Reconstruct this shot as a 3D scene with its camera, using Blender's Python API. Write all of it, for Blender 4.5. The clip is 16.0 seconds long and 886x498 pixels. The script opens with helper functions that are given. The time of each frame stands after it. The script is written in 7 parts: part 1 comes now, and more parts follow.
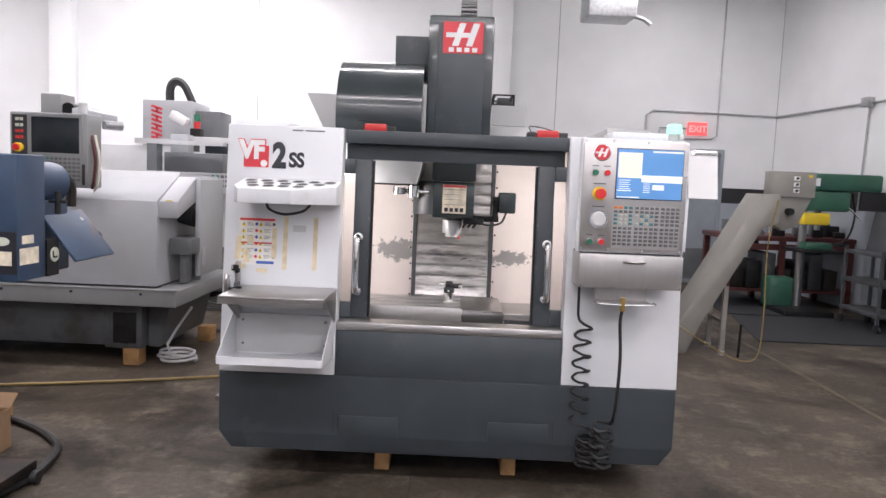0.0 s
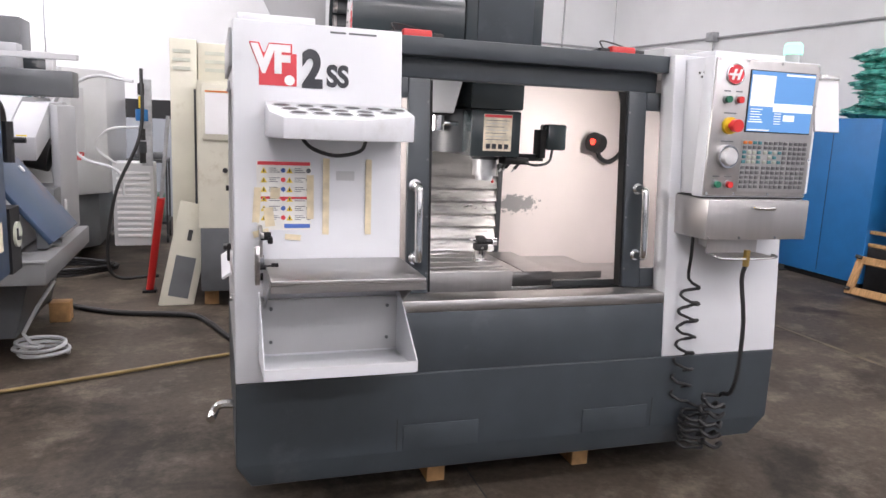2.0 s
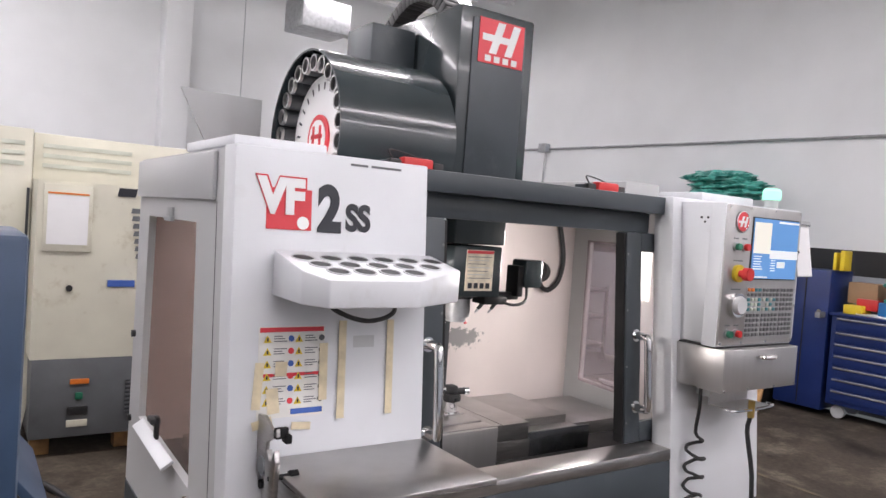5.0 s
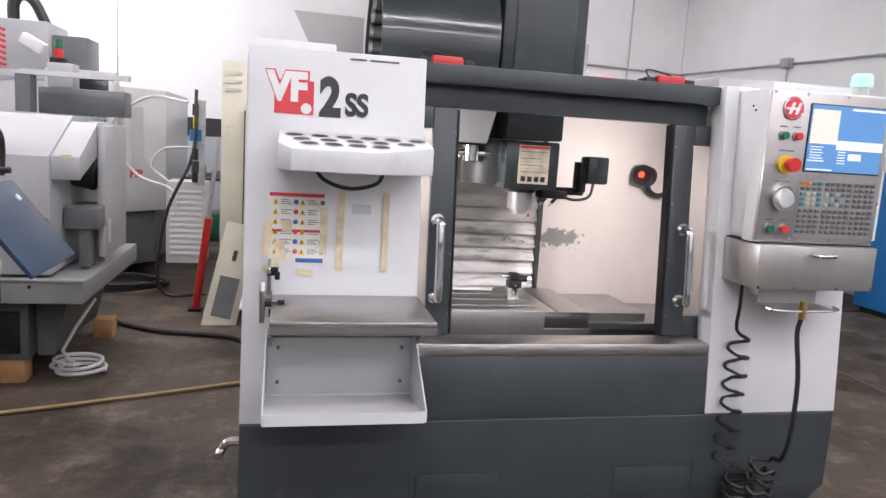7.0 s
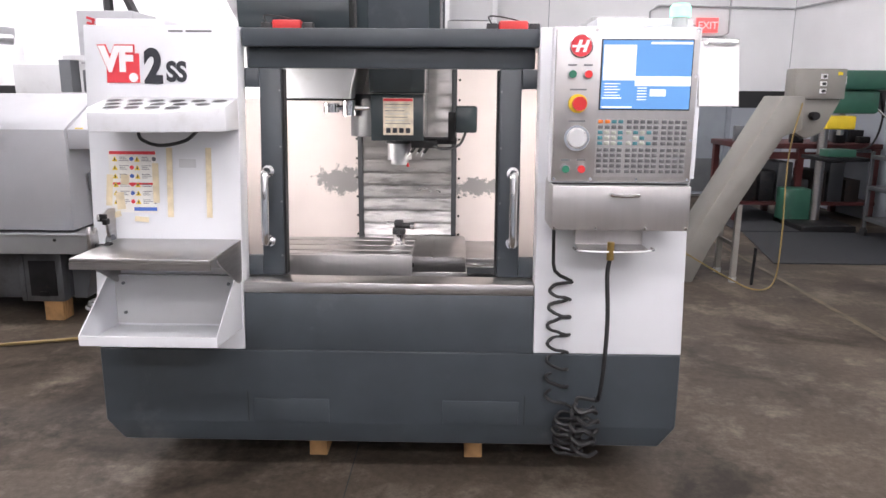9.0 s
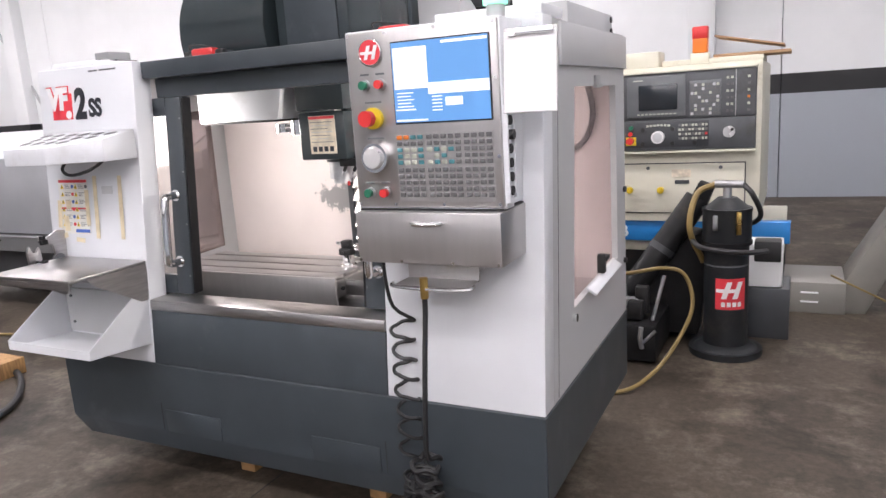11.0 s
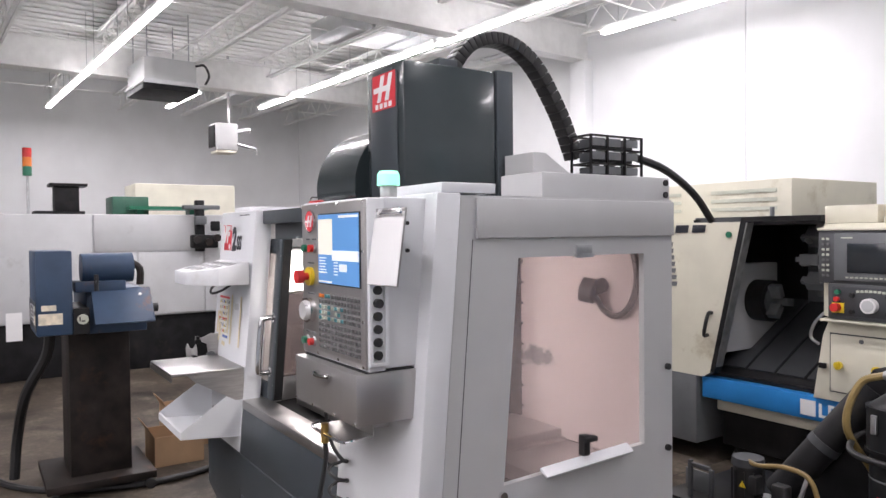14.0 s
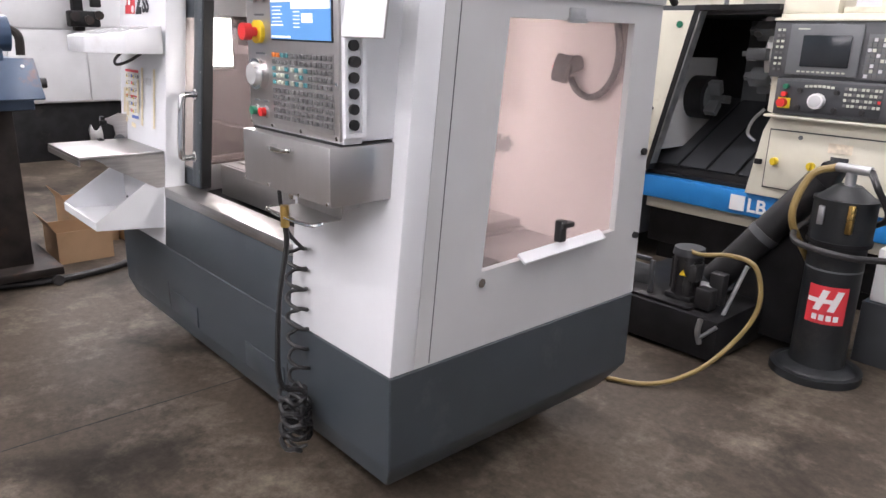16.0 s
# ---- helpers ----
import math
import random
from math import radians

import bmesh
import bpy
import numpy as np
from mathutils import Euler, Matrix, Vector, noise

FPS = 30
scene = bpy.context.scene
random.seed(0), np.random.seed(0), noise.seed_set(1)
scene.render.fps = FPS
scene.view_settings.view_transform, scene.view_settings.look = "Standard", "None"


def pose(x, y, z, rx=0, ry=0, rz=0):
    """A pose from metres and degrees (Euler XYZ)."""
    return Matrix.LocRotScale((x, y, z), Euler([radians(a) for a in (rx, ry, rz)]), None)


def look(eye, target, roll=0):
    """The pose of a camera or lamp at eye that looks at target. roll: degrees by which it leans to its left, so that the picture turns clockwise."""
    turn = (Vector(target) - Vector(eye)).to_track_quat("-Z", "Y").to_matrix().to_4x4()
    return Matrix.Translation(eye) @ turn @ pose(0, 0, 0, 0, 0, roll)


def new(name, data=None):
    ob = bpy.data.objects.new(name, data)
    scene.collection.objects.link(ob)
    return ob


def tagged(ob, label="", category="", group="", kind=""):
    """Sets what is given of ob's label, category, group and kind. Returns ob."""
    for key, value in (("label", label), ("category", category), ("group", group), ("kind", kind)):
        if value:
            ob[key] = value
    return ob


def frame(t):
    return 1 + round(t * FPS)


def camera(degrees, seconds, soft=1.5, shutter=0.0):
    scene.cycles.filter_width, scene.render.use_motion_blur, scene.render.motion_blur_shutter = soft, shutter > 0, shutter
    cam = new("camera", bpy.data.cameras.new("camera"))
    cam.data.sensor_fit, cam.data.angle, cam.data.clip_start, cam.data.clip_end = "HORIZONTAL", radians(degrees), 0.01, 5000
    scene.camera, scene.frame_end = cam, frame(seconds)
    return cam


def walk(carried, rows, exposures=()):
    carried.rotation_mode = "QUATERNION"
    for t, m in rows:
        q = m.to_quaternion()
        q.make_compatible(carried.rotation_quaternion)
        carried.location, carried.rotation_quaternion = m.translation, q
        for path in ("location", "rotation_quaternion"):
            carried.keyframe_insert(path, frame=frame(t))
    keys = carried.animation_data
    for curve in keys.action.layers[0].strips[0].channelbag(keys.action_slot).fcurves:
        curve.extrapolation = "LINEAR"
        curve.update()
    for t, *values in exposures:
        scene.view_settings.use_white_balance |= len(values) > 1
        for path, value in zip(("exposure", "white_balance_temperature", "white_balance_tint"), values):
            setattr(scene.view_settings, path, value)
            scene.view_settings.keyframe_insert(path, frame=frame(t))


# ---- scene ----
cam = camera(63.6, 16.0)
PATH = [
    (0, (0.006, -3.238, 1.433), (-0.023, -1.247, 1.249), 2.3),
    (0.5, (-0.279, -3.073, 1.416), (-0.192, -1.088, 1.192), 2.0),
    (1, (-0.534, -2.804, 1.389), (-0.338, -0.837, 1.091), 2.8),
    (1.5, (-0.856, -2.56, 1.377), (-0.512, -0.617, 1.056), 2.3),
    (2, (-1.113, -2.27, 1.374), (-0.509, -0.394, 1.031), 2.5),
    (2.5, (-1.333, -1.953, 1.401), (-0.468, -0.177, 1.091), 3.2),
    (3, (-1.505, -1.702, 1.432), (-0.354, -0.089, 1.165), 2.3),
    (3.5, (-1.55, -1.509, 1.454), (-0.349, 0.076, 1.235), 3.4),
    (4, (-1.631, -1.442, 1.497), (-0.41, 0.139, 1.397), 4.4),
    (4.2, (-1.661, -1.462, 1.52), (-0.423, 0.107, 1.46), 3.7),
    (6.3, (-1.247, -1.857, 1.432), (-0.476, -0.023, 1.227), 4.1),
    (6.5, (-1.174, -1.93, 1.414), (-0.441, -0.088, 1.151), 4.0),
    (7, (-0.936, -2.153, 1.418), (-0.506, -0.222, 1.121), 3.6),
    (7.5, (-0.738, -2.4, 1.403), (-0.474, -0.445, 1.072), 3.7),
    (8, (-0.428, -2.56, 1.414), (-0.258, -0.606, 1.023), 2.4),
    (8.5, (-0.083, -2.58, 1.428), (-0.077, -0.622, 1.02), 1.3),
    (9, (0.247, -2.46, 1.436), (0.208, -0.505, 1.016), 0.4),
    (9.5, (0.633, -2.403, 1.43), (0.478, -0.443, 1.064), 1.0),
    (9.7, (0.777, -2.367, 1.443), (0.548, -0.415, 1.071), 1.0),
    (11.8, (2.139, -1.5, 1.448), (0.917, 0.038, 1.072), -1.5),
    (12, (2.227, -1.424, 1.452), (0.937, 0.057, 1.076), 0.2),
    (12.5, (2.419, -1.224, 1.452), (0.939, 0.066, 1.068), -0.8),
    (13, (2.582, -1.075, 1.488), (1.022, 0.136, 1.174), -0.3),
    (13.5, (2.731, -1.03, 1.526), (1.107, 0.121, 1.339), 0.9),
    (14, (2.798, -1.03, 1.55), (1.128, 0.071, 1.505), -0.6),
    (14.5, (2.811, -1.034, 1.548), (1.148, 0.078, 1.56), -0.3),
    (15, (2.775, -1.04, 1.501), (1.144, 0.113, 1.389), 0.1),
    (15.5, (2.652, -1.055, 1.455), (1.095, 0.14, 1.07), 2.2),
    (16, (2.451, -1.065, 1.418), (1.023, 0.213, 0.845), 1.6),
]
walk(cam, [(t, look(eye, target, roll)) for t, eye, target, roll in PATH],
     [(0, -0.28), (2.5, -0.12), (3.5, -0.14), (4, -0.38), (4.2, -0.4), (6.3, -0.42), (6.6, -0.4), (7, -0.31), (8, -0.13), (9.7, 0.06), (11.8, -0.1), (12.5, -0.14), (13.5, -0.14), (14.5, -0.44), (15, -0.4), (15.5, -0.2), (16, 0.13)])
# ---- world, lamps and exposure ----
world = bpy.data.worlds.new("world")
scene.world = world
world.use_nodes = True
world.node_tree.nodes["Background"].inputs[0].default_value = (0.9, 0.95, 1.0, 1)
world.node_tree.nodes["Background"].inputs[1].default_value = 0.15

LAMP_Z = 4.4
# the hall stands a little turned against the machine
HALL = Matrix.Translation((5.05, 8.34, 0)) @ Matrix.Rotation(radians(3.7), 4, "Z") @ Matrix.Translation((-5.05, -8.34, 0))
# rows (2.7, 6.3) and (0.2, -5.6) are unseen, added to brighten wall and fronts
LAMP_AND_FILL_ROWS = [(-11.0, 1.72, 8.8), (-9.75, 5.55, 6.5), (-4.75, 5.6, 3.4), (-3.45, 7.15, 2.3), (-1.9, 5.6, 2.2), (2.7, 6.3, 2.1),
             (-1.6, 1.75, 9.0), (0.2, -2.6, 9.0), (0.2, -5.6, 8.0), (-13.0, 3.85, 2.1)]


def area_lamp(name, place, sx, sy, watts, target=None, col=(1.0, 0.932, 0.985)):
    data = bpy.data.lights.new(name, "AREA")
    data.shape, data.size, data.size_y, data.energy, data.color = "RECTANGLE", sx, sy, watts, col
    ob = new(name, data)
    ob.matrix_basis = look(place, target or (place[0], place[1] + 0.001, place[2] - 1))
    return ob


for lx, ly, ll in LAMP_AND_FILL_ROWS:
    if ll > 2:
        glow_ob = area_lamp("strip_and_fill_glow", (lx, ly, LAMP_Z - 0.09), ll, 0.12, 19 * ll)
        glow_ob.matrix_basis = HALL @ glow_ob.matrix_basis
# work light inside the enclosure, behind the header
area_lamp("work_light_glow", (-0.75, 0.43, 1.36), 0.14, 0.2, 10, (0.15, 0.95, 1.0), (1.0, 0.93, 0.9))
area_lamp("work_light_glow", (0.75, 0.43, 1.36), 0.14, 0.2, 10, (-0.15, 0.95, 1.0), (1.0, 0.93, 0.9))


# ---- materials ----
def mat(name, col, rough=0.5, metal=0.0, var=0.08, scale=6.0, bump=0.05, fine=120.0, dirt=None, dirt_amt=0.0, stretch=(1, 1, 1), spec=0.5, coat=0.0):
    m = bpy.data.materials.new(name)
    m.use_nodes = True
    nt = m.node_tree
    p = nt.nodes["Principled BSDF"]
    tc = nt.nodes.new("ShaderNodeTexCoord")
    mp = nt.nodes.new("ShaderNodeMapping")
    mp.inputs["Scale"].default_value = stretch
    nt.links.new(tc.outputs["Object"], mp.inputs[0])
    n1 = nt.nodes.new("ShaderNodeTexNoise")
    n1.inputs["Scale"].default_value, n1.inputs["Detail"].default_value = scale, 6
    n2 = nt.nodes.new("ShaderNodeTexNoise")
    n2.inputs["Scale"].default_value, n2.inputs["Detail"].default_value = fine, 3
    for n in (n1, n2):
        nt.links.new(mp.outputs[0], n.inputs["Vector"])
    ramp = nt.nodes.new("ShaderNodeValToRGB")
    lo = [max(0, c * (1 - var)) for c in col]
    hi = [min(1, c * (1 + var)) for c in col]
    ramp.color_ramp.elements[0].position, ramp.color_ramp.elements[1].position = 0.35, 0.65
    ramp.color_ramp.elements[0].color, ramp.color_ramp.elements[1].color = (*lo, 1), (*hi, 1)
    nt.links.new(n1.outputs["Fac"], ramp.inputs[0])
    out = ramp.outputs[0]
    if dirt:
        n3 = nt.nodes.new("ShaderNodeTexNoise")
        n3.inputs["Scale"].default_value, n3.inputs["Detail"].default_value, n3.inputs["Roughness"].default_value = scale * 0.6, 9, 0.7
        nt.links.new(tc.outputs["Object"], n3.inputs["Vector"])
        r3 = nt.nodes.new("ShaderNodeValToRGB")
        r3.color_ramp.elements[0].position, r3.color_ramp.elements[1].position = 0.62 - dirt_amt * 0.3, 0.75 - dirt_amt * 0.2
        nt.links.new(n3.outputs["Fac"], r3.inputs[0])
        mx = nt.nodes.new("ShaderNodeMixRGB")
        mx.inputs[2].default_value = (*dirt, 1)
        nt.links.new(r3.outputs[0], mx.inputs[0])
        nt.links.new(out, mx.inputs[1])
        out = mx.outputs[0]
    nt.links.new(out, p.inputs["Base Color"])
    mr = nt.nodes.new("ShaderNodeMapRange")
    mr.inputs[3].default_value, mr.inputs[4].default_value = max(0.03, rough - 0.1), min(1, rough + 0.1)
    nt.links.new(n1.outputs["Fac"], mr.inputs[0])
    nt.links.new(mr.outputs[0], p.inputs["Roughness"])
    p.inputs["Metallic"].default_value = metal
    p.inputs["Specular IOR Level"].default_value = spec
    p.inputs["Coat Weight"].default_value = coat
    if bump:
        bp = nt.nodes.new("ShaderNodeBump")
        bp.inputs["Strength"].default_value, bp.inputs["Distance"].default_value = bump, 0.002
        nt.links.new(n2.outputs["Fac"], bp.inputs["Height"])
        nt.links.new(bp.outputs[0], p.inputs["Normal"])
    return m


def glow(name, col, strength):
    m = bpy.data.materials.new(name)
    m.use_nodes = True
    p = m.node_tree.nodes["Principled BSDF"]
    p.inputs["Base Color"].default_value = (*col, 1)
    p.inputs["Emission Color"].default_value = (*col, 1)
    p.inputs["Emission Strength"].default_value = strength
    return m


def clear(name, tint, haze, hazecol, rough=0.3):
    """A pane: see-through with a film of haze and a glossy face."""
    m = bpy.data.materials.new(name)
    m.use_nodes = True
    nt = m.node_tree
    out = nt.nodes["Material Output"]
    tr = nt.nodes.new("ShaderNodeBsdfTransparent")
    tr.inputs[0].default_value = (*tint, 1)
    df = nt.nodes.new("ShaderNodeBsdfTranslucent")
    df.inputs[0].default_value = (*hazecol, 1)
    gl = nt.nodes.new("ShaderNodeBsdfGlossy")
    gl.inputs["Roughness"].default_value = rough
    a = nt.nodes.new("ShaderNodeMixShader")
    nz = nt.nodes.new("ShaderNodeTexNoise")
    nz.inputs["Scale"].default_value = 3.0
    nz.inputs["Detail"].default_value = 8
    mr = nt.nodes.new("ShaderNodeMapRange")
    mr.inputs[3].default_value, mr.inputs[4].default_value = haze * 0.9, min(1, haze * 1.1)
    tc = nt.nodes.new("ShaderNodeTexCoord")
    nt.links.new(tc.outputs["Object"], nz.inputs["Vector"])
    nt.links.new(nz.outputs["Fac"], mr.inputs[0])
    nt.links.new(mr.outputs[0], a.inputs[0])
    nt.links.new(tr.outputs[0], a.inputs[1])
    nt.links.new(df.outputs[0], a.inputs[2])
    b = nt.nodes.new("ShaderNodeMixShader")
    b.inputs[0].default_value = 0.05
    nt.links.new(a.outputs[0], b.inputs[1])
    nt.links.new(gl.outputs[0], b.inputs[2])
    nt.links.new(b.outputs[0], out.inputs[0])
    return m


def wall_paint():
    """White block wall with a grey dado and a black band between them."""
    m = mat("wall_paint", (0.8, 0.81, 0.82), 0.6, var=0.03, scale=1.5, bump=0.25, fine=60)
    nt = m.node_tree
    p = nt.nodes["Principled BSDF"]
    src = p.inputs["Base Color"].links[0].from_socket
    geo = nt.nodes.new("ShaderNodeNewGeometry")
    sep = nt.nodes.new("ShaderNodeSeparateXYZ")
    nt.links.new(geo.outputs["Position"], sep.inputs[0])
    for limit, col in ((1.53, (0.02, 0.02, 0.022)), (1.29, (0.36, 0.39, 0.43))):
        lt = nt.nodes.new("ShaderNodeMath")
        lt.operation = "LESS_THAN"
        lt.inputs[1].default_value = limit
        nt.links.new(sep.outputs[2], lt.inputs[0])
        mx = nt.nodes.new("ShaderNodeMixRGB")
        mx.inputs[2].default_value = (*col, 1)
        nt.links.new(lt.outputs[0], mx.inputs[0])
        nt.links.new(src, mx.inputs[1])
        src = mx.outputs[0]
    nt.links.new(src, p.inputs["Base Color"])
    return m


def floor_paint():
    m = mat("concrete", (0.076, 0.061, 0.047), 0.55, var=0.25, scale=0.9, bump=0.12, fine=40, dirt=(0.042, 0.034, 0.027), dirt_amt=0.45)
    nt = m.node_tree
    p = nt.nodes["Principled BSDF"]
    src = p.inputs["Base Color"].links[0].from_socket
    tc = nt.nodes.new("ShaderNodeTexCoord")
    n = nt.nodes.new("ShaderNodeTexNoise")
    n.inputs["Scale"].default_value, n.inputs["Detail"].default_value, n.inputs["Roughness"].default_value = 2.4, 10, 0.75
    nt.links.new(tc.outputs["Object"], n.inputs["Vector"])
    r = nt.nodes.new("ShaderNodeValToRGB")
    r.color_ramp.elements[0].position, r.color_ramp.elements[1].position = 0.5, 0.7
    nt.links.new(n.outputs["Fac"], r.inputs[0])
    mx = nt.nodes.new("ShaderNodeMixRGB")
    mx.inputs[2].default_value = (0.182, 0.153, 0.12, 1)
    nt.links.new(r.outputs[0], mx.inputs[0])
    nt.links.new(src, mx.inputs[1])
    n4 = nt.nodes.new("ShaderNodeTexNoise")
    n4.inputs["Scale"].default_value, n4.inputs["Detail"].default_value, n4.inputs["Roughness"].default_value = 26, 8, 0.8
    nt.links.new(tc.outputs["Object"], n4.inputs["Vector"])
    r4 = nt.nodes.new("ShaderNodeMapRange")
    r4.inputs[1].default_value, r4.inputs[2].default_value, r4.inputs[3].default_value, r4.inputs[4].default_value = 0.3, 0.7, 0.6, 1.4
    nt.links.new(n4.outputs["Fac"], r4.inputs[0])
    ml = nt.nodes.new("ShaderNodeVectorMath")
    ml.operation = "SCALE"
    nt.links.new(mx.outputs[0], ml.inputs[0])
    nt.links.new(r4.outputs[0], ml.inputs["Scale"])
    # oil blots and drips
    n5 = nt.nodes.new("ShaderNodeTexNoise")
    n5.inputs["Scale"].default_value, n5.inputs["Detail"].default_value, n5.inputs["Roughness"].default_value = 1.3, 6, 0.62
    n5.inputs["Distortion"].default_value = 0.6
    nt.links.new(tc.outputs["Object"], n5.inputs["Vector"])
    r5 = nt.nodes.new("ShaderNodeMapRange")
    r5.inputs[1].default_value, r5.inputs[2].default_value, r5.inputs[3].default_value, r5.inputs[4].default_value = 0.52, 0.64, 1.0, 0.4
    nt.links.new(n5.outputs["Fac"], r5.inputs[0])
    m5 = nt.nodes.new("ShaderNodeVectorMath")
    m5.operation = "SCALE"
    nt.links.new(ml.outputs[0], m5.inputs[0])
    nt.links.new(r5.outputs[0], m5.inputs["Scale"])
    nt.links.new(m5.outputs[0], p.inputs["Base Color"])
    p.inputs["Specular IOR Level"].default_value = 0.18
    return m


def worn_sheet():
    """Pale enclosure sheet, rubbed to bare metal beside the way cover."""
    m = mat("worn_sheet", (0.74, 0.665, 0.645), 0.42, var=0.04, scale=3, bump=0.03)
    nt = m.node_tree
    p = nt.nodes["Principled BSDF"]
    src = p.inputs["Base Color"].links[0].from_socket
    geo = nt.nodes.new("ShaderNodeNewGeometry")
    n = nt.nodes.new("ShaderNodeTexNoise")
    n.inputs["Scale"].default_value, n.inputs["Detail"].default_value, n.inputs["Roughness"].default_value = 22, 9, 0.78
    nt.links.new(geo.outputs["Position"], n.inputs["Vector"])
    for cx, cz, sx, sz in ((-0.33, 1.02, 0.17, 0.085), (0.34, 0.99, 0.17, 0.055)):
        sub = nt.nodes.new("ShaderNodeVectorMath")
        sub.operation = "SUBTRACT"
        sub.inputs[1].default_value = (cx, 1.08, cz)
        nt.links.new(geo.outputs["Position"], sub.inputs[0])
        mul = nt.nodes.new("ShaderNodeVectorMath")
        mul.operation = "MULTIPLY"
        mul.inputs[1].default_value = (1 / sx, 0, 1 / sz)
        nt.links.new(sub.outputs[0], mul.inputs[0])
        ln = nt.nodes.new("ShaderNodeVectorMath")
        ln.operation = "LENGTH"
        nt.links.new(mul.outputs[0], ln.inputs[0])
        ad = nt.nodes.new("ShaderNodeMath")
        ad.operation = "MULTIPLY_ADD"
        ad.inputs[1].default_value, ad.inputs[2].default_value = 3.2, -1.6
        nt.links.new(n.outputs["Fac"], ad.inputs[0])
        su = nt.nodes.new("ShaderNodeMath")
        su.operation = "ADD"
        nt.links.new(ad.outputs[0], su.inputs[0])
        nt.links.new(ln.outputs["Value"], su.inputs[1])
        lt = nt.nodes.new("ShaderNodeMath")
        lt.operation = "LESS_THAN"
        lt.inputs[1].default_value = 0.72
        nt.links.new(su.outputs[0], lt.inputs[0])
        mx = nt.nodes.new("ShaderNodeMixRGB")
        mx.inputs[2].default_value = (0.27, 0.26, 0.26, 1)
        nt.links.new(lt.outputs[0], mx.inputs[0])
        nt.links.new(src, mx.inputs[1])
        src = mx.outputs[0]
    nt.links.new(src, p.inputs["Base Color"])
    return m


def slat_steel():
    """Polished way-cover steel; dark reflections are painted in as streaks along each slat."""
    m = mat("way_cover_steel", (0.47, 0.458, 0.45), 0.32, 0.8, var=0.14, scale=7, bump=0.05, stretch=(1, 1, 3))
    nt = m.node_tree
    p = nt.nodes["Principled BSDF"]
    src = p.inputs["Base Color"].links[0].from_socket
    geo = nt.nodes.new("ShaderNodeNewGeometry")
    mul = nt.nodes.new("ShaderNodeVectorMath")
    mul.operation = "MULTIPLY"
    mul.inputs[1].default_value = (6.0, 1.0, 32.0)
    nt.links.new(geo.outputs["Position"], mul.inputs[0])
    n = nt.nodes.new("ShaderNodeTexNoise")
    n.inputs["Scale"].default_value, n.inputs["Detail"].default_value, n.inputs["Roughness"].default_value = 1.0, 5, 0.55
    nt.links.new(mul.outputs[0], n.inputs["Vector"])
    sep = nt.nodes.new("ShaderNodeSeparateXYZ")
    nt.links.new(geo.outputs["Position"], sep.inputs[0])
    # the painted reflection streaks fade out towards the top
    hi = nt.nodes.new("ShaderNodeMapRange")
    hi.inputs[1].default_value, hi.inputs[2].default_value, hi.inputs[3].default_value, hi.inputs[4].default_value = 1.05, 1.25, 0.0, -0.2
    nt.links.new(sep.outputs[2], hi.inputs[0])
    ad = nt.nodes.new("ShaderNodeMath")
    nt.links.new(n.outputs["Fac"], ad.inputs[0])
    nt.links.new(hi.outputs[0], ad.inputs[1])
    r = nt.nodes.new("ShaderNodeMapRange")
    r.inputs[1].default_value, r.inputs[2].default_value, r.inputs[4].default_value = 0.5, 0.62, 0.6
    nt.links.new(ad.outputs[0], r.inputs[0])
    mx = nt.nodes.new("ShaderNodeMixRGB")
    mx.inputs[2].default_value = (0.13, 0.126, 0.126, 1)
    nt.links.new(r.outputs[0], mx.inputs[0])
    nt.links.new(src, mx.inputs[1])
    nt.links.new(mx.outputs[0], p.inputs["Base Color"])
    return m


WALL, FLOOR, WORN = wall_paint(), floor_paint(), worn_sheet()
DECK = mat("deck_paint", (0.8, 0.8, 0.79), 0.6, var=0.05, scale=2)
TRUSS = mat("truss_paint", (0.8, 0.8, 0.79), 0.55, var=0.05)
WHITE = mat("white_enamel", (0.72, 0.735, 0.76), 0.32, var=0.025, scale=4, bump=0.02, dirt=(0.6, 0.6, 0.6), dirt_amt=0.08)
SIDEGREY = mat("light_grey_enamel", (0.5, 0.505, 0.51), 0.36, var=0.03, scale=3, bump=0.02)
CHAR = mat("charcoal_enamel", (0.045, 0.055, 0.064), 0.4, var=0.1, scale=5, bump=0.04, dirt=(0.075, 0.085, 0.095), dirt_amt=0.12)
CHARGLOSS = mat("charcoal_gloss", (0.032, 0.042, 0.046), 0.2, var=0.08, scale=4, bump=0.01, coat=0.3)
STEEL = mat("brushed_steel", (0.44, 0.43, 0.425), 0.34, 1.0, var=0.1, scale=10, bump=0.06, fine=180, stretch=(1, 1, 12))
PANELSTEEL = mat("panel_steel", (0.47, 0.458, 0.452), 0.34, 0.78, var=0.03, scale=5, bump=0.03, stretch=(10, 1, 1))
SATIN = mat("satin_aluminium", (0.72, 0.72, 0.72), 0.28, 0.45, var=0.04, scale=9, bump=0.02)
SLAT = slat_steel()
CHROME = mat("chrome", (0.8, 0.8, 0.8), 0.08, 1.0, var=0.02, bump=0)
BLACK = mat("black_rubber", (0.018, 0.018, 0.019), 0.5, var=0.2, bump=0.05)
BLACKMAT = mat("black_steel", (0.011, 0.011, 0.012), 0.5, var=0.35, scale=8, dirt=(0.026, 0.023, 0.02), dirt_amt=0.2, spec=0.25)
RED = mat("red_plastic", (0.62, 0.03, 0.03), 0.35, var=0.05)
LOGORED = mat("red_vinyl", (0.68, 0.045, 0.06), 0.4, var=0.03, bump=0)
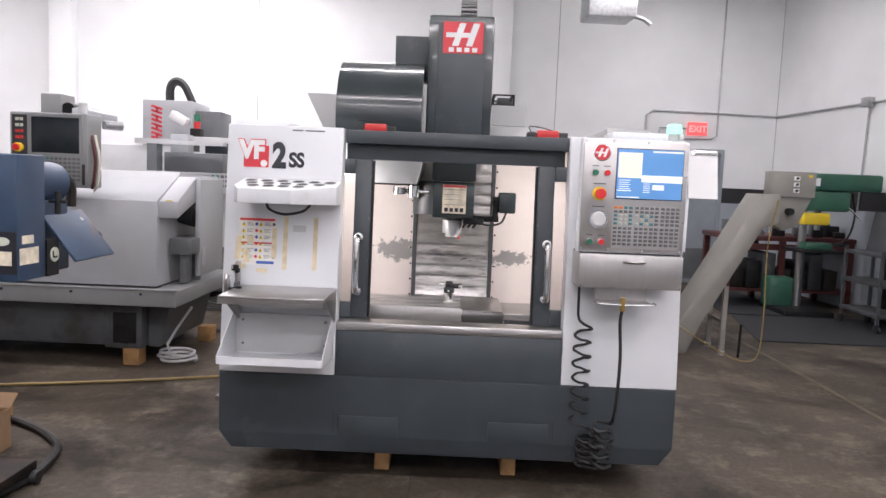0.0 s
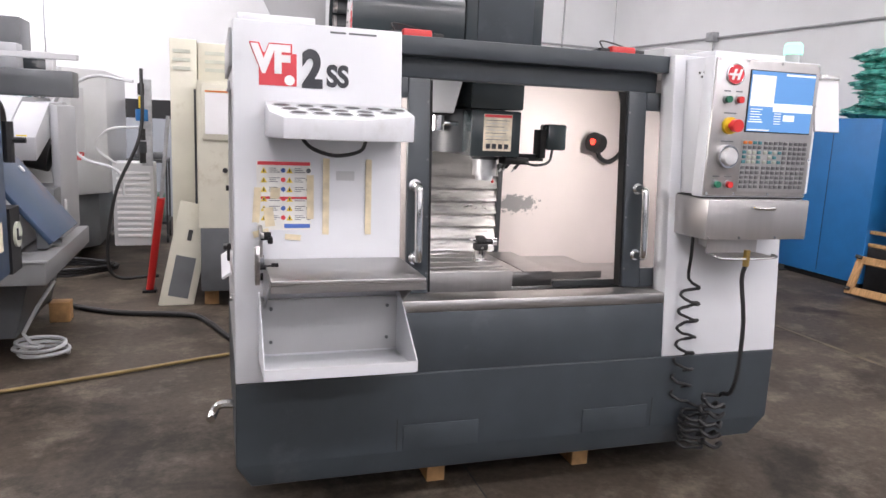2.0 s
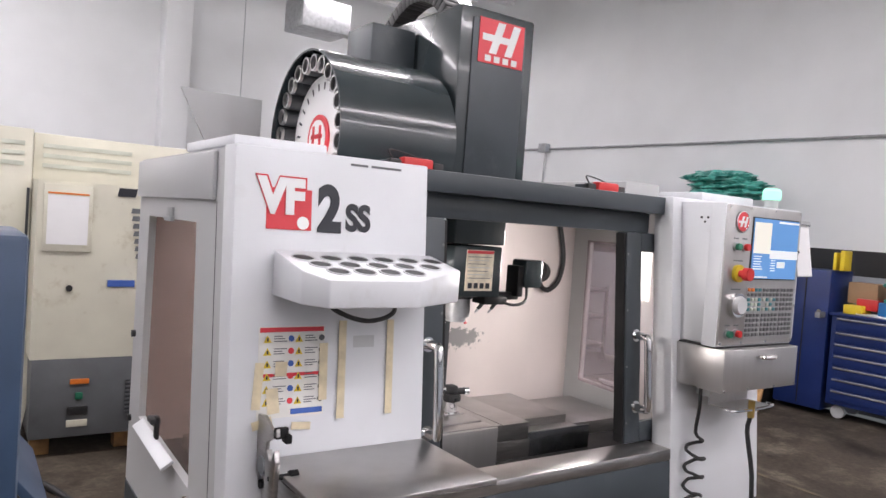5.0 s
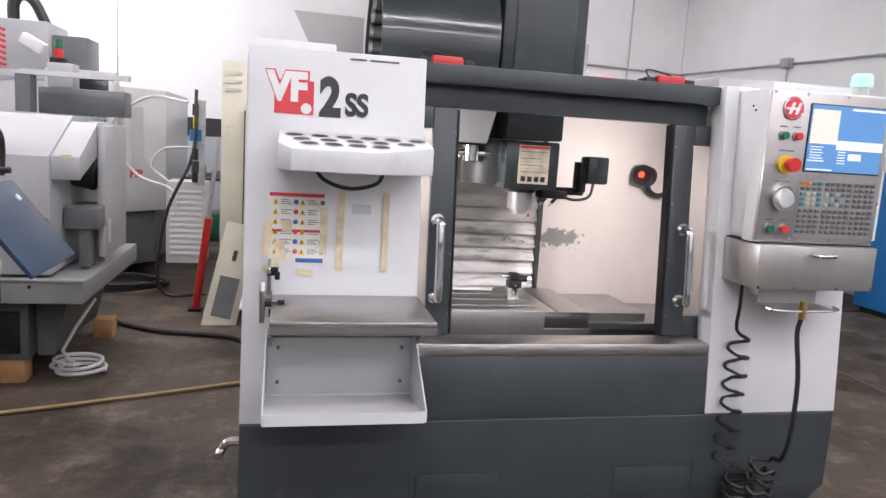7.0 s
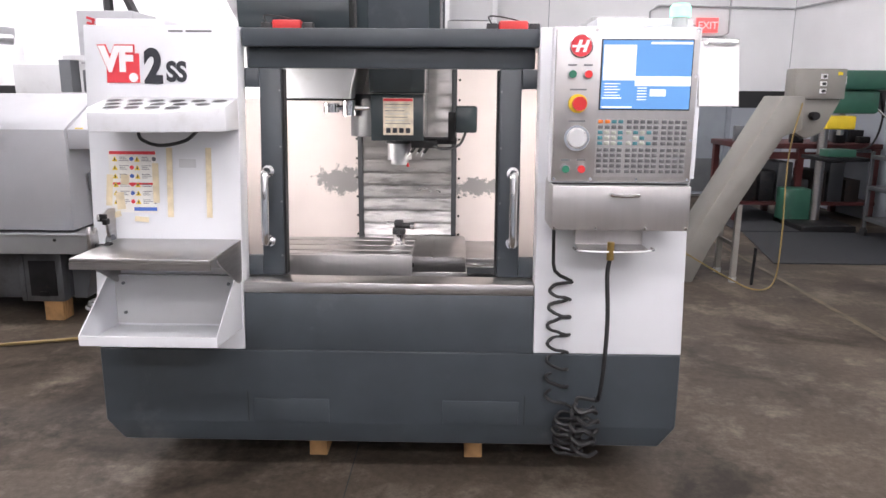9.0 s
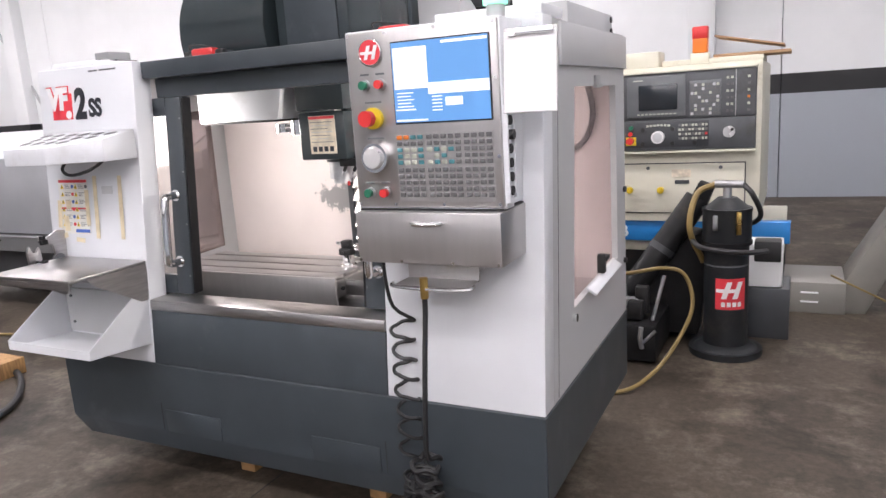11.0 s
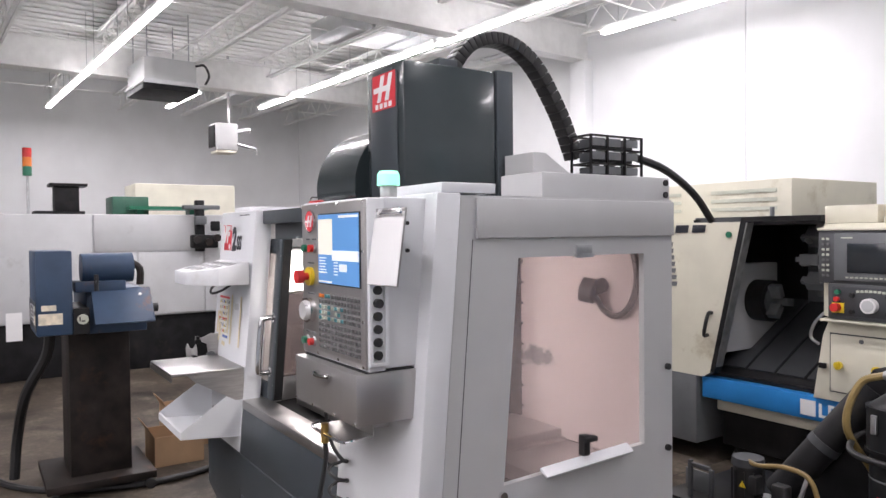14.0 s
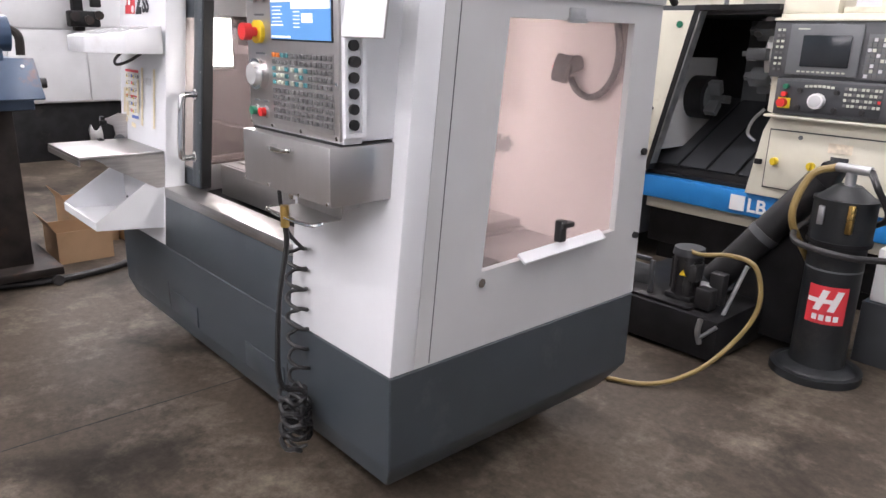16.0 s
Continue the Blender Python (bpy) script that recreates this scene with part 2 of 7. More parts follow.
INK = mat("black_vinyl", (0.02, 0.022, 0.03), 0.4, var=0.05, bump=0)
VINYL = mat("white_vinyl", (0.82, 0.82, 0.82), 0.4, var=0.02, bump=0)
GREENB = mat("green_plastic", (0.02, 0.16, 0.09), 0.35, var=0.05)
YELLOW = mat("yellow_plastic", (0.75, 0.55, 0.03), 0.4, var=0.05)
LINE = mat("worn_line", (0.095, 0.075, 0.048), 0.6, var=0.4, scale=6)
TAPE = mat("masking_tape", (0.7, 0.61, 0.42), 0.6, var=0.12, scale=30)
PAPER = mat("label_paper", (0.76, 0.75, 0.71), 0.5, var=0.06, scale=20, bump=0)
PAPERY = mat("stained_paper", (0.74, 0.66, 0.52), 0.5, var=0.2, scale=25, bump=0)
HOODGREY = mat("hood_grey_enamel", (0.4, 0.41, 0.43), 0.38, var=0.04, scale=4, dirt=(0.33, 0.33, 0.34), dirt_amt=0.12)
CTRLGREY = mat("control_grey_enamel", (0.24, 0.245, 0.25), 0.42, var=0.05, scale=6)
BLUEINK = mat("blue_ink", (0.05, 0.12, 0.42), 0.4, bump=0)
TEAL = mat("teal_key", (0.06, 0.21, 0.235), 0.4, bump=0)
KEY = mat("grey_key", (0.13, 0.13, 0.132), 0.45, var=0.1, bump=0)
KEYL = mat("pale_key", (0.5, 0.52, 0.44), 0.45, var=0.1, bump=0)
ORANGE = mat("orange_plastic", (0.75, 0.2, 0.03), 0.4, bump=0)
BRASS = mat("brass", (0.55, 0.38, 0.13), 0.3, 1.0, bump=0.02)
WOOD = mat("raw_timber", (0.42, 0.24, 0.1), 0.7, var=0.25, scale=14, bump=0.2, stretch=(1, 6, 1))
CARD = mat("cardboard", (0.36, 0.23, 0.13), 0.8, var=0.1, scale=5)
CREAM = mat("cream_enamel", (0.66, 0.64, 0.53), 0.4, var=0.05, scale=4, dirt=(0.45, 0.4, 0.28), dirt_amt=0.1)
GREYM = mat("mid_grey_enamel", (0.13, 0.138, 0.145), 0.42, var=0.12, scale=5, dirt=(0.1, 0.1, 0.1), dirt_amt=0.15)
PALEGREY = mat("pale_grey_enamel", (0.56, 0.57, 0.58), 0.35, var=0.04, scale=4, dirt=(0.42, 0.42, 0.42), dirt_amt=0.1)
DARKGREY = mat("dark_grey_enamel", (0.042, 0.045, 0.05), 0.45, var=0.15, scale=5)
OKBLUE = mat("bright_blue_enamel", (0.02, 0.19, 0.5), 0.35, var=0.06)
NAVY = mat("navy_enamel", (0.012, 0.028, 0.13), 0.35, var=0.08)
CABBLUE = mat("blue_cabinet_enamel", (0.02, 0.16, 0.42), 0.4, var=0.06)
SANDBLUE = mat("worn_blue_enamel", (0.026, 0.052, 0.1), 0.42, var=0.15, scale=7, dirt=(0.12, 0.06, 0.035), dirt_amt=0.08)
RUST = mat("rusty_steel", (0.02, 0.015, 0.013), 0.6, 0.3, var=0.5, scale=9, bump=0.3, dirt=(0.06, 0.028, 0.015), dirt_amt=0.22)
DRILLGREEN = mat("green_enamel", (0.035, 0.12, 0.08), 0.4, var=0.1, dirt=(0.04, 0.06, 0.05), dirt_amt=0.15)
BENCHRED = mat("dark_red_enamel", (0.07, 0.014, 0.013), 0.5, var=0.2)
BAG = mat("green_plastic_sheet", (0.07, 0.32, 0.27), 0.28, var=0.35, scale=12, bump=0.4, fine=25)
HOSEY = mat("yellow_hose", (0.24, 0.17, 0.06), 0.45, var=0.15)
BEDGREY = mat("bed_grey_enamel", (0.078, 0.083, 0.09), 0.5, var=0.15, scale=4, dirt=(0.04, 0.037, 0.033), dirt_amt=0.35)
CANGREY = mat("canister_enamel", (0.016, 0.018, 0.02), 0.42, var=0.2, scale=6, dirt=(0.035, 0.032, 0.03), dirt_amt=0.2, spec=0.4)
CONVEY = mat("warm_grey_enamel", (0.22, 0.21, 0.19), 0.42, var=0.06, dirt=(0.22, 0.2, 0.18), dirt_amt=0.12)
FLOORMAT = mat("black_mat", (0.02, 0.022, 0.026), 0.7, var=0.2, scale=20, bump=0.4)
DOORGREY = mat("door_enamel", (0.27, 0.3, 0.33), 0.45, var=0.05)
GALV = mat("galvanised", (0.45, 0.46, 0.47), 0.4, 0.8, var=0.15, scale=20)
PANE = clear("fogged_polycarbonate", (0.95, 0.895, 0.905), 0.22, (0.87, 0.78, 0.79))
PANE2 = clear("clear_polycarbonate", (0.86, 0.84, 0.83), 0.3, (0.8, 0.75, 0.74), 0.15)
# left side pane, darker and browner than the right one
PANE3 = clear("brownish_polycarbonate", (0.66, 0.59, 0.57), 0.24, (0.44, 0.37, 0.35), 0.22)
TUBE = glow("lamp_tube", (1.0, 0.955, 0.985), 26.0)
BEACON = glow("beacon_green", (0.36, 0.95, 0.7), 0.95)
SCREENB = glow("screen_blue", (0.1, 0.27, 0.56), 0.42)
SCREENL = glow("screen_pale", (0.8, 0.84, 0.86), 0.38)
SCREENY = glow("screen_cream", (0.8, 0.78, 0.68), 0.38)
LED = glow("red_led", (1.0, 0.05, 0.03), 4.0)
WORKTUBE = glow("work_tube", (1.0, 0.95, 0.92), 6.0)
EXITRED = glow("exit_red", (0.9, 0.12, 0.12), 0.8)
DARKGLASS = mat("dark_screen", (0.02, 0.025, 0.03), 0.12, var=0.1, bump=0)


# ---- mesh helpers ----
def bx(bm, x0, x1, y0, y1, z0, z1, bev=0.0, turn=None):
    """A box, edges rounded by bev; turn: a matrix laid over it."""
    t = bmesh.new()
    bmesh.ops.create_cube(t, size=1)
    m = Matrix.Translation(((x0 + x1) / 2, (y0 + y1) / 2, (z0 + z1) / 2)) @ Matrix.Diagonal((abs(x1 - x0), abs(y1 - y0), abs(z1 - z0), 1))
    bmesh.ops.transform(t, matrix=m, verts=t.verts)
    if bev:
        bmesh.ops.bevel(t, geom=t.edges[:], offset=bev, segments=2, affect="EDGES", profile=0.5)
    if turn:
        bmesh.ops.transform(t, matrix=turn, verts=t.verts)
    me = bpy.data.meshes.new("t")
    t.to_mesh(me)
    t.free()
    bm.from_mesh(me)
    bpy.data.meshes.remove(me)
    return bm


def box(*a, **k):
    return bx(bmesh.new(), *a, **k)


def cy(bm, a, b, r, n=20, r2=None):
    """A cylinder (or cone) from a to b."""
    a, b = Vector(a), Vector(b)
    d = b - a
    m = Matrix.Translation((a + b) / 2) @ d.to_track_quat("Z", "Y").to_matrix().to_4x4()
    bmesh.ops.create_cone(bm, cap_ends=True, segments=n, radius1=r, radius2=r if r2 is None else r2, depth=d.length, matrix=m)
    return bm


def cyl(a, b, r, n=20, r2=None):
    return cy(bmesh.new(), a, b, r, n, r2)


def prism(axis, pts, d0, d1, bev=0.0):
    """A polygon of (u, v) drawn out along axis: x -> (y, z), y -> (x, z), z -> (x, y)."""
    def place(u, v, d):
        return {"x": (d, u, v), "y": (u, d, v), "z": (u, v, d)}[axis]
    bm = bmesh.new()
    a = [bm.verts.new(place(u, v, d0)) for u, v in pts]
    b = [bm.verts.new(place(u, v, d1)) for u, v in pts]
    bm.faces.new(a)
    bm.faces.new(b)
    n = len(pts)
    for i in range(n):
        bm.faces.new((a[i], a[(i + 1) % n], b[(i + 1) % n], b[i]))
    bmesh.ops.recalc_face_normals(bm, faces=bm.faces)
    if bev:
        bmesh.ops.bevel(bm, geom=bm.edges[:], offset=bev, segments=2, affect="EDGES", profile=0.5)
    return bm


def ring(axis, outer, inner, d0, d1):
    """A plate with a hole: outer and inner loops of as many corners."""
    def place(p, d):
        u, v = p
        return {"x": (d, u, v), "y": (u, d, v), "z": (u, v, d)}[axis]
    bm = bmesh.new()
    n = len(outer)
    lay = [[[bm.verts.new(place(p, d)) for p in loop] for loop in (outer, inner)] for d in (d0, d1)]
    for i in range(n):
        j = (i + 1) % n
        for k in (0, 1):
            bm.faces.new((lay[k][0][i], lay[k][0][j], lay[k][1][j], lay[k][1][i]))
        for w in (0, 1):
            bm.faces.new((lay[0][w][i], lay[0][w][j], lay[1][w][j], lay[1][w][i]))
    bmesh.ops.recalc_face_normals(bm, faces=bm.faces)
    return bm


def smooth_line(pts, per=8):
    """A rounded line through the points."""
    pts = [Vector(p) for p in pts]
    q = [pts[0] * 2 - pts[1], *pts, pts[-1] * 2 - pts[-2]]
    res = []
    for i in range(1, len(q) - 2):
        for k in range(per):
            t = k / per
            a, b, c, d = q[i - 1:i + 3]
            res.append(0.5 * ((2 * b) + (c - a) * t + (2 * a - 5 * b + 4 * c - d) * t * t + (3 * b - 3 * c + d - a) * t ** 3))
    return res + [pts[-1]]


def tube(pts, r, n=8, bm=None, per=8):
    bm = bm or bmesh.new()
    line = smooth_line(pts, per) if per else [Vector(p) for p in pts]
    rings = []
    side = Vector((0.3, 0.9, 0.2))
    for i, p in enumerate(line):
        d = (line[min(i + 1, len(line) - 1)] - line[max(i - 1, 0)])
        if d.length < 1e-6:
            d = Vector((0, 0, 1))
        d.normalize()
        side = side - d * side.dot(d)
        if side.length < 1e-4:
            side = d.orthogonal()
        side.normalize()
        up = d.cross(side)
        rings.append([bm.verts.new(p + r * (math.cos(2 * math.pi * k / n) * side + math.sin(2 * math.pi * k / n) * up)) for k in range(n)])
    for a, b in zip(rings, rings[1:]):
        for k in range(n):
            bm.faces.new((a[k], a[(k + 1) % n], b[(k + 1) % n], b[k]))
    bm.faces.new(rings[0])
    bm.faces.new(rings[-1])
    bmesh.ops.recalc_face_normals(bm, faces=bm.faces)
    return bm


def move(bm, m):
    bmesh.ops.transform(bm, matrix=m, verts=bm.verts)
    return bm


def lean_y(z):
    """The front of the machining centre leans back above its skirt."""
    return max(0.0, z - 0.523) * 0.0857


def lean(bm):
    for v in bm.verts:
        v.co.y += lean_y(v.co.z)
    return bm


def mesh_of(name, bm, material, soft=True):
    me = bpy.data.meshes.new(name)
    bm.to_mesh(me)
    bm.free()
    me.materials.append(material)
    if soft:
        for p in me.polygons:
            p.use_smooth = True
        me.set_sharp_from_angle(angle=radians(32))
    return me


def thing(name, place, label, category, group="", kind=""):
    ob = new(name)
    ob.matrix_basis = Matrix.Translation(place)
    ob.empty_display_size = 0.1
    return tagged(ob, label, category, group, kind)


def part(name, bm, material, parent, label=""):
    ob = new(name, mesh_of(name, bm, material))
    ob.parent = parent
    if parent.parent is None:
        ob.matrix_parent_inverse = parent.matrix_basis.inverted()
    return tagged(ob, label)


def solid(name, bm, material, label="", category="", group="", kind=""):
    return tagged(new(name, mesh_of(name, bm, material)), label, category, group, kind)


def letters(text, size, fat=0.0, depth=0.0008, squeeze=1.0):
    """Flat writing as a mesh in the xz plane, facing -y, from its lower left corner."""
    c = bpy.data.curves.new("writing", "FONT")
    c.body, c.size, c.offset, c.extrude = text, size, fat, depth
    ob = new("writing", c)
    bpy.context.view_layer.update()
    me = bpy.data.meshes.new_from_object(ob.evaluated_get(bpy.context.evaluated_depsgraph_get()))
    bm = bmesh.new()
    bm.from_mesh(me)
    bpy.data.objects.remove(ob)
    bpy.data.meshes.remove(me)
    move(bm, Matrix.Rotation(radians(90), 4, "X") @ Matrix.Diagonal((squeeze, 1, 1, 1)))
    x0 = min(v.co.x for v in bm.verts)
    return move(bm, Matrix.Translation((-x0, 0, 0)))


def mark_shape(s):
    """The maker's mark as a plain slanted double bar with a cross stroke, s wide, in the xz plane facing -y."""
    bm = bmesh.new()
    for u0, u1 in ((0.22, 0.4), (0.6, 0.78)):
        b = prism("y", [(u0 * s, 0.3 * s), (u1 * s, 0.3 * s), ((u1 + 0.2) * s, 0.92 * s), ((u0 + 0.2) * s, 0.92 * s)], -0.001, 0)
        me = bpy.data.meshes.new("t")
        b.to_mesh(me)
        bm.from_mesh(me)
        bpy.data.meshes.remove(me)
        b.free()
    bx(bm, 0.05 * s, 0.75 * s, -0.0012, 0, 0.53 * s, 0.66 * s)
    return bm
# ---- the hall ----
WX0, WX1, WY0, WY1, DECK_Z = -16.85, 5.05, -6.5, 8.34, 5.4
BEFORE = set(scene.objects)
solid("floor", box(WX0 - 0.3, WX1 + 0.3, WY0 - 0.3, WY1 + 0.3, -0.2, 0.0), FLOOR, "worn stained grey-brown concrete floor", "floor", kind="structure")
wall_back = thing("wall_back", (0, WY1, 0), "white block wall with grey dado and black band", "wall", kind="structure")
for x0, x1 in ((WX0, -10.8), (-10.8, -5.95), (-5.95, -3.1), (-3.1, 1.5), (1.5, 3.29), (4.23, WX1)):
    part("panel", box(x0 + 0.006, x1 - 0.006, WY1, WY1 + 0.25, 0, DECK_Z), WALL, wall_back)
part("panel", box(3.284, 4.236, WY1, WY1 + 0.25, 2.13, DECK_Z), WALL, wall_back)
part("joint", box(WX0, WX1, WY1 + 0.012, WY1 + 0.24, 2.2, DECK_Z), DOORGREY, wall_back)
wall_right = thing("wall_right", (WX1, 0, 0), "white block wall with grey dado and black band", "wall", kind="structure")
for y0, y1 in ((WY0, -1.5), (-1.5, 3.4), (3.4, WY1)):
    part("panel", box(WX1, WX1 + 0.25, y0, y1, 0, DECK_Z), WALL, wall_right)
solid("wall_left", box(WX0 - 0.25, WX0, WY0, WY1, 0, DECK_Z), WALL, "white block wall with grey dado", "wall", kind="structure")
solid("wall_front", box(WX0, WX1, WY0 - 0.25, WY0, 0, DECK_Z), WALL, "white block wall with grey dado", "wall", kind="structure")
deck = bmesh.new()
x = WX0
while x < WX1:
    bx(deck, x, x + 0.17, WY0, WY1, DECK_Z, DECK_Z + 0.02)
    bx(deck, x + 0.17, x + 0.30, WY0, WY1, DECK_Z + 0.05, DECK_Z + 0.07)
    x += 0.30
bx(deck, WX0, WX1, WY0, WY1, DECK_Z + 0.08, DECK_Z + 0.2)
solid("ceiling", deck, DECK, "white painted corrugated steel roof deck", "ceiling", kind="structure")
for gx in (-5.93, -11.5, 0.6):
    gd = thing("girder", (gx, 0, 4.4), "white painted steel girder under the roof", "girder", kind="structure")
    part("flange", box(gx - 0.13, gx + 0.13, WY0, WY1, 4.37, 4.4), TRUSS, gd)
    part("flange", box(gx - 0.13, gx + 0.13, WY0, WY1, 4.92, 4.95), TRUSS, gd)
    part("web", box(gx - 0.02, gx + 0.02, WY0, WY1, 4.4005, 4.9195), TRUSS, gd)
    solid("pilaster", box(gx - 0.18, gx + 0.14, WY1 - 0.22, WY1 + 0.01, 0, 4.37, bev=0.01), WALL, "white painted wall pier", "pier", kind="structure")
for jy in (-5.2, -3.7, -2.2, -0.7, 0.4, 1.9, 3.4, 4.9, 6.4, 7.7):
    j = bmesh.new()
    for jx0, jx1 in ((WX0, -11.5), (-11.5, -5.93), (-5.93, 0.6), (0.6, WX1)):
        for dy in (-0.035, 0.035):
            bx(j, jx0 + 0.1, jx1 - 0.1, jy + dy - 0.02, jy + dy + 0.02, 5.0, 5.04)
            bx(j, jx0 + 0.5, jx1 - 0.5, jy + dy - 0.02, jy + dy + 0.02, 4.6, 4.64)
        n = max(2, int((jx1 - jx0 - 1) / 0.62))
        for i in range(n):
            u = jx0 + 0.5 + (jx1 - jx0 - 1) * i / n
            w = (jx1 - jx0 - 1) / n
            cy(j, (u, jy, 4.62), (u + w / 2, jy, 5.02), 0.013, 5)
            cy(j, (u + w / 2, jy, 5.02), (u + w, jy, 4.62), 0.013, 5)
    solid("roof_joist", j, TRUSS, "white open-web steel roof joist", "joist", "roof joists", "structure")
for bx_ in (-14.5, -13.0, -9.6, -7.6, -4.2, -2.2):
    solid("bridging_bar", cyl((bx_, WY0, 4.66), (bx_, WY1, 4.66), 0.013, 6), TRUSS, "thin white bridging bar between joists", "bar", "bridging bars", "structure")
# the two added fill rows get the same fixtures as the others
for lx, ly, ll in LAMP_AND_FILL_ROWS:
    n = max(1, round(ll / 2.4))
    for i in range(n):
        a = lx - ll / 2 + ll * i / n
        lamp = thing("strip_or_fill_light", (a + ll / n / 2, ly, LAMP_Z), "white fluorescent strip light hung under the joists, two rows added as fill", "lamp", "strip lights")
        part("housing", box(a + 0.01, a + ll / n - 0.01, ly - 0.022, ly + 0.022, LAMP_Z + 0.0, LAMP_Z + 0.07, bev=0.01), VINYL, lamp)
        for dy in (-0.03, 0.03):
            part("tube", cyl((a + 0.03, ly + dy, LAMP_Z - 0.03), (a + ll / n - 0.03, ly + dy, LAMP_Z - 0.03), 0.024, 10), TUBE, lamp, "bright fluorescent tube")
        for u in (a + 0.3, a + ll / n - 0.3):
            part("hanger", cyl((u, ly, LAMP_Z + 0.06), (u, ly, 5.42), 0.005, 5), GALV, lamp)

# duct boxes and wiring along the second bay
ac = thing("air_unit", (-10.9, 2.9, 4.4), "grey ceiling-hung air unit", "heater")
part("body", box(-11.5, -10.4, 2.42, 3.3, 4.2, 4.58, bev=0.02), SIDEGREY, ac)
part("skirt", prism("x", [(2.38, 4.13), (3.34, 4.13), (3.3, 4.199), (2.42, 4.199)], -11.54, -10.36), PALEGREY, ac)
part("grille", box(-11.52, -10.38, 2.4, 3.32, 4.03, 4.129, bev=0.01), BLACKMAT, ac)
part("cable", tube([(-10.4, 3.28, 4.5), (-10.35, 3.42, 4.52), (-10.35, 3.5, 4.35), (-10.4, 3.45, 4.2)], 0.02), BLACK, ac)
for hx in (-11.4, -10.5):
    for hy in (2.5, 3.2):
        part("hanger", cyl((hx, hy, 4.57), (hx, hy, 5.42), 0.012, 6), GALV, ac)
for i in range(6):
    solid("duct_box", box(-8.2 + 0.1 * i, -7.2 + 0.1 * i, 4.4 + i * 0.62, 4.95 + i * 0.62, 4.64, 4.9, bev=0.01), PALEGREY, "pale metal wiring duct section", "duct", "wiring ducts")
ht = thing("unit_heater", (-12.9, 4.65, 3.6), "pale grey unit heater hung from the roof", "heater")
part("casing", prism("y", [(-13.15, 3.42), (-12.7, 3.36), (-12.7, 3.93), (-13.15, 3.93)], 4.45, 4.92, bev=0.02), SIDEGREY, ht)
part("lower_pan", box(-13.13, -12.72, 4.47, 4.9, 3.3, 3.36, bev=0.01), CREAM, ht)
part("grille", box(-13.1, -12.75, 4.42, 4.449, 3.42, 3.88), BLACKMAT, ht)
part("hanger", cyl((-12.9, 4.8, 3.9), (-12.9, 4.8, 5.42), 0.03, 8), GALV, ht)
part("pipe", tube([(-12.7, 4.9, 3.5), (-12.7, 5.1, 3.45), (-12.7, 5.32, 3.42), (-12.7, 5.34, 3.3)], 0.03, per=2), GALV, ht)
part("flue", tube([(-12.75, 4.88, 3.75), (-12.75, 5.1, 3.82), (-12.75, 5.2, 3.82)], 0.05, per=2), GALV, ht)
hb = thing("unit_heater", (1.75, 6.9, 3.9), "grey unit heater hung near the back wall", "heater")
part("casing", box(1.55, 2.2, 6.7, 7.2, 3.72, 4.1, bev=0.02), GALV, hb)
part("pipe", tube([(2.2, 6.9, 3.78), (2.35, 6.9, 3.75), (2.45, 6.9, 3.68)], 0.03, per=2), GALV, hb)
part("hanger", cyl((1.85, 6.95, 4.05), (1.85, 6.95, 5.42), 0.015, 8), GALV, hb)

# exit door, sign and conduits
door = thing("door_1", (3.76, WY1, 0), "closed grey steel exit door with closer", "door", kind="structure")
part("frame", ring("y", [(3.284, 0), (4.236, 0), (4.236, 2.13), (3.284, 2.13)], [(3.345, 0.005), (4.175, 0.005), (4.175, 2.07), (3.345, 2.07)], WY1 - 0.03, WY1 + 0.12), DOORGREY, door)
part("leaf", box(3.35, 4.17, WY1 + 0.01, WY1 + 0.06, 0.02, 2.065), DOORGREY, door)
part("kick_plate", box(3.38, 4.14, WY1 + 0.004, WY1 + 0.011, 0.06, 0.55), GREYM, door)
part("closer", box(3.53, 3.83, WY1 - 0.05, WY1 + 0.01, 1.93, 2.01, bev=0.01), GALV, door)
part("handle", tube([(3.41, WY1 + 0.01, 0.98), (3.41, WY1 - 0.05, 0.98), (3.51, WY1 - 0.05, 0.98)], 0.011, per=2), CHROME, door)
part("threshold", box(3.26, 4.26, WY1 - 0.1, WY1 + 0.1, 0.0, 0.012), STEEL, door)
ex = thing("exit_sign", (3.76, WY1, 2.4), "lit red exit sign above the door", "sign")
part("casing", box(3.61, 3.92, WY1 - 0.05, WY1 - 0.002, 2.34, 2.54, bev=0.006), EXITRED, ex)
w = letters("EXIT", 0.14, 0.002)
part("lettering", move(w, Matrix.Translation((3.63, WY1 - 0.054, 2.39))), VINYL, ex)
solid("conduit", tube([(2.94, WY1 - 0.02, 1.2), (2.94, WY1 - 0.02, 2.62), (3.04, WY1 - 0.02, 2.7), (5.02, WY1 - 0.02, 2.68), (5.03, 6.0, 2.65), (5.03, -3.0, 2.56)], 0.016, per=0), GALV, "grey steel conduit along the walls", "conduit", "conduits")
solid("conduit", tube([(3.16, WY1 - 0.02, 2.36), (3.16, WY1 - 0.02, 2.44), (3.61, WY1 - 0.02, 2.44)], 0.011, per=0), GALV, "thin grey conduit to the exit sign", "conduit", "conduits")
solid("conduit", tube([(3.16, WY1 - 0.02, 2.27), (4.0, WY1 - 0.02, 2.29), (4.09, WY1 - 0.02, 2.34), (4.1, WY1 - 0.02, 5.3)], 0.014, per=0), GALV, "grey steel conduit rising up the wall", "conduit", "conduits")
solid("conduit", tube([(5.03, 6.0, 2.62), (5.03, 6.05, 1.3)], 0.012, per=0), GALV, "thin grey conduit down the wall", "conduit", "conduits")
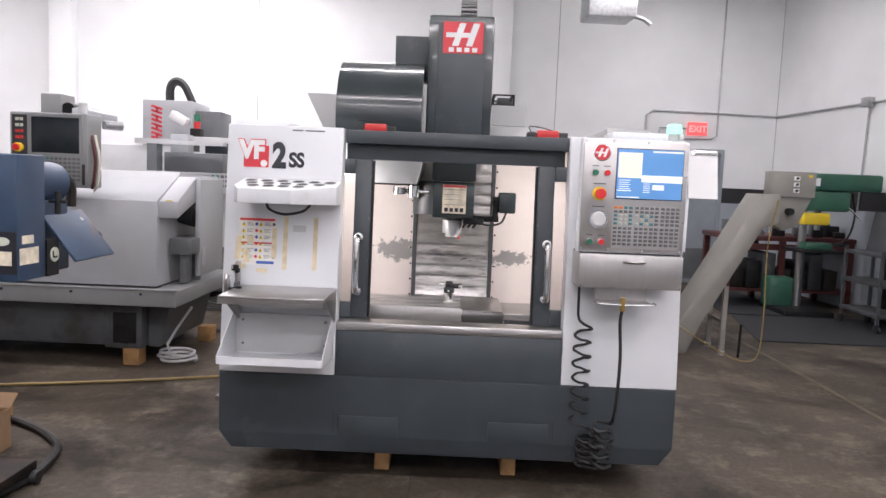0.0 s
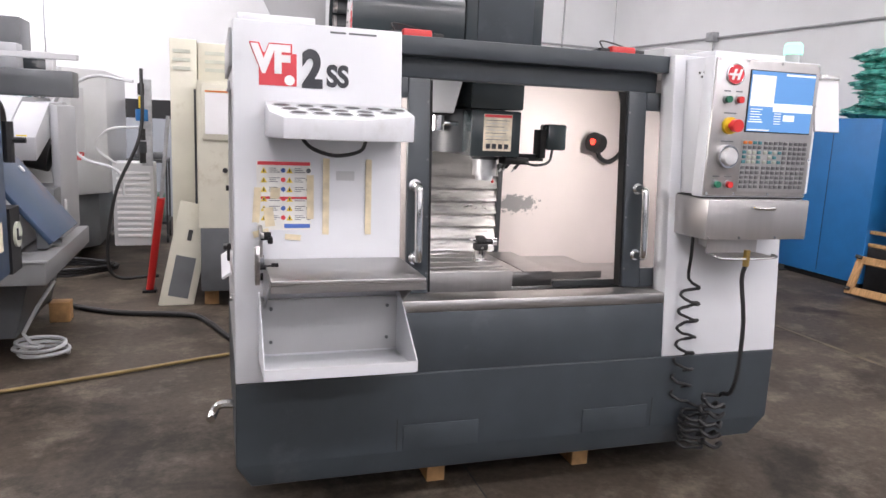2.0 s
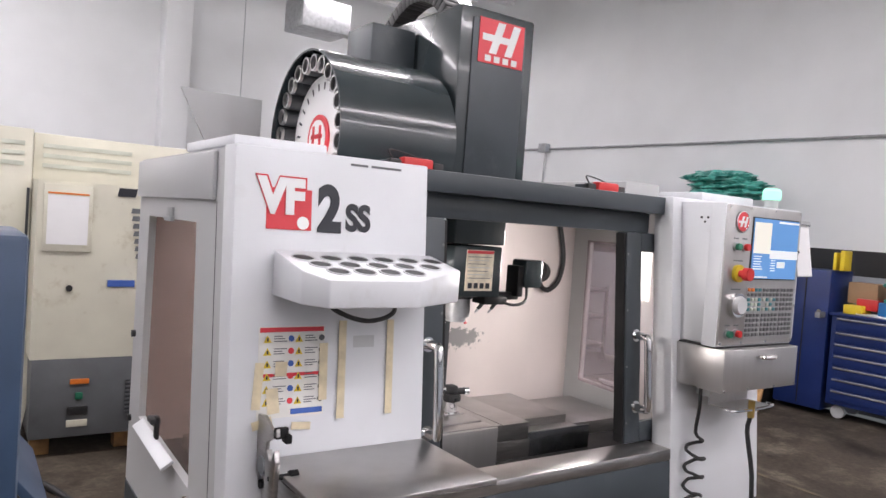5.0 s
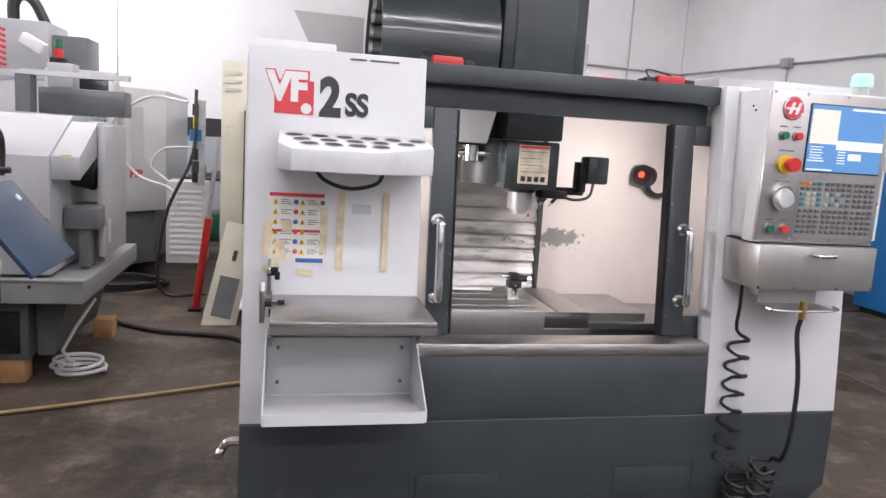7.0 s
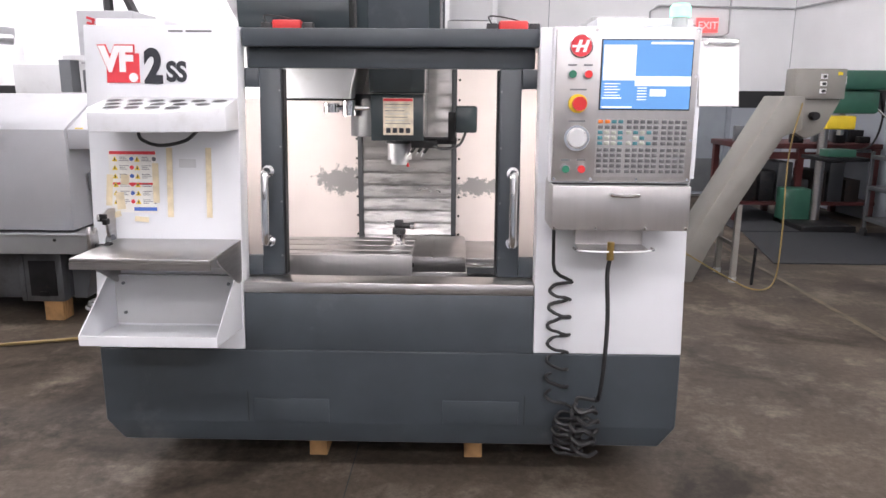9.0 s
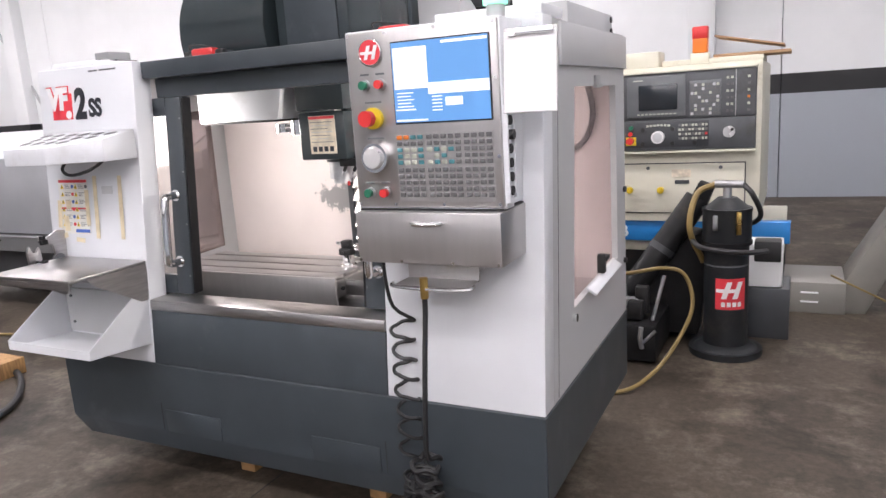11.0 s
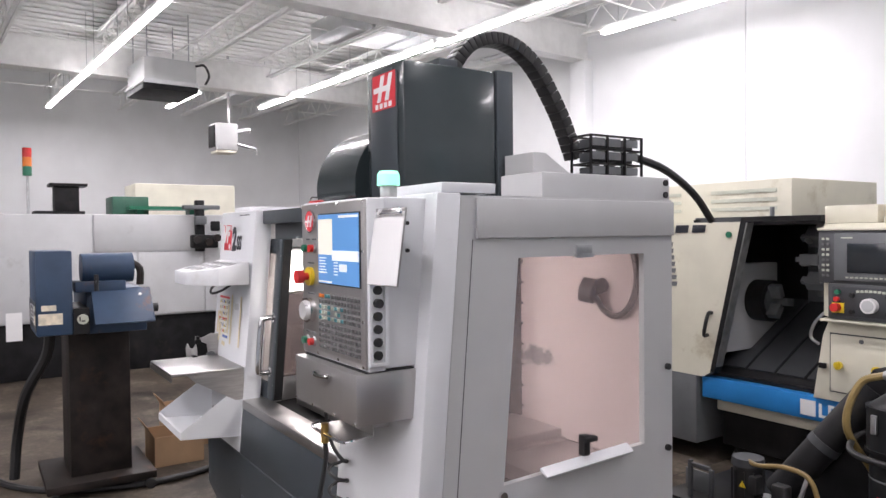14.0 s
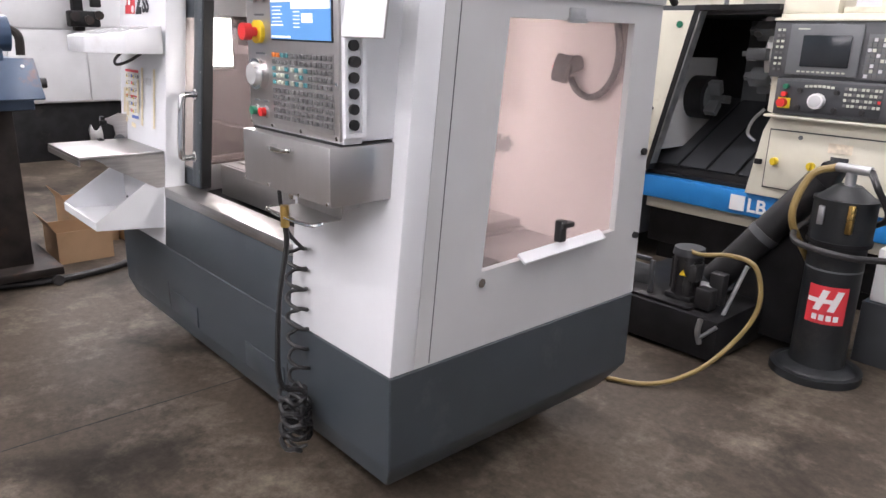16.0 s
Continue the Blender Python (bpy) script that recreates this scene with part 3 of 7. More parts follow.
solid("junction_box", box(3.34, 3.46, WY1 - 0.07, WY1 - 0.002, 2.24, 2.36, bev=0.008), GALV, "small grey junction box above the door", "box")
solid("junction_box", box(4.95, 5.05, 5.93, 6.07, 2.6, 2.72, bev=0.008), GALV, "grey conduit junction box on the wall", "box")
solid("conduit", cyl((WX0 + 0.06, -0.4, 2.2), (WX0 + 0.06, -0.4, 5.0), 0.05, 8), GALV, "grey conduit on the far wall", "conduit", "conduits")
solid("conduit", cyl((-11.0, WY1 - 0.03, 1.6), (-13.0, WY1 - 0.03, 4.9), 0.03, 8), GALV, "grey conduit on the far wall", "conduit", "conduits")

for o in list(scene.objects):
    if o not in BEFORE and o.parent is None and o.name != "floor":
        o.matrix_basis = HALL @ o.matrix_basis

# ---- the machining centre ----
vm = thing("machining_center", (0, 0.5, 0), "white and charcoal vertical machining centre, doors open", "machine")
bm = bmesh.new()
loops = []
for z, i, k in ((0.523, 0.0, 0.0), (0.239, 0.0, 0.0), (0.149, 0.05, 0.03)):
    loops.append([bm.verts.new(v) for v in ((-1.06 + i, k, z), (1.06 - i, k, z), (1.06 - i, 1.13 - 2 * i, z), (-1.06 + i, 1.13 - 2 * i, z))])
for a, b in zip(loops, loops[1:]):
    for k in range(4):
        bm.faces.new((a[k], a[(k + 1) % 4], b[(k + 1) % 4], b[k]))
bm.faces.new(loops[0])
bm.faces.new(loops[-1])
bmesh.ops.recalc_face_normals(bm, faces=bm.faces)
bmesh.ops.bevel(bm, geom=bm.edges[:], offset=0.004, segments=1, affect="EDGES")
skirt = part("skirt", bm, CHAR, vm, "charcoal skirt with chamfered bottom")
for x0, x1 in ((-0.5, -0.22), (0.2, 0.48)):
    part("access_plate", box(x0, x1, -0.004, 0.01, 0.243, 0.335, bev=0.0015), CHAR, skirt)
for x0 in (-0.523, 0.5):
    part("seam", box(x0, x0 + 0.003, -0.001, 0.01, 0.245, 0.36), BLACK, skirt)
part("apron", lean(box(-0.521, 0.525, 0.0, 0.05, 0.5245, 0.735, bev=0.002)), CHAR, vm, "charcoal front apron")
part("sill", lean(box(-0.521, 0.525, -0.004, 0.11, 0.7355, 0.775, bev=0.004)), STEEL, vm, "bare stainless door sill")
for x0, x1, zt in ((-1.06, -0.523, 1.668), (0.527, 1.06, 1.668)):
    part("front_panel", lean(box(x0, x1, 0.0, 0.085, 0.5245, zt, bev=0.005)), WHITE, vm, "white front panel")
part("top_plate", lean(box(-1.045, -0.8, 0.06, 0.5, 1.6685, 1.695, bev=0.004)), WHITE, vm)
part("top_plate", lean(box(0.72, 1.05, 0.02, 0.22, 1.6685, 1.70, bev=0.004)), WHITE, vm)
for s in (-1, 1):
    f = 0.0855
    outer = [(f, 0.525), (1.13, 0.525), (1.13, 1.662), (f + lean_y(1.662), 1.662)]
    hole = [(0.335, 0.762), (0.978, 0.785), (0.978, 1.47), (0.40, 1.47)]
    x0, x1 = (1.035, 1.058) if s > 0 else (-1.058, -1.035)
    sp = part("side_panel", ring("x", outer, hole, x0, x1), SIDEGREY, vm, "light grey side panel with a window")
    xo = 1.058 * s
    part("cover", box(min(xo, xo + 0.012 * s), max(xo, xo + 0.012 * s), 0.235, 1.13, 1.532, 1.655, bev=0.003), SIDEGREY, sp)
    seam = prism("x", [(0.138, 0.53), (0.1405, 0.53), (0.2255, 1.53), (0.223, 1.53)], xo, xo + 0.001 * s)
    part("seam", seam, DARKGREY, sp)
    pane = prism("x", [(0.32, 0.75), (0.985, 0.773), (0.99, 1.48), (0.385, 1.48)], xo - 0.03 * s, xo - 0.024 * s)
    pn = part("pane", pane, PANE if s > 0 else PANE3, sp, "fogged pinkish polycarbonate pane" if s > 0 else "darker brownish polycarbonate pane")
    pn.visible_shadow = False
    part("ledge", move(box(-0.02, 0.02, -0.2, 0.2, -0.005, 0.005, bev=0.002), Matrix.Translation((xo + 0.02 * s, 0.68, 0.785)) @ Matrix.Rotation(radians(2), 4, "X") @ Matrix.Rotation(radians(35 * s), 4, "Y")), WHITE, sp, "white angled pull ledge")
    part("latch", bx(box(xo - 0.004, xo + 0.02 * s + 0.004, 0.655, 0.685, 0.80, 0.87, bev=0.004), xo, xo + 0.03 * s, 0.66, 0.715, 0.845, 0.862, bev=0.003), BLACK, sp, "black window latch")
    part("hinge", bx(box(min(xo, xo + 0.012 * s), max(xo, xo + 0.012 * s), 0.64, 0.72, 1.463, 1.475), min(xo, xo + 0.008 * s), max(xo, xo + 0.008 * s), 0.645, 0.715, 1.475, 1.505, bev=0.001), GALV, sp)
    part("bolt", cyl((xo, 0.327, 0.732), (xo + 0.012 * s, 0.327, 0.732), 0.014, 12), CHROME, sp)
    for bz in (0.95, 1.25):
        part("knob", cyl((xo, 1.10, bz - 0.2), (xo + 0.012 * s, 1.10, bz - 0.2), 0.012, 12), BLACK, sp)
part("back_sheet", box(-1.035, 1.035, 1.09, 1.115, 0.525, 1.66), WORN, vm, "pale back sheet rubbed to bare metal")
part("sump_floor", prism("x", [(0.055, 0.60), (1.088, 0.66), (1.088, 0.53), (0.055, 0.53)], -1.033, 1.033), BLACKMAT, vm)
for x0, x1 in ((-1.034, -0.665), (0.25, 1.034)):
    part("roof_sheet", box(x0, x1, 0.19, 1.129, 1.640, 1.66), SIDEGREY, vm)
# header over the doors
part("header", box(-0.518, 0.53, 0.13, 0.50, 1.602, 1.664, bev=0.004), CHAR, vm, "charcoal header beam")
part("header_rail", box(-0.52, 0.52, 0.19, 0.25, 1.53, 1.6015, bev=0.004), CHAR, vm)
for sx in (-1, 1):
    M = Matrix.Translation((sx * 0.78, 0.41, 1.36)) @ Matrix.Rotation(radians(sx * 68), 4, "Z")
    wl = part("work_light", move(box(-0.09, 0.09, -0.02, 0.012, -0.12, 0.12, bev=0.006), M), STEEL, vm)
    part("lens", move(box(-0.075, 0.075, 0.0125, 0.016, -0.105, 0.105), M), WORKTUBE, wl, "lit white work-light panel")


def sliding_door(s):
    """A dark door frame slid open behind its front panel; s: the side."""
    def X(a, b):
        return (s * a, s * b) if s > 0 else (s * b, s * a)
    d = part("sliding_door", lean(box(*X(0.395, 0.475), 0.095, 0.145, 0.776, 1.53, bev=0.006)), CHAR, vm, "charcoal sliding door slid open")
    part("top_rail", lean(box(*X(0.4755, 0.98), 0.097, 0.14, 1.46, 1.53, bev=0.003)), CHAR, d)
    part("bottom_rail", lean(box(*X(0.4755, 0.98), 0.097, 0.14, 0.776, 0.85, bev=0.003)), CHAR, d)
    pn = part("pane", lean(box(*X(0.476, 0.98), 0.108, 0.114, 0.851, 1.459)), PANE2, d, "clear scuffed polycarbonate pane")
    pn.visible_shadow = False
    part("edge", lean(box(*X(0.386, 0.3945), 0.10, 0.14, 0.78, 1.525)), BLACKMAT, d)
    hx = s * 0.448
    pts = [(hx, 0.105, 0.905), (hx, 0.05, 0.905), (hx, 0.038, 0.925), (hx, 0.036, 1.03), (hx, 0.038, 1.14), (hx, 0.05, 1.16), (hx, 0.105, 1.16)]
    part("handle", lean(tube(pts, 0.0145, 12, per=4)), CHROME, d, "bright chrome pull handle")
    for z in (0.905, 1.16):
        part("handle_foot", lean(cyl((hx, 0.092, z), (hx, 0.10, z), 0.022, 14)), CHROME, d)
    for z in (0.85, 1.05, 1.25, 1.45):
        part("screw", lean(cyl((s * 0.402, 0.0935, z), (s * 0.402, 0.097, z), 0.004, 8)), GREYM, d)
    return d


sliding_door(-1)
sliding_door(1)
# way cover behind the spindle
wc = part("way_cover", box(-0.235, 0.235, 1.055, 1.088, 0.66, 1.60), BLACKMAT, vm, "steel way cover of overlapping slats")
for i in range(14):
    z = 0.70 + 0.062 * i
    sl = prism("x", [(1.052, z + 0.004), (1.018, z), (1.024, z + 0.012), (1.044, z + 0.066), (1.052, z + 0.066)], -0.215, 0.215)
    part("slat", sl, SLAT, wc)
for s in (-1, 1):
    part("side_strip", box(s * 0.228 - 0.012, s * 0.228 + 0.012, 1.02, 1.087, 0.70, 1.58, bev=0.002), DARKGREY, wc)
    for i in range(9):
        z = 0.75 + 0.095 * i
        part("bolt", cyl((s * 0.252, 1.086, z), (s * 0.252, 1.078, z), 0.006, 8), BLACKMAT, wc)
# table and saddle
TX = -0.40
sd = bmesh.new()
bx(sd, -0.9, 0.62, 0.5, 1.01, 0.60, 0.70, bev=0.006)
bx(sd, 0.0, 0.285, 0.5, 0.96, 0.70, 0.762, bev=0.004)
bx(sd, 0.285, 0.6, 0.62, 1.0, 0.70, 0.735, bev=0.004)
bx(sd, 0.62, 1.0, 0.62, 1.01, 0.60, 0.69, bev=0.004)
part("saddle", sd, STEEL, vm)
for x0 in (0.0, 0.14):
    part("saddle_cover", box(x0 + 0.005, x0 + 0.138, 0.49, 0.95, 0.7625, 0.768, bev=0.001), STEEL, vm)
part("chip_guard", box(0.29, 0.62, 0.5, 0.512, 0.62, 0.72, bev=0.002), DARKGREY, vm)
tb = part("table", box(TX - 0.457, TX + 0.457, 0.432, 0.79, 0.70, 0.773, bev=0.004), STEEL, vm, "steel table with T-slots")
for y0, y1 in ((0.434, 0.494), (0.512, 0.602), (0.62, 0.71), (0.728, 0.788)):
    part("rib", box(TX - 0.455, TX + 0.455, y0, y1, 0.7735, 0.79, bev=0.002), STEEL, tb)
part("front_cover", box(TX - 0.45, TX + 0.462, 0.417, 0.431, 0.64, 0.788, bev=0.003), PANELSTEEL, tb, "smooth steel table front cover")
for y in (0.47, 0.57, 0.66, 0.75):
    part("end_bolt", cyl((TX + 0.456, y, 0.735), (TX + 0.466, y, 0.735), 0.009, 10), BLACKMAT, tb)
pr = bmesh.new()
cy(pr, (-0.008, 0.63, 0.79), (-0.008, 0.63, 0.797), 0.036, 20)
cy(pr, (-0.008, 0.63, 0.797), (-0.008, 0.63, 0.838), 0.026, 20)
tp = part("tool_probe", pr, CHROME, vm, "tool setting probe on the table")
pb = bx(box(-0.036, 0.02, 0.6, 0.655, 0.839, 0.868, bev=0.006), -0.028, 0.01, 0.61, 0.65, 0.868, 0.9, bev=0.005)
cy(pb, (0.0, 0.63, 0.876), (0.045, 0.62, 0.876), 0.013, 12)
part("probe_body", pb, BLACK, tp)
part("stylus", cyl((0.045, 0.62, 0.876), (0.062, 0.616, 0.876), 0.016, 12), CHROME, tp)
part("nozzle", cyl((-0.06, 0.63, 0.886), (-0.028, 0.63, 0.884), 0.007, 8), CHROME, tp)
part("screw", cyl((-0.01, 0.599, 0.852), (-0.01, 0.594, 0.852), 0.006, 8), CHROME, tp)
# spindle head, tool changer arm and cover
hd = bmesh.new()
bx(hd, -0.115, 0.105, 0.52, 0.95, 1.25, 1.44, bev=0.008)
bx(hd, -0.12, 0.11, 0.515, 0.95, 1.445, 1.68, bev=0.008)
head = part("spindle_head", hd, CHARGLOSS, vm, "charcoal spindle head")
part("spindle", cy(cyl((-0.005, 0.64, 1.165), (-0.005, 0.64, 1.25), 0.052, 24), (-0.005, 0.64, 1.145), (-0.005, 0.64, 1.166), 0.038, 20), GALV, head, "bright steel spindle nose")
lb = part("notice", box(-0.062, 0.062, 0.5165, 0.5195, 1.275, 1.425), PAPERY, head, "stained paper notice with a red heading")
part("heading", box(-0.06, 0.06, 0.515, 0.517, 1.412, 1.423), LOGORED, lb)
for i in range(7):
    part("line", box(-0.054, 0.05 - 0.012 * (i % 3), 0.5155, 0.517, 1.3985 - 0.013 * i, 1.401 - 0.013 * i), PALEGREY if i % 2 else GREYM, lb)
for i in range(4):
    part("pictogram", box(-0.05 + 0.027 * i, -0.032 + 0.027 * i, 0.5155, 0.517, 1.284, 1.304), INK, lb)
part("nose_ring", cyl((-0.005, 0.64, 1.235), (-0.005, 0.64, 1.251), 0.06, 28), DARKGREY, head)
part("casting", cyl((-0.1, 0.76, 1.26), (-0.1, 0.76, 1.44), 0.13, 28), DARKGREY, head, "dark round head casting")
for nx, ny in ((0.06, 0.57), (0.09, 0.6), (0.115, 0.56)):
    nz = part("coolant_nozzle", tube([(nx, ny, 1.25), (nx + 0.004, ny, 1.225), (nx - 0.012, ny + 0.005, 1.2)], 0.007, 8), BLACK, head)
    part("tip", cyl((nx - 0.012, ny + 0.005, 1.2), (nx - 0.022, ny + 0.008, 1.186), 0.004, 8), GALV, nz)
part("red_tip", cyl((0.028, 0.63, 1.15), (0.033, 0.625, 1.135), 0.006, 8), RED, head)
part("arm", bx(box(0.10, 0.24, 0.57, 0.60, 1.235, 1.265, bev=0.004), 0.05, 0.16, 0.54, 0.62, 1.22, 1.25, bev=0.005), BLACKMAT, head)
cb = part("nozzle_box", box(0.235, 0.325, 0.53, 0.62, 1.285, 1.395, bev=0.01), CHARGLOSS, head, "charcoal coolant nozzle box")
part("bracket", box(0.205, 0.2345, 0.54, 0.61, 1.25, 1.37, bev=0.003), BLACKMAT, cb)
part("cable", tube([(0.12, 0.56, 1.24), (0.18, 0.53, 1.22), (0.25, 0.54, 1.235), (0.28, 0.57, 1.29)], 0.006), BLACK, cb)
tcv = part("changer_cover", prism("y", [(-0.62, 1.42), (-0.2, 1.42), (-0.15, 1.62), (-0.62, 1.62)], 0.5, 0.9, bev=0.006), WHITE, vm, "white tool changer cover")
part("lip", box(-0.6, -0.21, 0.5, 0.88, 1.412, 1.4195), BLACKMAT, tcv)
ga = bmesh.new()
cy(ga, (-0.22, 0.66, 1.35), (-0.22, 0.66, 1.412), 0.035, 16)
bx(ga, -0.30, -0.12, 0.635, 0.685, 1.37, 1.392, bev=0.006)
cy(ga, (-0.3, 0.66, 1.362), (-0.3, 0.66, 1.40), 0.036, 14)
part("gripper_arm", ga, CHROME, tcv)
wb = part("swivel_head", cyl((0.765, 1.03, 1.31), (0.72, 1.008, 1.32), 0.05, 18), BLACK, vm, "black swivel head with a red light")
part("led", cyl((0.7195, 1.0078, 1.32), (0.712, 1.0045, 1.3215), 0.014, 12), LED, wb)
part("arm", cyl((0.75, 1.03, 1.32), (0.755, 1.09, 1.335), 0.03, 12), BLACKMAT, wb)
part("hose", tube([(0.765, 1.04, 1.285), (0.79, 1.05, 1.24), (0.85, 1.06, 1.22), (0.915, 1.065, 1.265), (0.945, 1.07, 1.365), (0.925, 1.07, 1.48), (0.88, 1.07, 1.62)], 0.0125), BLACK, wb)
# Z column cover, tool drum and cables above the roof
col = part("column_cover", box(-0.165, 0.172, 0.51, 1.0, 1.60, 2.29, bev=0.012), CHARGLOSS, vm, "tall charcoal column cover")
part("front_plate", box(-0.115, 0.125, 0.503, 0.5095, 1.67, 2.25, bev=0.002), CHAR, col)
part("side_channel", box(0.13, 0.178, 1.005, 1.10, 1.60, 2.30, bev=0.006), CHAR, col)
lg = part("badge", box(-0.09, 0.115, 0.4995, 0.5025, 2.097, 2.255), LOGORED, col, "red square maker's badge")
part("mark", move(mark_shape(0.185), Matrix.Translation((-0.085, 0.4992, 2.078))), VINYL, lg)
for i in range(4):
    part("bar", box(-0.06 + 0.04 * i, -0.034 + 0.04 * i, 0.498, 0.4994, 2.104, 2.126), VINYL, lg)
part("rear_box", box(-0.36, -0.17, 0.80, 1.0, 2.0, 2.235, bev=0.006), CHAR, vm)
DC = (0.755, 1.775)


def arc_shell(x0, x1, r0, r1, a0, a1, n=40):
    pts = [(DC[0] + r1 * math.cos(a0 + (a1 - a0) * i / n), DC[1] + r1 * math.sin(a0 + (a1 - a0) * i / n)) for i in range(n + 1)]
    pts += [(DC[0] + r0 * math.cos(a1 + (a0 - a1) * i / n), DC[1] + r0 * math.sin(a1 + (a0 - a1) * i / n)) for i in range(n + 1)]
    bm = bmesh.new()
    m = len(pts)
    a = [bm.verts.new((x0, u, v)) for u, v in pts]
    b = [bm.verts.new((x1, u, v)) for u, v in pts]
    for i in range(m):
        bm.faces.new((a[i], a[(i + 1) % m], b[(i + 1) % m], b[i]))
    for i in range(n):
        for w in (a, b):
            bm.faces.new((w[i], w[i + 1], w[m - 2 - i], w[m - 1 - i]))
    bmesh.ops.recalc_face_normals(bm, faces=bm.faces)
    return bm


dr = part("tool_drum", arc_shell(-0.625, -0.19, 0.293, 0.30, radians(-25), radians(205)), CHARGLOSS, vm, "round charcoal tool drum cover")
part("end_wall", cyl((-0.186, *DC), (-0.19, *DC), 0.299, 40), CHARGLOSS, dr)
part("number_disc", cyl((-0.56, *DC), (-0.55, *DC), 0.222, 40), VINYL, dr, "white numbered disc")
hubp = part("hub", cyl((-0.568, *DC), (-0.5605, *DC), 0.085, 30), LOGORED, dr, "red hub badge")
hubw = cyl((-0.571, *DC), (-0.5685, *DC), 0.066, 30)
part("hub_ring", hubw, VINYL, dr)
part("hub_mark", bx(bx(box(-0.574, -0.5715, 0.72, 0.735, 1.745, 1.82), -0.574, -0.5715, 0.775, 0.79, 1.745, 1.82), -0.574, -0.5715, 0.71, 0.8, 1.775, 1.79), LOGORED, dr)
for i in range(24):
    a = 2 * math.pi * i / 24 + 0.1
    y, z = DC[0] + 0.255 * math.cos(a), DC[1] + 0.255 * math.sin(a)
    if z > 1.62:
        pk = part("tool_pocket", cyl((-0.60, y, z), (-0.3, y, z), 0.0315, 18), DARKGREY, dr, "round tool pocket")
        part("rim", ring("x", [(y + 0.03 * math.cos(k * 0.5236), z + 0.03 * math.sin(k * 0.5236)) for k in range(12)], [(y + 0.023 * math.cos(k * 0.5236), z + 0.023 * math.sin(k * 0.5236)) for k in range(12)], -0.612, -0.6005), STEEL, pk)
        yy, zz = DC[0] + 0.185 * math.cos(a), DC[1] + 0.185 * math.sin(a)
        part("digit_bar", move(box(-0.0012, 0, -0.004, 0.004, -0.012, 0.012), Matrix.Translation((-0.5605, yy, zz)) @ Matrix.Rotation(a - math.pi / 2, 4, "X")), INK, dr)
part("splash_plate", prism("y", [(-0.93, 1.95), (-0.62, 1.945), (-0.62, 1.66), (-0.78, 1.66)], 1.19, 1.20), SIDEGREY, vm, "light grey upright chip guard")
ch = part("cable_chain", bmesh.new(), BLACK, vm, "black arched cable chain")
line = smooth_line([(0.04, 0.80, 2.25), (0.04, 0.93, 2.42), (0.04, 1.12, 2.48), (0.04, 1.32, 2.40), (0.04, 1.50, 2.17), (0.04, 1.62, 1.93)], 6)
for p, q in zip(line, line[1:]):
    d = (q - p)
    ang = math.atan2(d.z, d.y)
    part("link", move(box(-0.045, 0.045, 0.0, d.length * 0.94, -0.03, 0.03, bev=0.005), Matrix.Translation(p) @ Matrix.Rotation(ang, 4, "X")), BLACK, ch)
part("chain_bracket", box(-0.02, 0.1, 0.74, 0.84, 2.28, 2.34, bev=0.004), CHAR, vm)
rh = bmesh.new()
bx(rh, 0.19, 0.42, 1.03, 1.60, 1.66, 1.78, bev=0.008)
part("rear_housing", rh, SIDEGREY, vm)
part("rear_wedge", prism("x", [(1.03, 1.782), (1.3, 1.782), (1.1, 1.9), (1.03, 1.9)], 0.2, 0.4), SIDEGREY, vm)
part("side_box", box(0.78, 1.0, 0.55, 1.19, 1.6625, 1.75, bev=0.004), SIDEGREY, vm, "light grey duct box on the roof")
for y in (1.165,):
    for z in (1.685, 1.73):
        part("grommet", cyl((1.0, y, z), (1.006, y, z), 0.012, 12), BLACK, vm)
rk = part("tool_rack", box(0.22, 0.36, 1.42, 1.78, 1.80, 1.806), BLACKMAT, vm, "dark perforated steel rack")
part("rack_foot", box(0.24, 0.34, 1.601, 1.76, 1.6, 1.799), SIDEGREY, rk)
for y in (1.42, 1.53, 1.65, 1.77):
    for x in (0.22, 0.35):
        part("post", box(x, x + 0.01, y, y + 0.01, 1.806, 2.01), BLACKMAT, rk)
for z in (1.87, 1.94, 2.005):
    part("shelf", ring("z", [(0.22, 1.42), (0.36, 1.42), (0.36, 1.78), (0.22, 1.78)], [(0.24, 1.44), (0.34, 1.44), (0.34, 1.76), (0.24, 1.76)], z, z + 0.008), BLACKMAT, rk)
    for y in (1.43, 1.54, 1.66):
        part("plate", box(0.352, 0.358, y, y + 0.085, z - 0.045, z - 0.008), GREYM, rk)
        part("block", box(0.25, 0.33, y + 0.02, y + 0.08, z - 0.055, z - 0.01, bev=0.004), DARKGREY, rk)
part("rear_hose", tube([(0.33, 1.75, 1.92), (0.36, 1.95, 1.86), (0.38, 2.15, 1.74), (0.38, 2.3, 1.6)], 0.02), BLACK, vm)
# red clamp lamps on the header


def red_lamp(x):
    t = thing("clamp_lamp", (x, 0.36, 1.664), "small red battery lamp on the header", "lamp", "header lamps")
    part("foot", box(x - 0.1, x + 0.09, 0.35, 0.42, 1.665, 1.70, bev=0.004), CHAR, t)
    part("body", box(x - 0.055, x + 0.055, 0.335, 0.375, 1.672, 1.712, bev=0.008), RED, t, "red plastic body")
    for u in (x - 0.1, x + 0.06):
        part("clip", box(u, u + 0.04, 0.345, 0.37, 1.67, 1.703, bev=0.004), BLACK, t)
    part("wire", tube([(x - 0.08, 0.36, 1.70), (x - 0.09, 0.37, 1.73), (x - 0.02, 0.38, 1.725), (x + 0.07, 0.37, 1.70)], 0.003, 6), BLACK, t)


red_lamp(-0.405)
red_lamp(0.45)
# writing on the left panel
Y0 = -0.0022


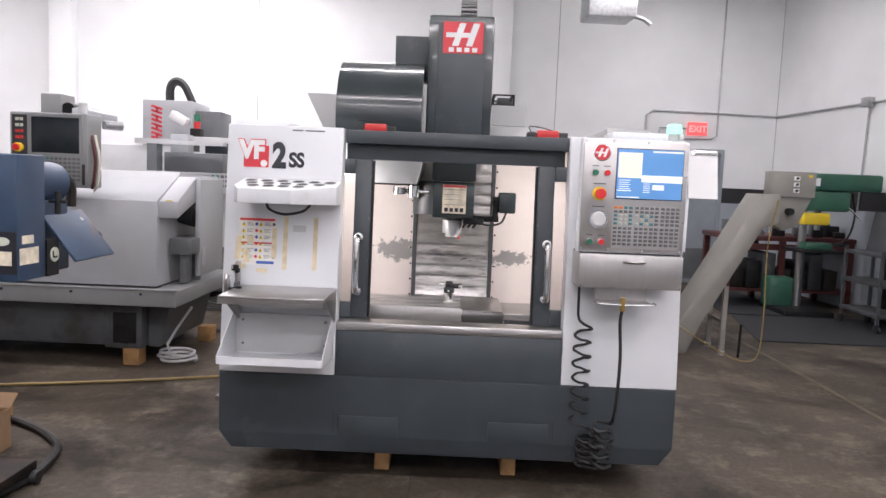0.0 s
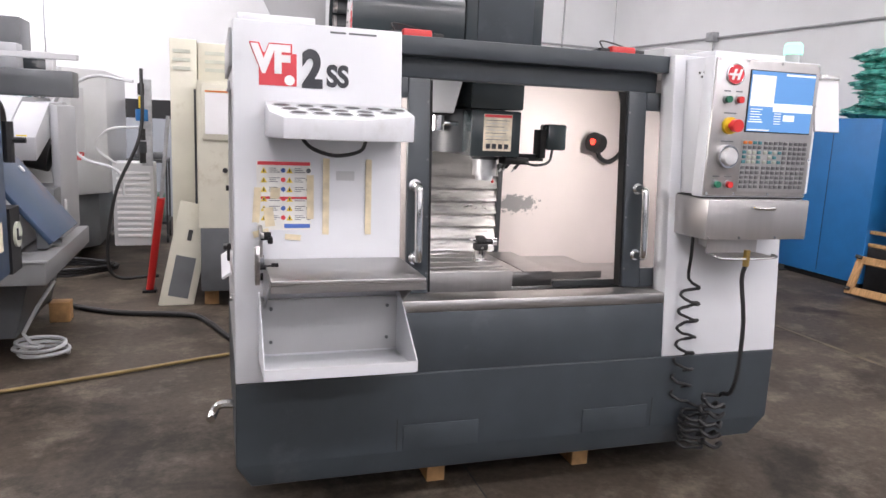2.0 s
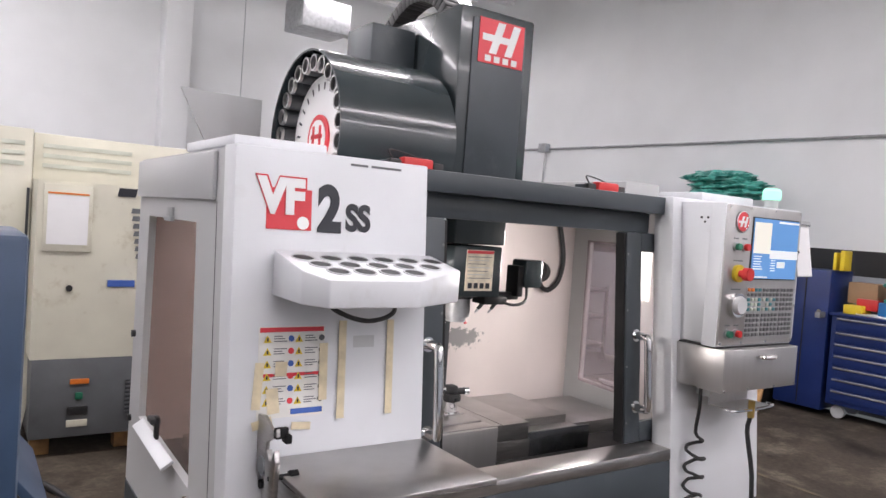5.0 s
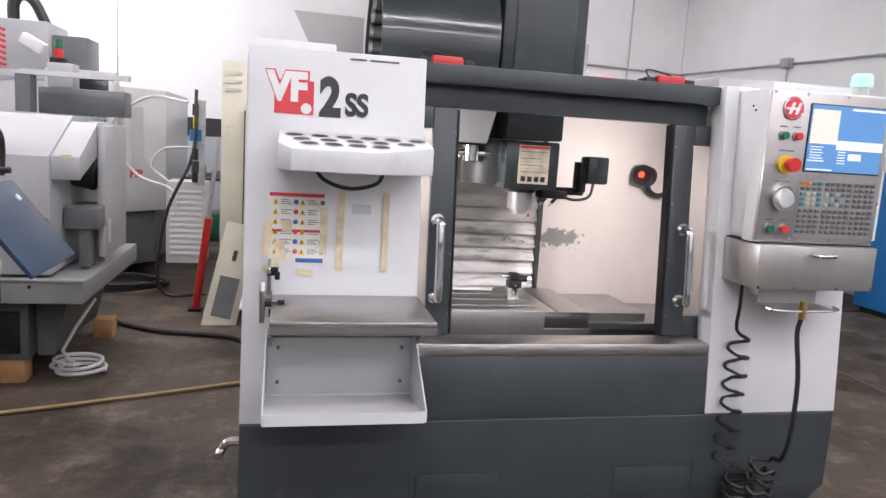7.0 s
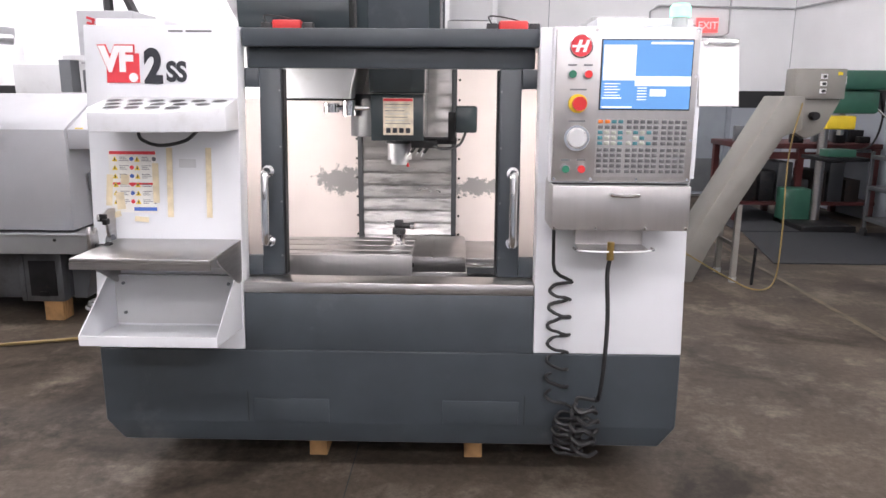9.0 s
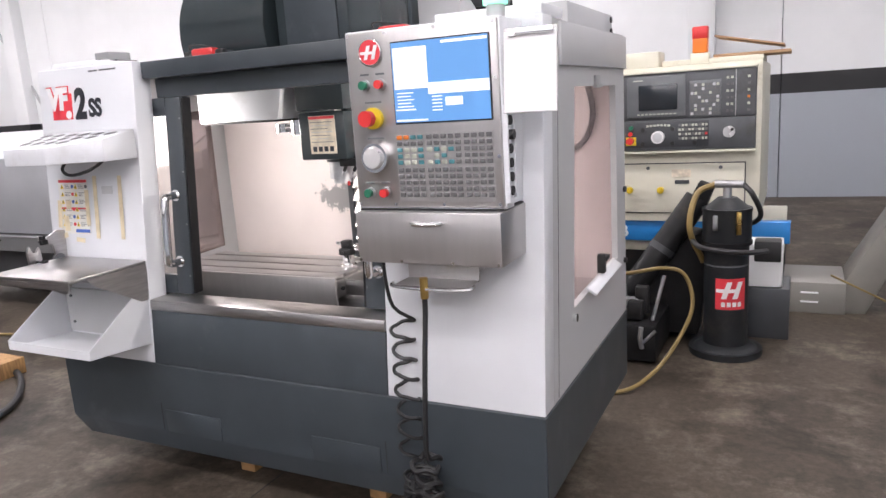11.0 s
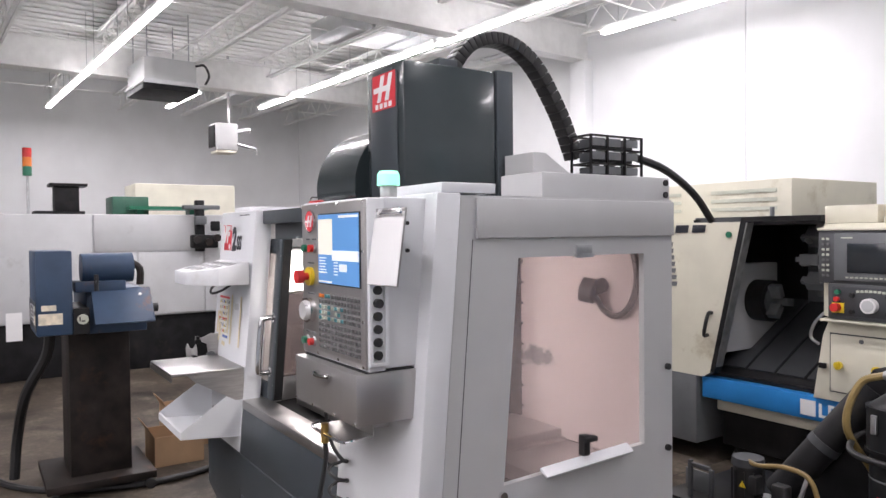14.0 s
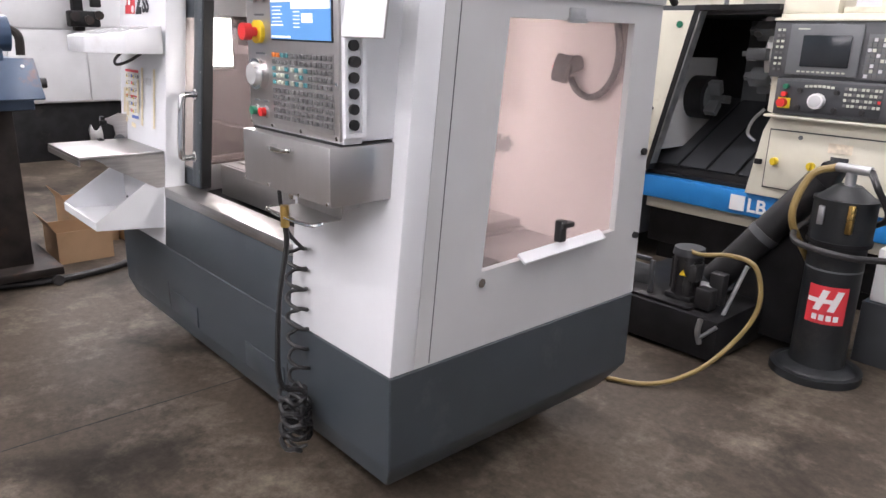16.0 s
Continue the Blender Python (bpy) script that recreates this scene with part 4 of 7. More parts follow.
def on_face(bm, x, z, y=Y0):
    return lean(move(bm, Matrix.Translation((x, y, z))))


bd = part("model_badge", on_face(box(0, 0.116, 0, 0.0015, 0, 0.10), -0.982, 1.472), LOGORED, vm, "red model badge")
part("mark_disc", on_face(cyl((0, 0, 0), (0, -0.001, 0), 0.016, 20), -0.888, 1.49), VINYL, bd)
wv = letters("VF", 0.112, 0.0105, squeeze=0.92)
part("lettering_edge", on_face(wv, -1.012, 1.515, -0.0030), LOGORED, bd)
wv = letters("VF", 0.112, 0.0065, squeeze=0.92)
part("lettering", on_face(wv, -1.008, 1.515, -0.0050), VINYL, bd, "white model letters")
w2 = letters("2", 0.155, 0.0075, squeeze=0.8)
part("model_number", on_face(w2, -0.85, 1.477), INK, vm, "black model number")
w3 = letters("SS", 0.092, 0.0038, squeeze=0.84)
part("model_number", on_face(w3, -0.772, 1.48), INK, vm, "black model letters")
# warning sticker, tape strips and smudges
st = part("warning_sticker", on_face(box(0, 0.17, 0, 0.001, 0, 0.218), -0.991, 1.02), PAPER, vm, "white safety sticker with pictograms")
for z, h, m in ((0.205, 0.011, LOGORED), (0.098, 0.008, LOGORED), (0.006, 0.013, BLUEINK)):
    part("band", on_face(box(0.085 if m is BLUEINK else 0.003, 0.167, 0, 0.001, z, z + h), -0.991, 1.02, -0.0032), m, st)
for i in range(6):
    for j in range(2):
        zz, xx = 0.18 - 0.03 * i, 0.012 + 0.08 * j
        tri = prism("y", [(xx, zz), (xx + 0.02, zz), (xx + 0.01, zz + 0.018)], 0, 0.001)
        part("pictogram", on_face(tri, -0.991, 1.02, -0.0033), YELLOW, st)
        part("glyph", on_face(box(xx + 0.008, xx + 0.012, 0, 0.001, zz + 0.003, zz + 0.012), -0.991, 1.02, -0.0042), INK, st)
        dot = cyl((xx + 0.07, 0, zz + 0.009), (xx + 0.07, 0.001, zz + 0.009), 0.0075, 14)
        part("pictogram", on_face(dot, -0.991, 1.02, -0.0033), (BLUEINK, GREYM, LOGORED, GREYM)[(i * 2 + j) % 4], st)
        for k in range(3):
            part("text_line", on_face(box(xx + 0.026, xx + 0.059 - 0.006 * ((i + k) % 3), 0, 0.001, zz + 0.002 + k * 0.006, zz + 0.004 + k * 0.006), -0.991, 1.02, -0.0033), GREYM, st)
for x0, z0, w_, h_, a in ((-1.006, 1.045, 0.022, 0.11, 4), (-0.965, 1.03, 0.03, 0.06, -6), (-0.835, 1.055, 0.022, 0.14, 0), (-0.785, 1.005, 0.021, 0.245, 0.5), (-0.645, 1.005, 0.02, 0.245, 0.4),
                          (-1.0, 0.995, 0.05, 0.02, -14), (-0.905, 0.99, 0.05, 0.018, 5), (-0.95, 1.12, 0.03, 0.035, 3)):
    part("tape_strip", on_face(move(box(0, w_, 0, 0.0008, 0, h_), Matrix.Rotation(radians(a), 4, "Y")), x0, z0, -0.0055), TAPE, vm)
part("smudge", on_face(box(0, 0.06, 0, 0.0008, 0, 0.03), -0.74, 1.18, -0.0012), PALEGREY, vm)
for x0 in (-0.76, -0.7, -0.66):
    part("pen_mark", on_face(box(0, 0.05, 0, 0.0008, 0, 0.006), x0, 1.645, -0.0012), GREYM, vm)
# cup rack
cr = part("cup_rack", prism("z", [(-0.965, -0.02), (-0.965, -0.115), (-0.93, -0.185), (-0.70, -0.185), (-0.52, -0.085), (-0.52, 0.06), (-0.965, 0.06)], 1.315, 1.40, bev=0.004), WHITE, vm, "white tool-holder rack with round holes")
for v in cr.data.vertices:
    if v.co.z > 1.36:
        v.co.z += 0.012 + 0.19 * v.co.y


def slope(bm):
    for v in bm.verts:
        v.co.z += 0.012 + 0.19 * v.co.y
    return bm


for row, (y, n0, n1) in enumerate(((-0.02, -0.92, -0.56), (-0.075, -0.90, -0.60), (-0.13, -0.88, -0.68))):
    n = (6, 5, 4)[row]
    for i in range(n):
        x = n0 + (n1 - n0) * i / (n - 1)
        part("hole", slope(cyl((x, y + 0.01, 1.4003), (x, y + 0.01, 1.4012), 0.026, 20)), BLACK, cr, "round black hole")
        part("rim", slope(ring("z", [(x + 0.029 * math.cos(q * 0.5236), y + 0.01 + 0.029 * math.sin(q * 0.5236)) for q in range(12)], [(x + 0.025 * math.cos(q * 0.5236), y + 0.01 + 0.025 * math.sin(q * 0.5236)) for q in range(12)], 1.4003, 1.403)), PALEGREY, cr)
part("cable", tube([(-0.86, 0.02, 1.32), (-0.83, -0.03, 1.285), (-0.76, -0.05, 1.265), (-0.68, -0.03, 1.28), (-0.65, 0.02, 1.315)], 0.006), BLACK, cr)
# steel shelf with its cheek plates, tray below
sh = part("shelf", box(-0.972, -0.525, -0.30, 0.03, 0.915, 0.928, bev=0.003), STEEL, vm, "brushed steel shelf with folded edge")
part("folded_edge", box(-0.972, -0.525, -0.302, -0.296, 0.893, 0.9145), STEEL, sh)
for x in (-0.97, -0.53):
    part("cheek", prism("x", [(-0.228, 0.9145), (0.03, 0.9145), (0.03, 0.776), (-0.012, 0.776), (-0.2, 0.885)], x - 0.003, x + 0.003), STEEL, sh)
part("back_plate", box(-0.966, -0.534, 0.0, 0.024, 0.83, 0.912), SIDEGREY, sh)
tr = bmesh.new()
ty = [(-0.262, 0.658), (-0.262, 0.625), (0.02, 0.60), (0.02, 0.61), (-0.252, 0.633), (-0.252, 0.658)]
tr = prism("x", ty, -0.985, -0.535)
tray = part("tray", tr, WHITE, vm, "white sheet-metal tray")
for x in (-0.988, -0.535):
    part("tray_side", prism("x", [(-0.262, 0.628), (-0.262, 0.66), (-0.02, 0.82), (0.025, 0.82), (0.025, 0.60)], x, x + 0.004), WHITE, tray)
part("tray_back", box(-0.983, -0.536, 0.002, 0.02, 0.62, 0.80), SIDEGREY, tray)
for x in (-0.95, -0.57):
    for z in (0.66, 0.77):
        part("screw", cyl((x, 0.003, z), (x, -0.004, z), 0.006, 8), GREYM, tray)
ck = part("toolholder_clamp", prism("x", [(-0.01, 0.90), (0.045, 0.90), (0.045, 1.035), (0.005, 1.04), (-0.045, 1.02), (-0.075, 1.03), (-0.078, 1.012), (-0.05, 1.0), (-0.02, 0.985)], -0.986, -0.976, bev=0.002), STEEL, sh, "worn steel tool-holder fork")
part("toolholder_clamp", prism("x", [(-0.115, 0.875), (-0.065, 0.875), (-0.065, 0.955), (-0.07, 0.985), (-0.085, 0.965), (-0.1, 0.968), (-0.112, 0.995), (-0.122, 0.97)], -1.004, -0.99, bev=0.002), STEEL, sh, "worn steel tool-holder fork")
part("clamp_pin", cyl((-0.99, 0.0, 0.925), (-0.972, 0.0, 0.925), 0.022, 12), GREYM, ck)
part("clamp_screw", cy(cyl((-1.004, -0.09, 0.925), (-0.94, -0.09, 0.925), 0.007, 8), (-0.955, -0.09, 0.925), (-0.935, -0.09, 0.925), 0.013, 6), BLACKMAT, ck)
part("clamp_bolt", cyl((-0.981, 0.02, 0.872), (-0.974, 0.02, 0.872), 0.012, 6), BLACKMAT, ck)
part("clamp_hook", bx(box(-0.986, -0.955, -0.075, -0.06, 1.005, 1.03, bev=0.003), -0.965, -0.95, -0.085, -0.055, 0.995, 1.015, bev=0.003), BLACKMAT, ck)
for x in (-0.965, -0.545):
    part("shelf_screw", cyl((x, -0.003, 0.85), (x, 0.0, 0.85), 0.007, 8), GREYM, sh)
# skirt drain and blocks
part("drain_elbow", tube([(-1.06, 0.25, 0.36), (-1.11, 0.25, 0.36), (-1.13, 0.25, 0.33), (-1.14, 0.22, 0.32)], 0.016, per=3), CHROME, vm)
for x0 in (-0.343, 0.285):
    solid("timber_block", box(x0, x0 + 0.072, 0.2, 0.38, 0.0, 0.1485, bev=0.003), WOOD, "raw timber block under the machine", "block", "timber blocks")
for x0, y0 in ((-0.75, 0.85), (0.7, 0.85)):
    solid("timber_block", box(x0, x0 + 0.072, y0, y0 + 0.15, 0.0, 0.1485, bev=0.003), WOOD, "raw timber block under the machine", "block", "timber blocks")
# ---- control pendant ----
pd = thing("control_pendant", (0.78, -0.05, 0.93), "stainless control pendant with lit screen and keypad", "control panel")
FY = -0.113
part("rear_case", box(0.575, 0.998, -0.045, 0.11, 1.16, 1.655, bev=0.006), WHITE, pd)
front = part("front_panel", box(0.553, 1.006, FY, -0.055, 1.163, 1.648, bev=0.006), PANELSTEEL, pd, "brushed steel front plate")
part("front_rim", box(0.548, 1.011, FY + 0.008, -0.05, 1.158, 1.652, bev=0.004), WHITE, pd)
for x in (0.562, 0.68, 0.83, 0.995):
    for z in (1.172, 1.64):
        part("screw", cyl((x, FY + 0.001, z), (x, FY - 0.003, z), 0.005, 8), CHROME, front)
for z in (1.3, 1.5):
    part("screw", cyl((0.998, FY + 0.001, z), (0.998, FY - 0.003, z), 0.005, 8), CHROME, front)
sc = part("screen", box(0.696, 0.986, FY - 0.003, FY + 0.004, 1.394, 1.614, bev=0.002), BLACK, pd, "lit colour screen with blue windows")
SY = FY - 0.0045


def pix(x0, x1, z0, z1, m, d=0.0):
    part("screen_area", box(x0, x1, SY - 0.001 - d, SY + 0.001, z0, z1), m, sc)


pix(0.70, 0.982, 1.398, 1.61, SCREENB)
pix(0.704, 0.806, 1.487, 1.596, SCREENY, 0.001)
pix(0.85, 0.98, 1.598, 1.605, SCREENL, 0.001)
pix(0.806, 0.982, 1.47, 1.50, SCREENL, 0.0015)
pix(0.855, 0.905, 1.438, 1.46, SCREENL, 0.001)
pix(0.704, 0.765, 1.43, 1.434, SCREENL, 0.001)
pix(0.704, 0.80, 1.401, 1.406, SCREENL, 0.001)
for i in range(5):
    pix(0.71, 0.76 - 0.008 * (i % 2), 1.475 - 0.009 * i, 1.478 - 0.009 * i, SCREENL, 0.0005)
    pix(0.815, 0.845, 1.462 - 0.009 * i, 1.465 - 0.009 * i, SCREENL, 0.0005)
lgd = part("badge", cyl((0.632, FY, 1.592), (0.632, FY - 0.006, 1.592), 0.034, 28), LOGORED, pd, "round red badge in a chrome ring")
part("ring", tube([(0.632 + 0.035 * math.cos(a * 0.3927), FY - 0.004, 1.592 + 0.035 * math.sin(a * 0.3927)) for a in range(17)], 0.003, 6, per=1), CHROME, lgd)
part("mark", move(mark_shape(0.06), Matrix.Translation((0.600, FY - 0.0065, 1.555))), VINYL, lgd)


def button(x, z, m, r=0.012):
    b = part("button", cyl((x, FY, z), (x, FY - 0.02, z), r, 18), m, pd)
    part("collar", cyl((x, FY, z), (x, FY - 0.007, z), r + 0.004, 18), GALV, b)
    part("legend", box(x - 0.014, x + 0.014, FY - 0.0008, FY, z + 0.026, z + 0.031), GREYM, b)


button(0.607, 1.505, GREENB)
button(0.657, 1.505, RED)
button(0.597, 1.205, GREENB)
button(0.648, 1.205, RED)
es = part("stop_button", cyl((0.628, FY, 1.414), (0.628, FY - 0.012, 1.414), 0.03, 24), YELLOW, pd, "red mushroom stop button on a yellow collar")
part("mushroom", cy(cyl((0.628, FY - 0.03, 1.414), (0.628, FY - 0.052, 1.414), 0.022, 22), (0.628, FY - 0.012, 1.414), (0.628, FY - 0.03, 1.414), 0.012, 16), RED, es)
part("legend", box(0.602, 0.655, FY - 0.0008, FY, 1.455, 1.46), GREYM, es)
jw = part("jog_wheel", cyl((0.628, FY, 1.305), (0.628, FY - 0.02, 1.305), 0.041, 32), CHROME, pd, "chrome jog wheel")
part("wheel_face", cyl((0.628, FY - 0.02, 1.305), (0.628, FY - 0.032, 1.305), 0.033, 32, 0.028), SATIN, jw)
part("legend", box(0.602, 0.655, FY - 0.0008, FY, 1.356, 1.361), GREYM, jw)
kp = part("keypad", box(0.692, 0.985, FY - 0.0015, FY + 0.001, 1.18, 1.368), PANELSTEEL, pd, "keypad with rows of small keys")
keymesh = {}
for i in range(13):
    for j in range(10):
        x, z = 0.697 + 0.0215 * i + (0.006 if i > 3 else 0) + (0.004 if i > 8 else 0), 1.352 - 0.0172 * j - (0.004 if j > 4 else 0)
        if 4 <= i <= 7 and 2 <= j <= 4 and (i == 4 or i == 7) and j % 2:
            continue
        m = KEY
        if j == 0 and i < 4:
            m = ORANGE if i < 2 else TEAL
        elif i < 4 and 2 <= j <= 4:
            m = TEAL if i in (0, 3) else KEYL
        elif 4 <= i <= 7 and 2 <= j <= 4:
            m = TEAL if (i + j) % 2 else KEYL
        if m.name not in keymesh:
            keymesh[m.name] = mesh_of("key", box(0, 0.016, -0.004, 0, 0, 0.0115, bev=0.0015), m)
        o = new("key", keymesh[m.name])
        o.parent = kp
        o.location = (x, FY - 0.0015, z)
dw = part("drawer", box(0.556, 1.004, -0.142, 0.07, 1.006, 1.153, bev=0.004), PANELSTEEL, pd, "brushed steel drawer below the keypad")
part("handle", tube([(0.745, -0.142, 1.125), (0.75, -0.16, 1.124), (0.79, -0.164, 1.122), (0.83, -0.16, 1.124), (0.835, -0.142, 1.125)], 0.007, per=4), CHROME, dw)
for x in (0.565, 0.7, 0.86, 0.994):
    part("screw", cyl((x, -0.141, 1.014), (x, -0.146, 1.014), 0.005, 8), CHROME, dw)
part("gap", box(0.56, 1.0, -0.11, 0.05, 1.1535, 1.1575), BLACK, pd)
# connector strip on its right side
cs = part("port_strip", ring("x", [(-0.105, 1.175), (-0.045, 1.175), (-0.045, 1.43), (-0.105, 1.43)], [(-0.097, 1.185), (-0.055, 1.185), (-0.055, 1.42), (-0.097, 1.42)], 1.006, 1.02), WHITE, pd, "white framed strip of black ports")
part("backing", box(1.0062, 1.009, -0.1, -0.05, 1.18, 1.425), DARKGREY, cs)
for i in range(6):
    z = 1.205 + 0.037 * i
    part("port", cyl((1.009, -0.077, z), (1.02 + 0.008 * (i == 4), -0.077, z), 0.013, 14), BLACK, cs)
for z in (1.5, 1.58):
    part("side_screw", cyl((0.998, 0.03, z), (1.006, 0.03, z), 0.006, 8), BLACK, pd)
for x, z in ((0.588, 1.60), (0.615, 1.60), (0.6, 1.585)):
    part("side_screw", cyl((0.5765, -0.02 + (x - 0.588), z), (0.572, -0.02 + (x - 0.588), z), 0.004, 8), BLACK, pd)
bc = thing("beacon", (0.965, -0.01, 1.655), "glowing green beacon on the pendant", "lamp")
part("stem", cyl((0.965, -0.01, 1.655), (0.965, -0.01, 1.69), 0.025, 20), SIDEGREY, bc)
part("lens", cy(cyl((0.965, -0.01, 1.69), (0.965, -0.01, 1.722), 0.033, 24), (0.965, -0.01, 1.722), (0.965, -0.01, 1.732), 0.033, 24, 0.026), BEACON, bc, "glowing green lens")
cl = thing("clipboard", (1.08, -0.03, 1.41), "steel clipboard with white sheet", "clipboard")
M = Matrix.Translation((1.014, -0.112, 1.408)) @ Matrix.Rotation(radians(8), 4, "Z") @ Matrix.Rotation(radians(-9), 4, "X")
part("board", move(box(0, 0.138, 0.002, 0.006, 0, 0.215), M), STEEL, cl)
part("sheet", move(box(0.002, 0.136, 0, 0.0018, 0.002, 0.205), M), VINYL, cl, "white paper sheet")
part("clip", move(bx(box(0.03, 0.13, -0.012, 0.003, 0.195, 0.212, bev=0.004), 0.015, 0.035, -0.008, 0.0, 0.19, 0.205, bev=0.003), M), CHROME, cl)
hb = thing("gun_bracket", (0.78, -0.05, 0.93), "bent steel bracket holding an air hose", "bracket")
part("plate", bx(box(0.655, 0.885, -0.03, -0.026, 0.935, 1.0), 0.655, 0.885, -0.125, -0.0265, 0.935, 0.938), PANELSTEEL, hb)
part("hook", tube([(0.64, -0.10, 0.937), (0.66, -0.13, 0.935), (0.78, -0.135, 0.933), (0.89, -0.13, 0.937), (0.90, -0.1, 0.94)], 0.005, 6), CHROME, hb)
part("fitting", cyl((0.757, -0.13, 0.905), (0.757, -0.13, 0.965), 0.012, 10), BRASS, hb, "brass hose fitting")
part("standoff", box(0.66, 0.88, -0.026, 0.03, 0.96, 1.0), SIDEGREY, hb)


def coil(x, y, z0, z1, r, turns, jit=0.006):
    n = turns * 10
    return [(x + r * math.cos(2 * math.pi * i / 10) + jit * math.sin(i * 1.7), y + 0.75 * r * math.sin(2 * math.pi * i / 10) - 0.02, z0 + (z1 - z0) * i / n + jit * math.cos(i * 2.3)) for i in range(n + 1)]


cord = [(0.578, -0.045, 1.005), (0.58, -0.045, 0.93), (0.59, -0.03, 0.84)]
cord += coil(0.612, 0.0, 0.8, 0.34, 0.038, 7, 0.002)
cord += coil(0.655, -0.035, 0.31, 0.17, 0.05, 6, 0.005)
solid("coiled_cord", tube(cord, 0.0062, 6, per=3), BLACK, "black coiled cord hanging from the pendant", "cord")
hose = [(0.757, -0.13, 0.91), (0.752, -0.125, 0.85), (0.755, -0.155, 0.7), (0.748, -0.165, 0.52), (0.74, -0.15, 0.42)]
hose += coil(0.705, -0.08, 0.39, 0.19, 0.042, 5, 0.008)
solid("air_hose", tube(hose, 0.008, 6, per=3), BLACK, "black air hose hanging from the bracket", "hose")

# ---- grey lathe on the left ----
la = thing("turning_center", (-3.1, 2.5, 0), "pale grey slant-bed lathe with blank hood", "machine", "lathes")
bs = bmesh.new()
bx(bs, -4.9, -2.25, 1.95, 3.1, 0.13, 0.47, bev=0.02)
bx(bs, -2.5, -2.25, 1.88, 1.96, 0.13, 0.45, bev=0.01)
part("bed", bs, BEDGREY, la, "mid grey cast bed")
part("foot", prism("y", [(-2.24, 0.13), (-2.16, 0.13), (-2.08, 0.46), (-2.24, 0.46)], 1.98, 2.9), BEDGREY, la)
part("chip_tray", box(-4.9, -1.95, 1.75, 3.1, 0.471, 0.585, bev=0.006), CTRLGREY, la)
part("tray_lip", box(-4.9, -1.94, 1.735, 1.78, 0.5855, 0.6, bev=0.003), CTRLGREY, la)
for x in (-4.2, -3.7, -3.2, -2.7, -2.2):
    part("tray_bolt", cyl((x, 1.751, 0.56), (x, 1.743, 0.56), 0.01, 8), BLACKMAT, la)
part("bed_rib", box(-2.52, -2.49, 1.87, 1.95, 0.135, 0.44, bev=0.004), BEDGREY, la)
part("bed_pocket", box(-2.46, -2.29, 1.872, 1.8795, 0.17, 0.4, bev=0.003), BLACKMAT, la)
part("lift_lug", box(-2.40, -2.34, 1.86, 1.8715, 0.17, 0.2, bev=0.004), BLACKMAT, la)
part("hood", prism("x", [(1.85, 0.601), (1.85, 1.22), (2.3, 1.43), (3.0, 1.43), (3.0, 0.601)], -4.9, -2.13, bev=0.006), HOODGREY, la, "pale grey sheet hood")
part("end_guard", prism("x", [(1.88, 1.10), (1.88, 1.22), (2.25, 1.40), (2.6, 1.40), (2.6, 1.29), (2.2, 1.20)], -2.128, -1.99, bev=0.004), HOODGREY, la)
part("door_rail", box(-2.128, -1.992, 2.605, 2.75, 1.33, 1.41, bev=0.004), HOODGREY, la)
od = part("open_door", box(-1.989, -1.945, 2.22, 2.75, 0.64, 1.39, bev=0.01), HOODGREY, la, "pale grey open sliding door")
part("door_handle", box(-1.944, -1.93, 2.26, 2.29, 0.72, 0.86, bev=0.004), SIDEGREY, od)
part("spindle_end", cyl((-2.13, 2.3, 1.15), (-2.0, 2.3, 1.12), 0.11, 20), BLACK, la)
tl = bmesh.new()
bx(tl, -2.12, -1.95, 2.05, 2.4, 0.82, 0.94, bev=0.01)
bx(tl, -2.06, -2.0, 2.1, 2.2, 0.601, 0.82, bev=0.006)
cy(tl, (-2.02, 2.3, 0.601), (-2.02, 2.3, 0.9), 0.05, 14)
part("tailstock", tl, GREYM, la)
pc = part("control", box(-3.03, -2.50, 1.6, 1.8, 1.30, 1.80, bev=0.01), CTRLGREY, la, "grey control box with dark screen")
part("screen", box(-2.88, -2.55, 1.594, 1.602, 1.53, 1.77, bev=0.003), DARKGLASS, pc)
part("key_strip", box(-3.01, -2.91, 1.594, 1.602, 1.5, 1.78), DARKGREY, pc)
part("stop_button", cyl((-2.96, 1.6, 1.56), (-2.96, 1.56, 1.56), 0.03, 16), YELLOW, pc)
part("mushroom", cyl((-2.96, 1.56, 1.56), (-2.96, 1.545, 1.56), 0.022, 16), RED, pc)
for i in range(11):
    for j in range(6):
        part("key", box(-2.87 + 0.03 * i, -2.85 + 0.03 * i, 1.593, 1.6, 1.345 + 0.028 * j, 1.36 + 0.028 * j), TEAL if (i < 4 and j > 3) else KEY, pc)
part("beacon", cyl((-2.58, 1.7, 1.80), (-2.58, 1.7, 1.88), 0.028, 14), SIDEGREY, la)
part("strap", tube([(-2.5, 1.66, 1.66), (-2.46, 1.63, 1.5), (-2.47, 1.63, 1.36), (-2.50, 1.66, 1.3)], 0.011), BENCHRED, la)
part("strap", tube([(-2.48, 1.67, 1.66), (-2.435, 1.64, 1.5), (-2.45, 1.64, 1.33), (-2.49, 1.67, 1.28)], 0.008), CREAM, la)
part("screen_bezel", ring("y", [(-2.9, 1.51), (-2.53, 1.51), (-2.53, 1.79), (-2.9, 1.79)], [(-2.88, 1.53), (-2.55, 1.53), (-2.55, 1.77), (-2.88, 1.77)], 1.59, 1.599), CTRLGREY, pc)
part("port_strip", box(-2.535, -2.515, 1.592, 1.599, 1.32, 1.46, bev=0.002), BLACK, pc)
for z in (1.74, 1.70, 1.66, 1.62):
    for x in (-2.985, -2.955):
        part("key", box(x, x + 0.022, 1.589, 1.5935, z, z + 0.02), KEYL if z > 1.68 else RED, pc)
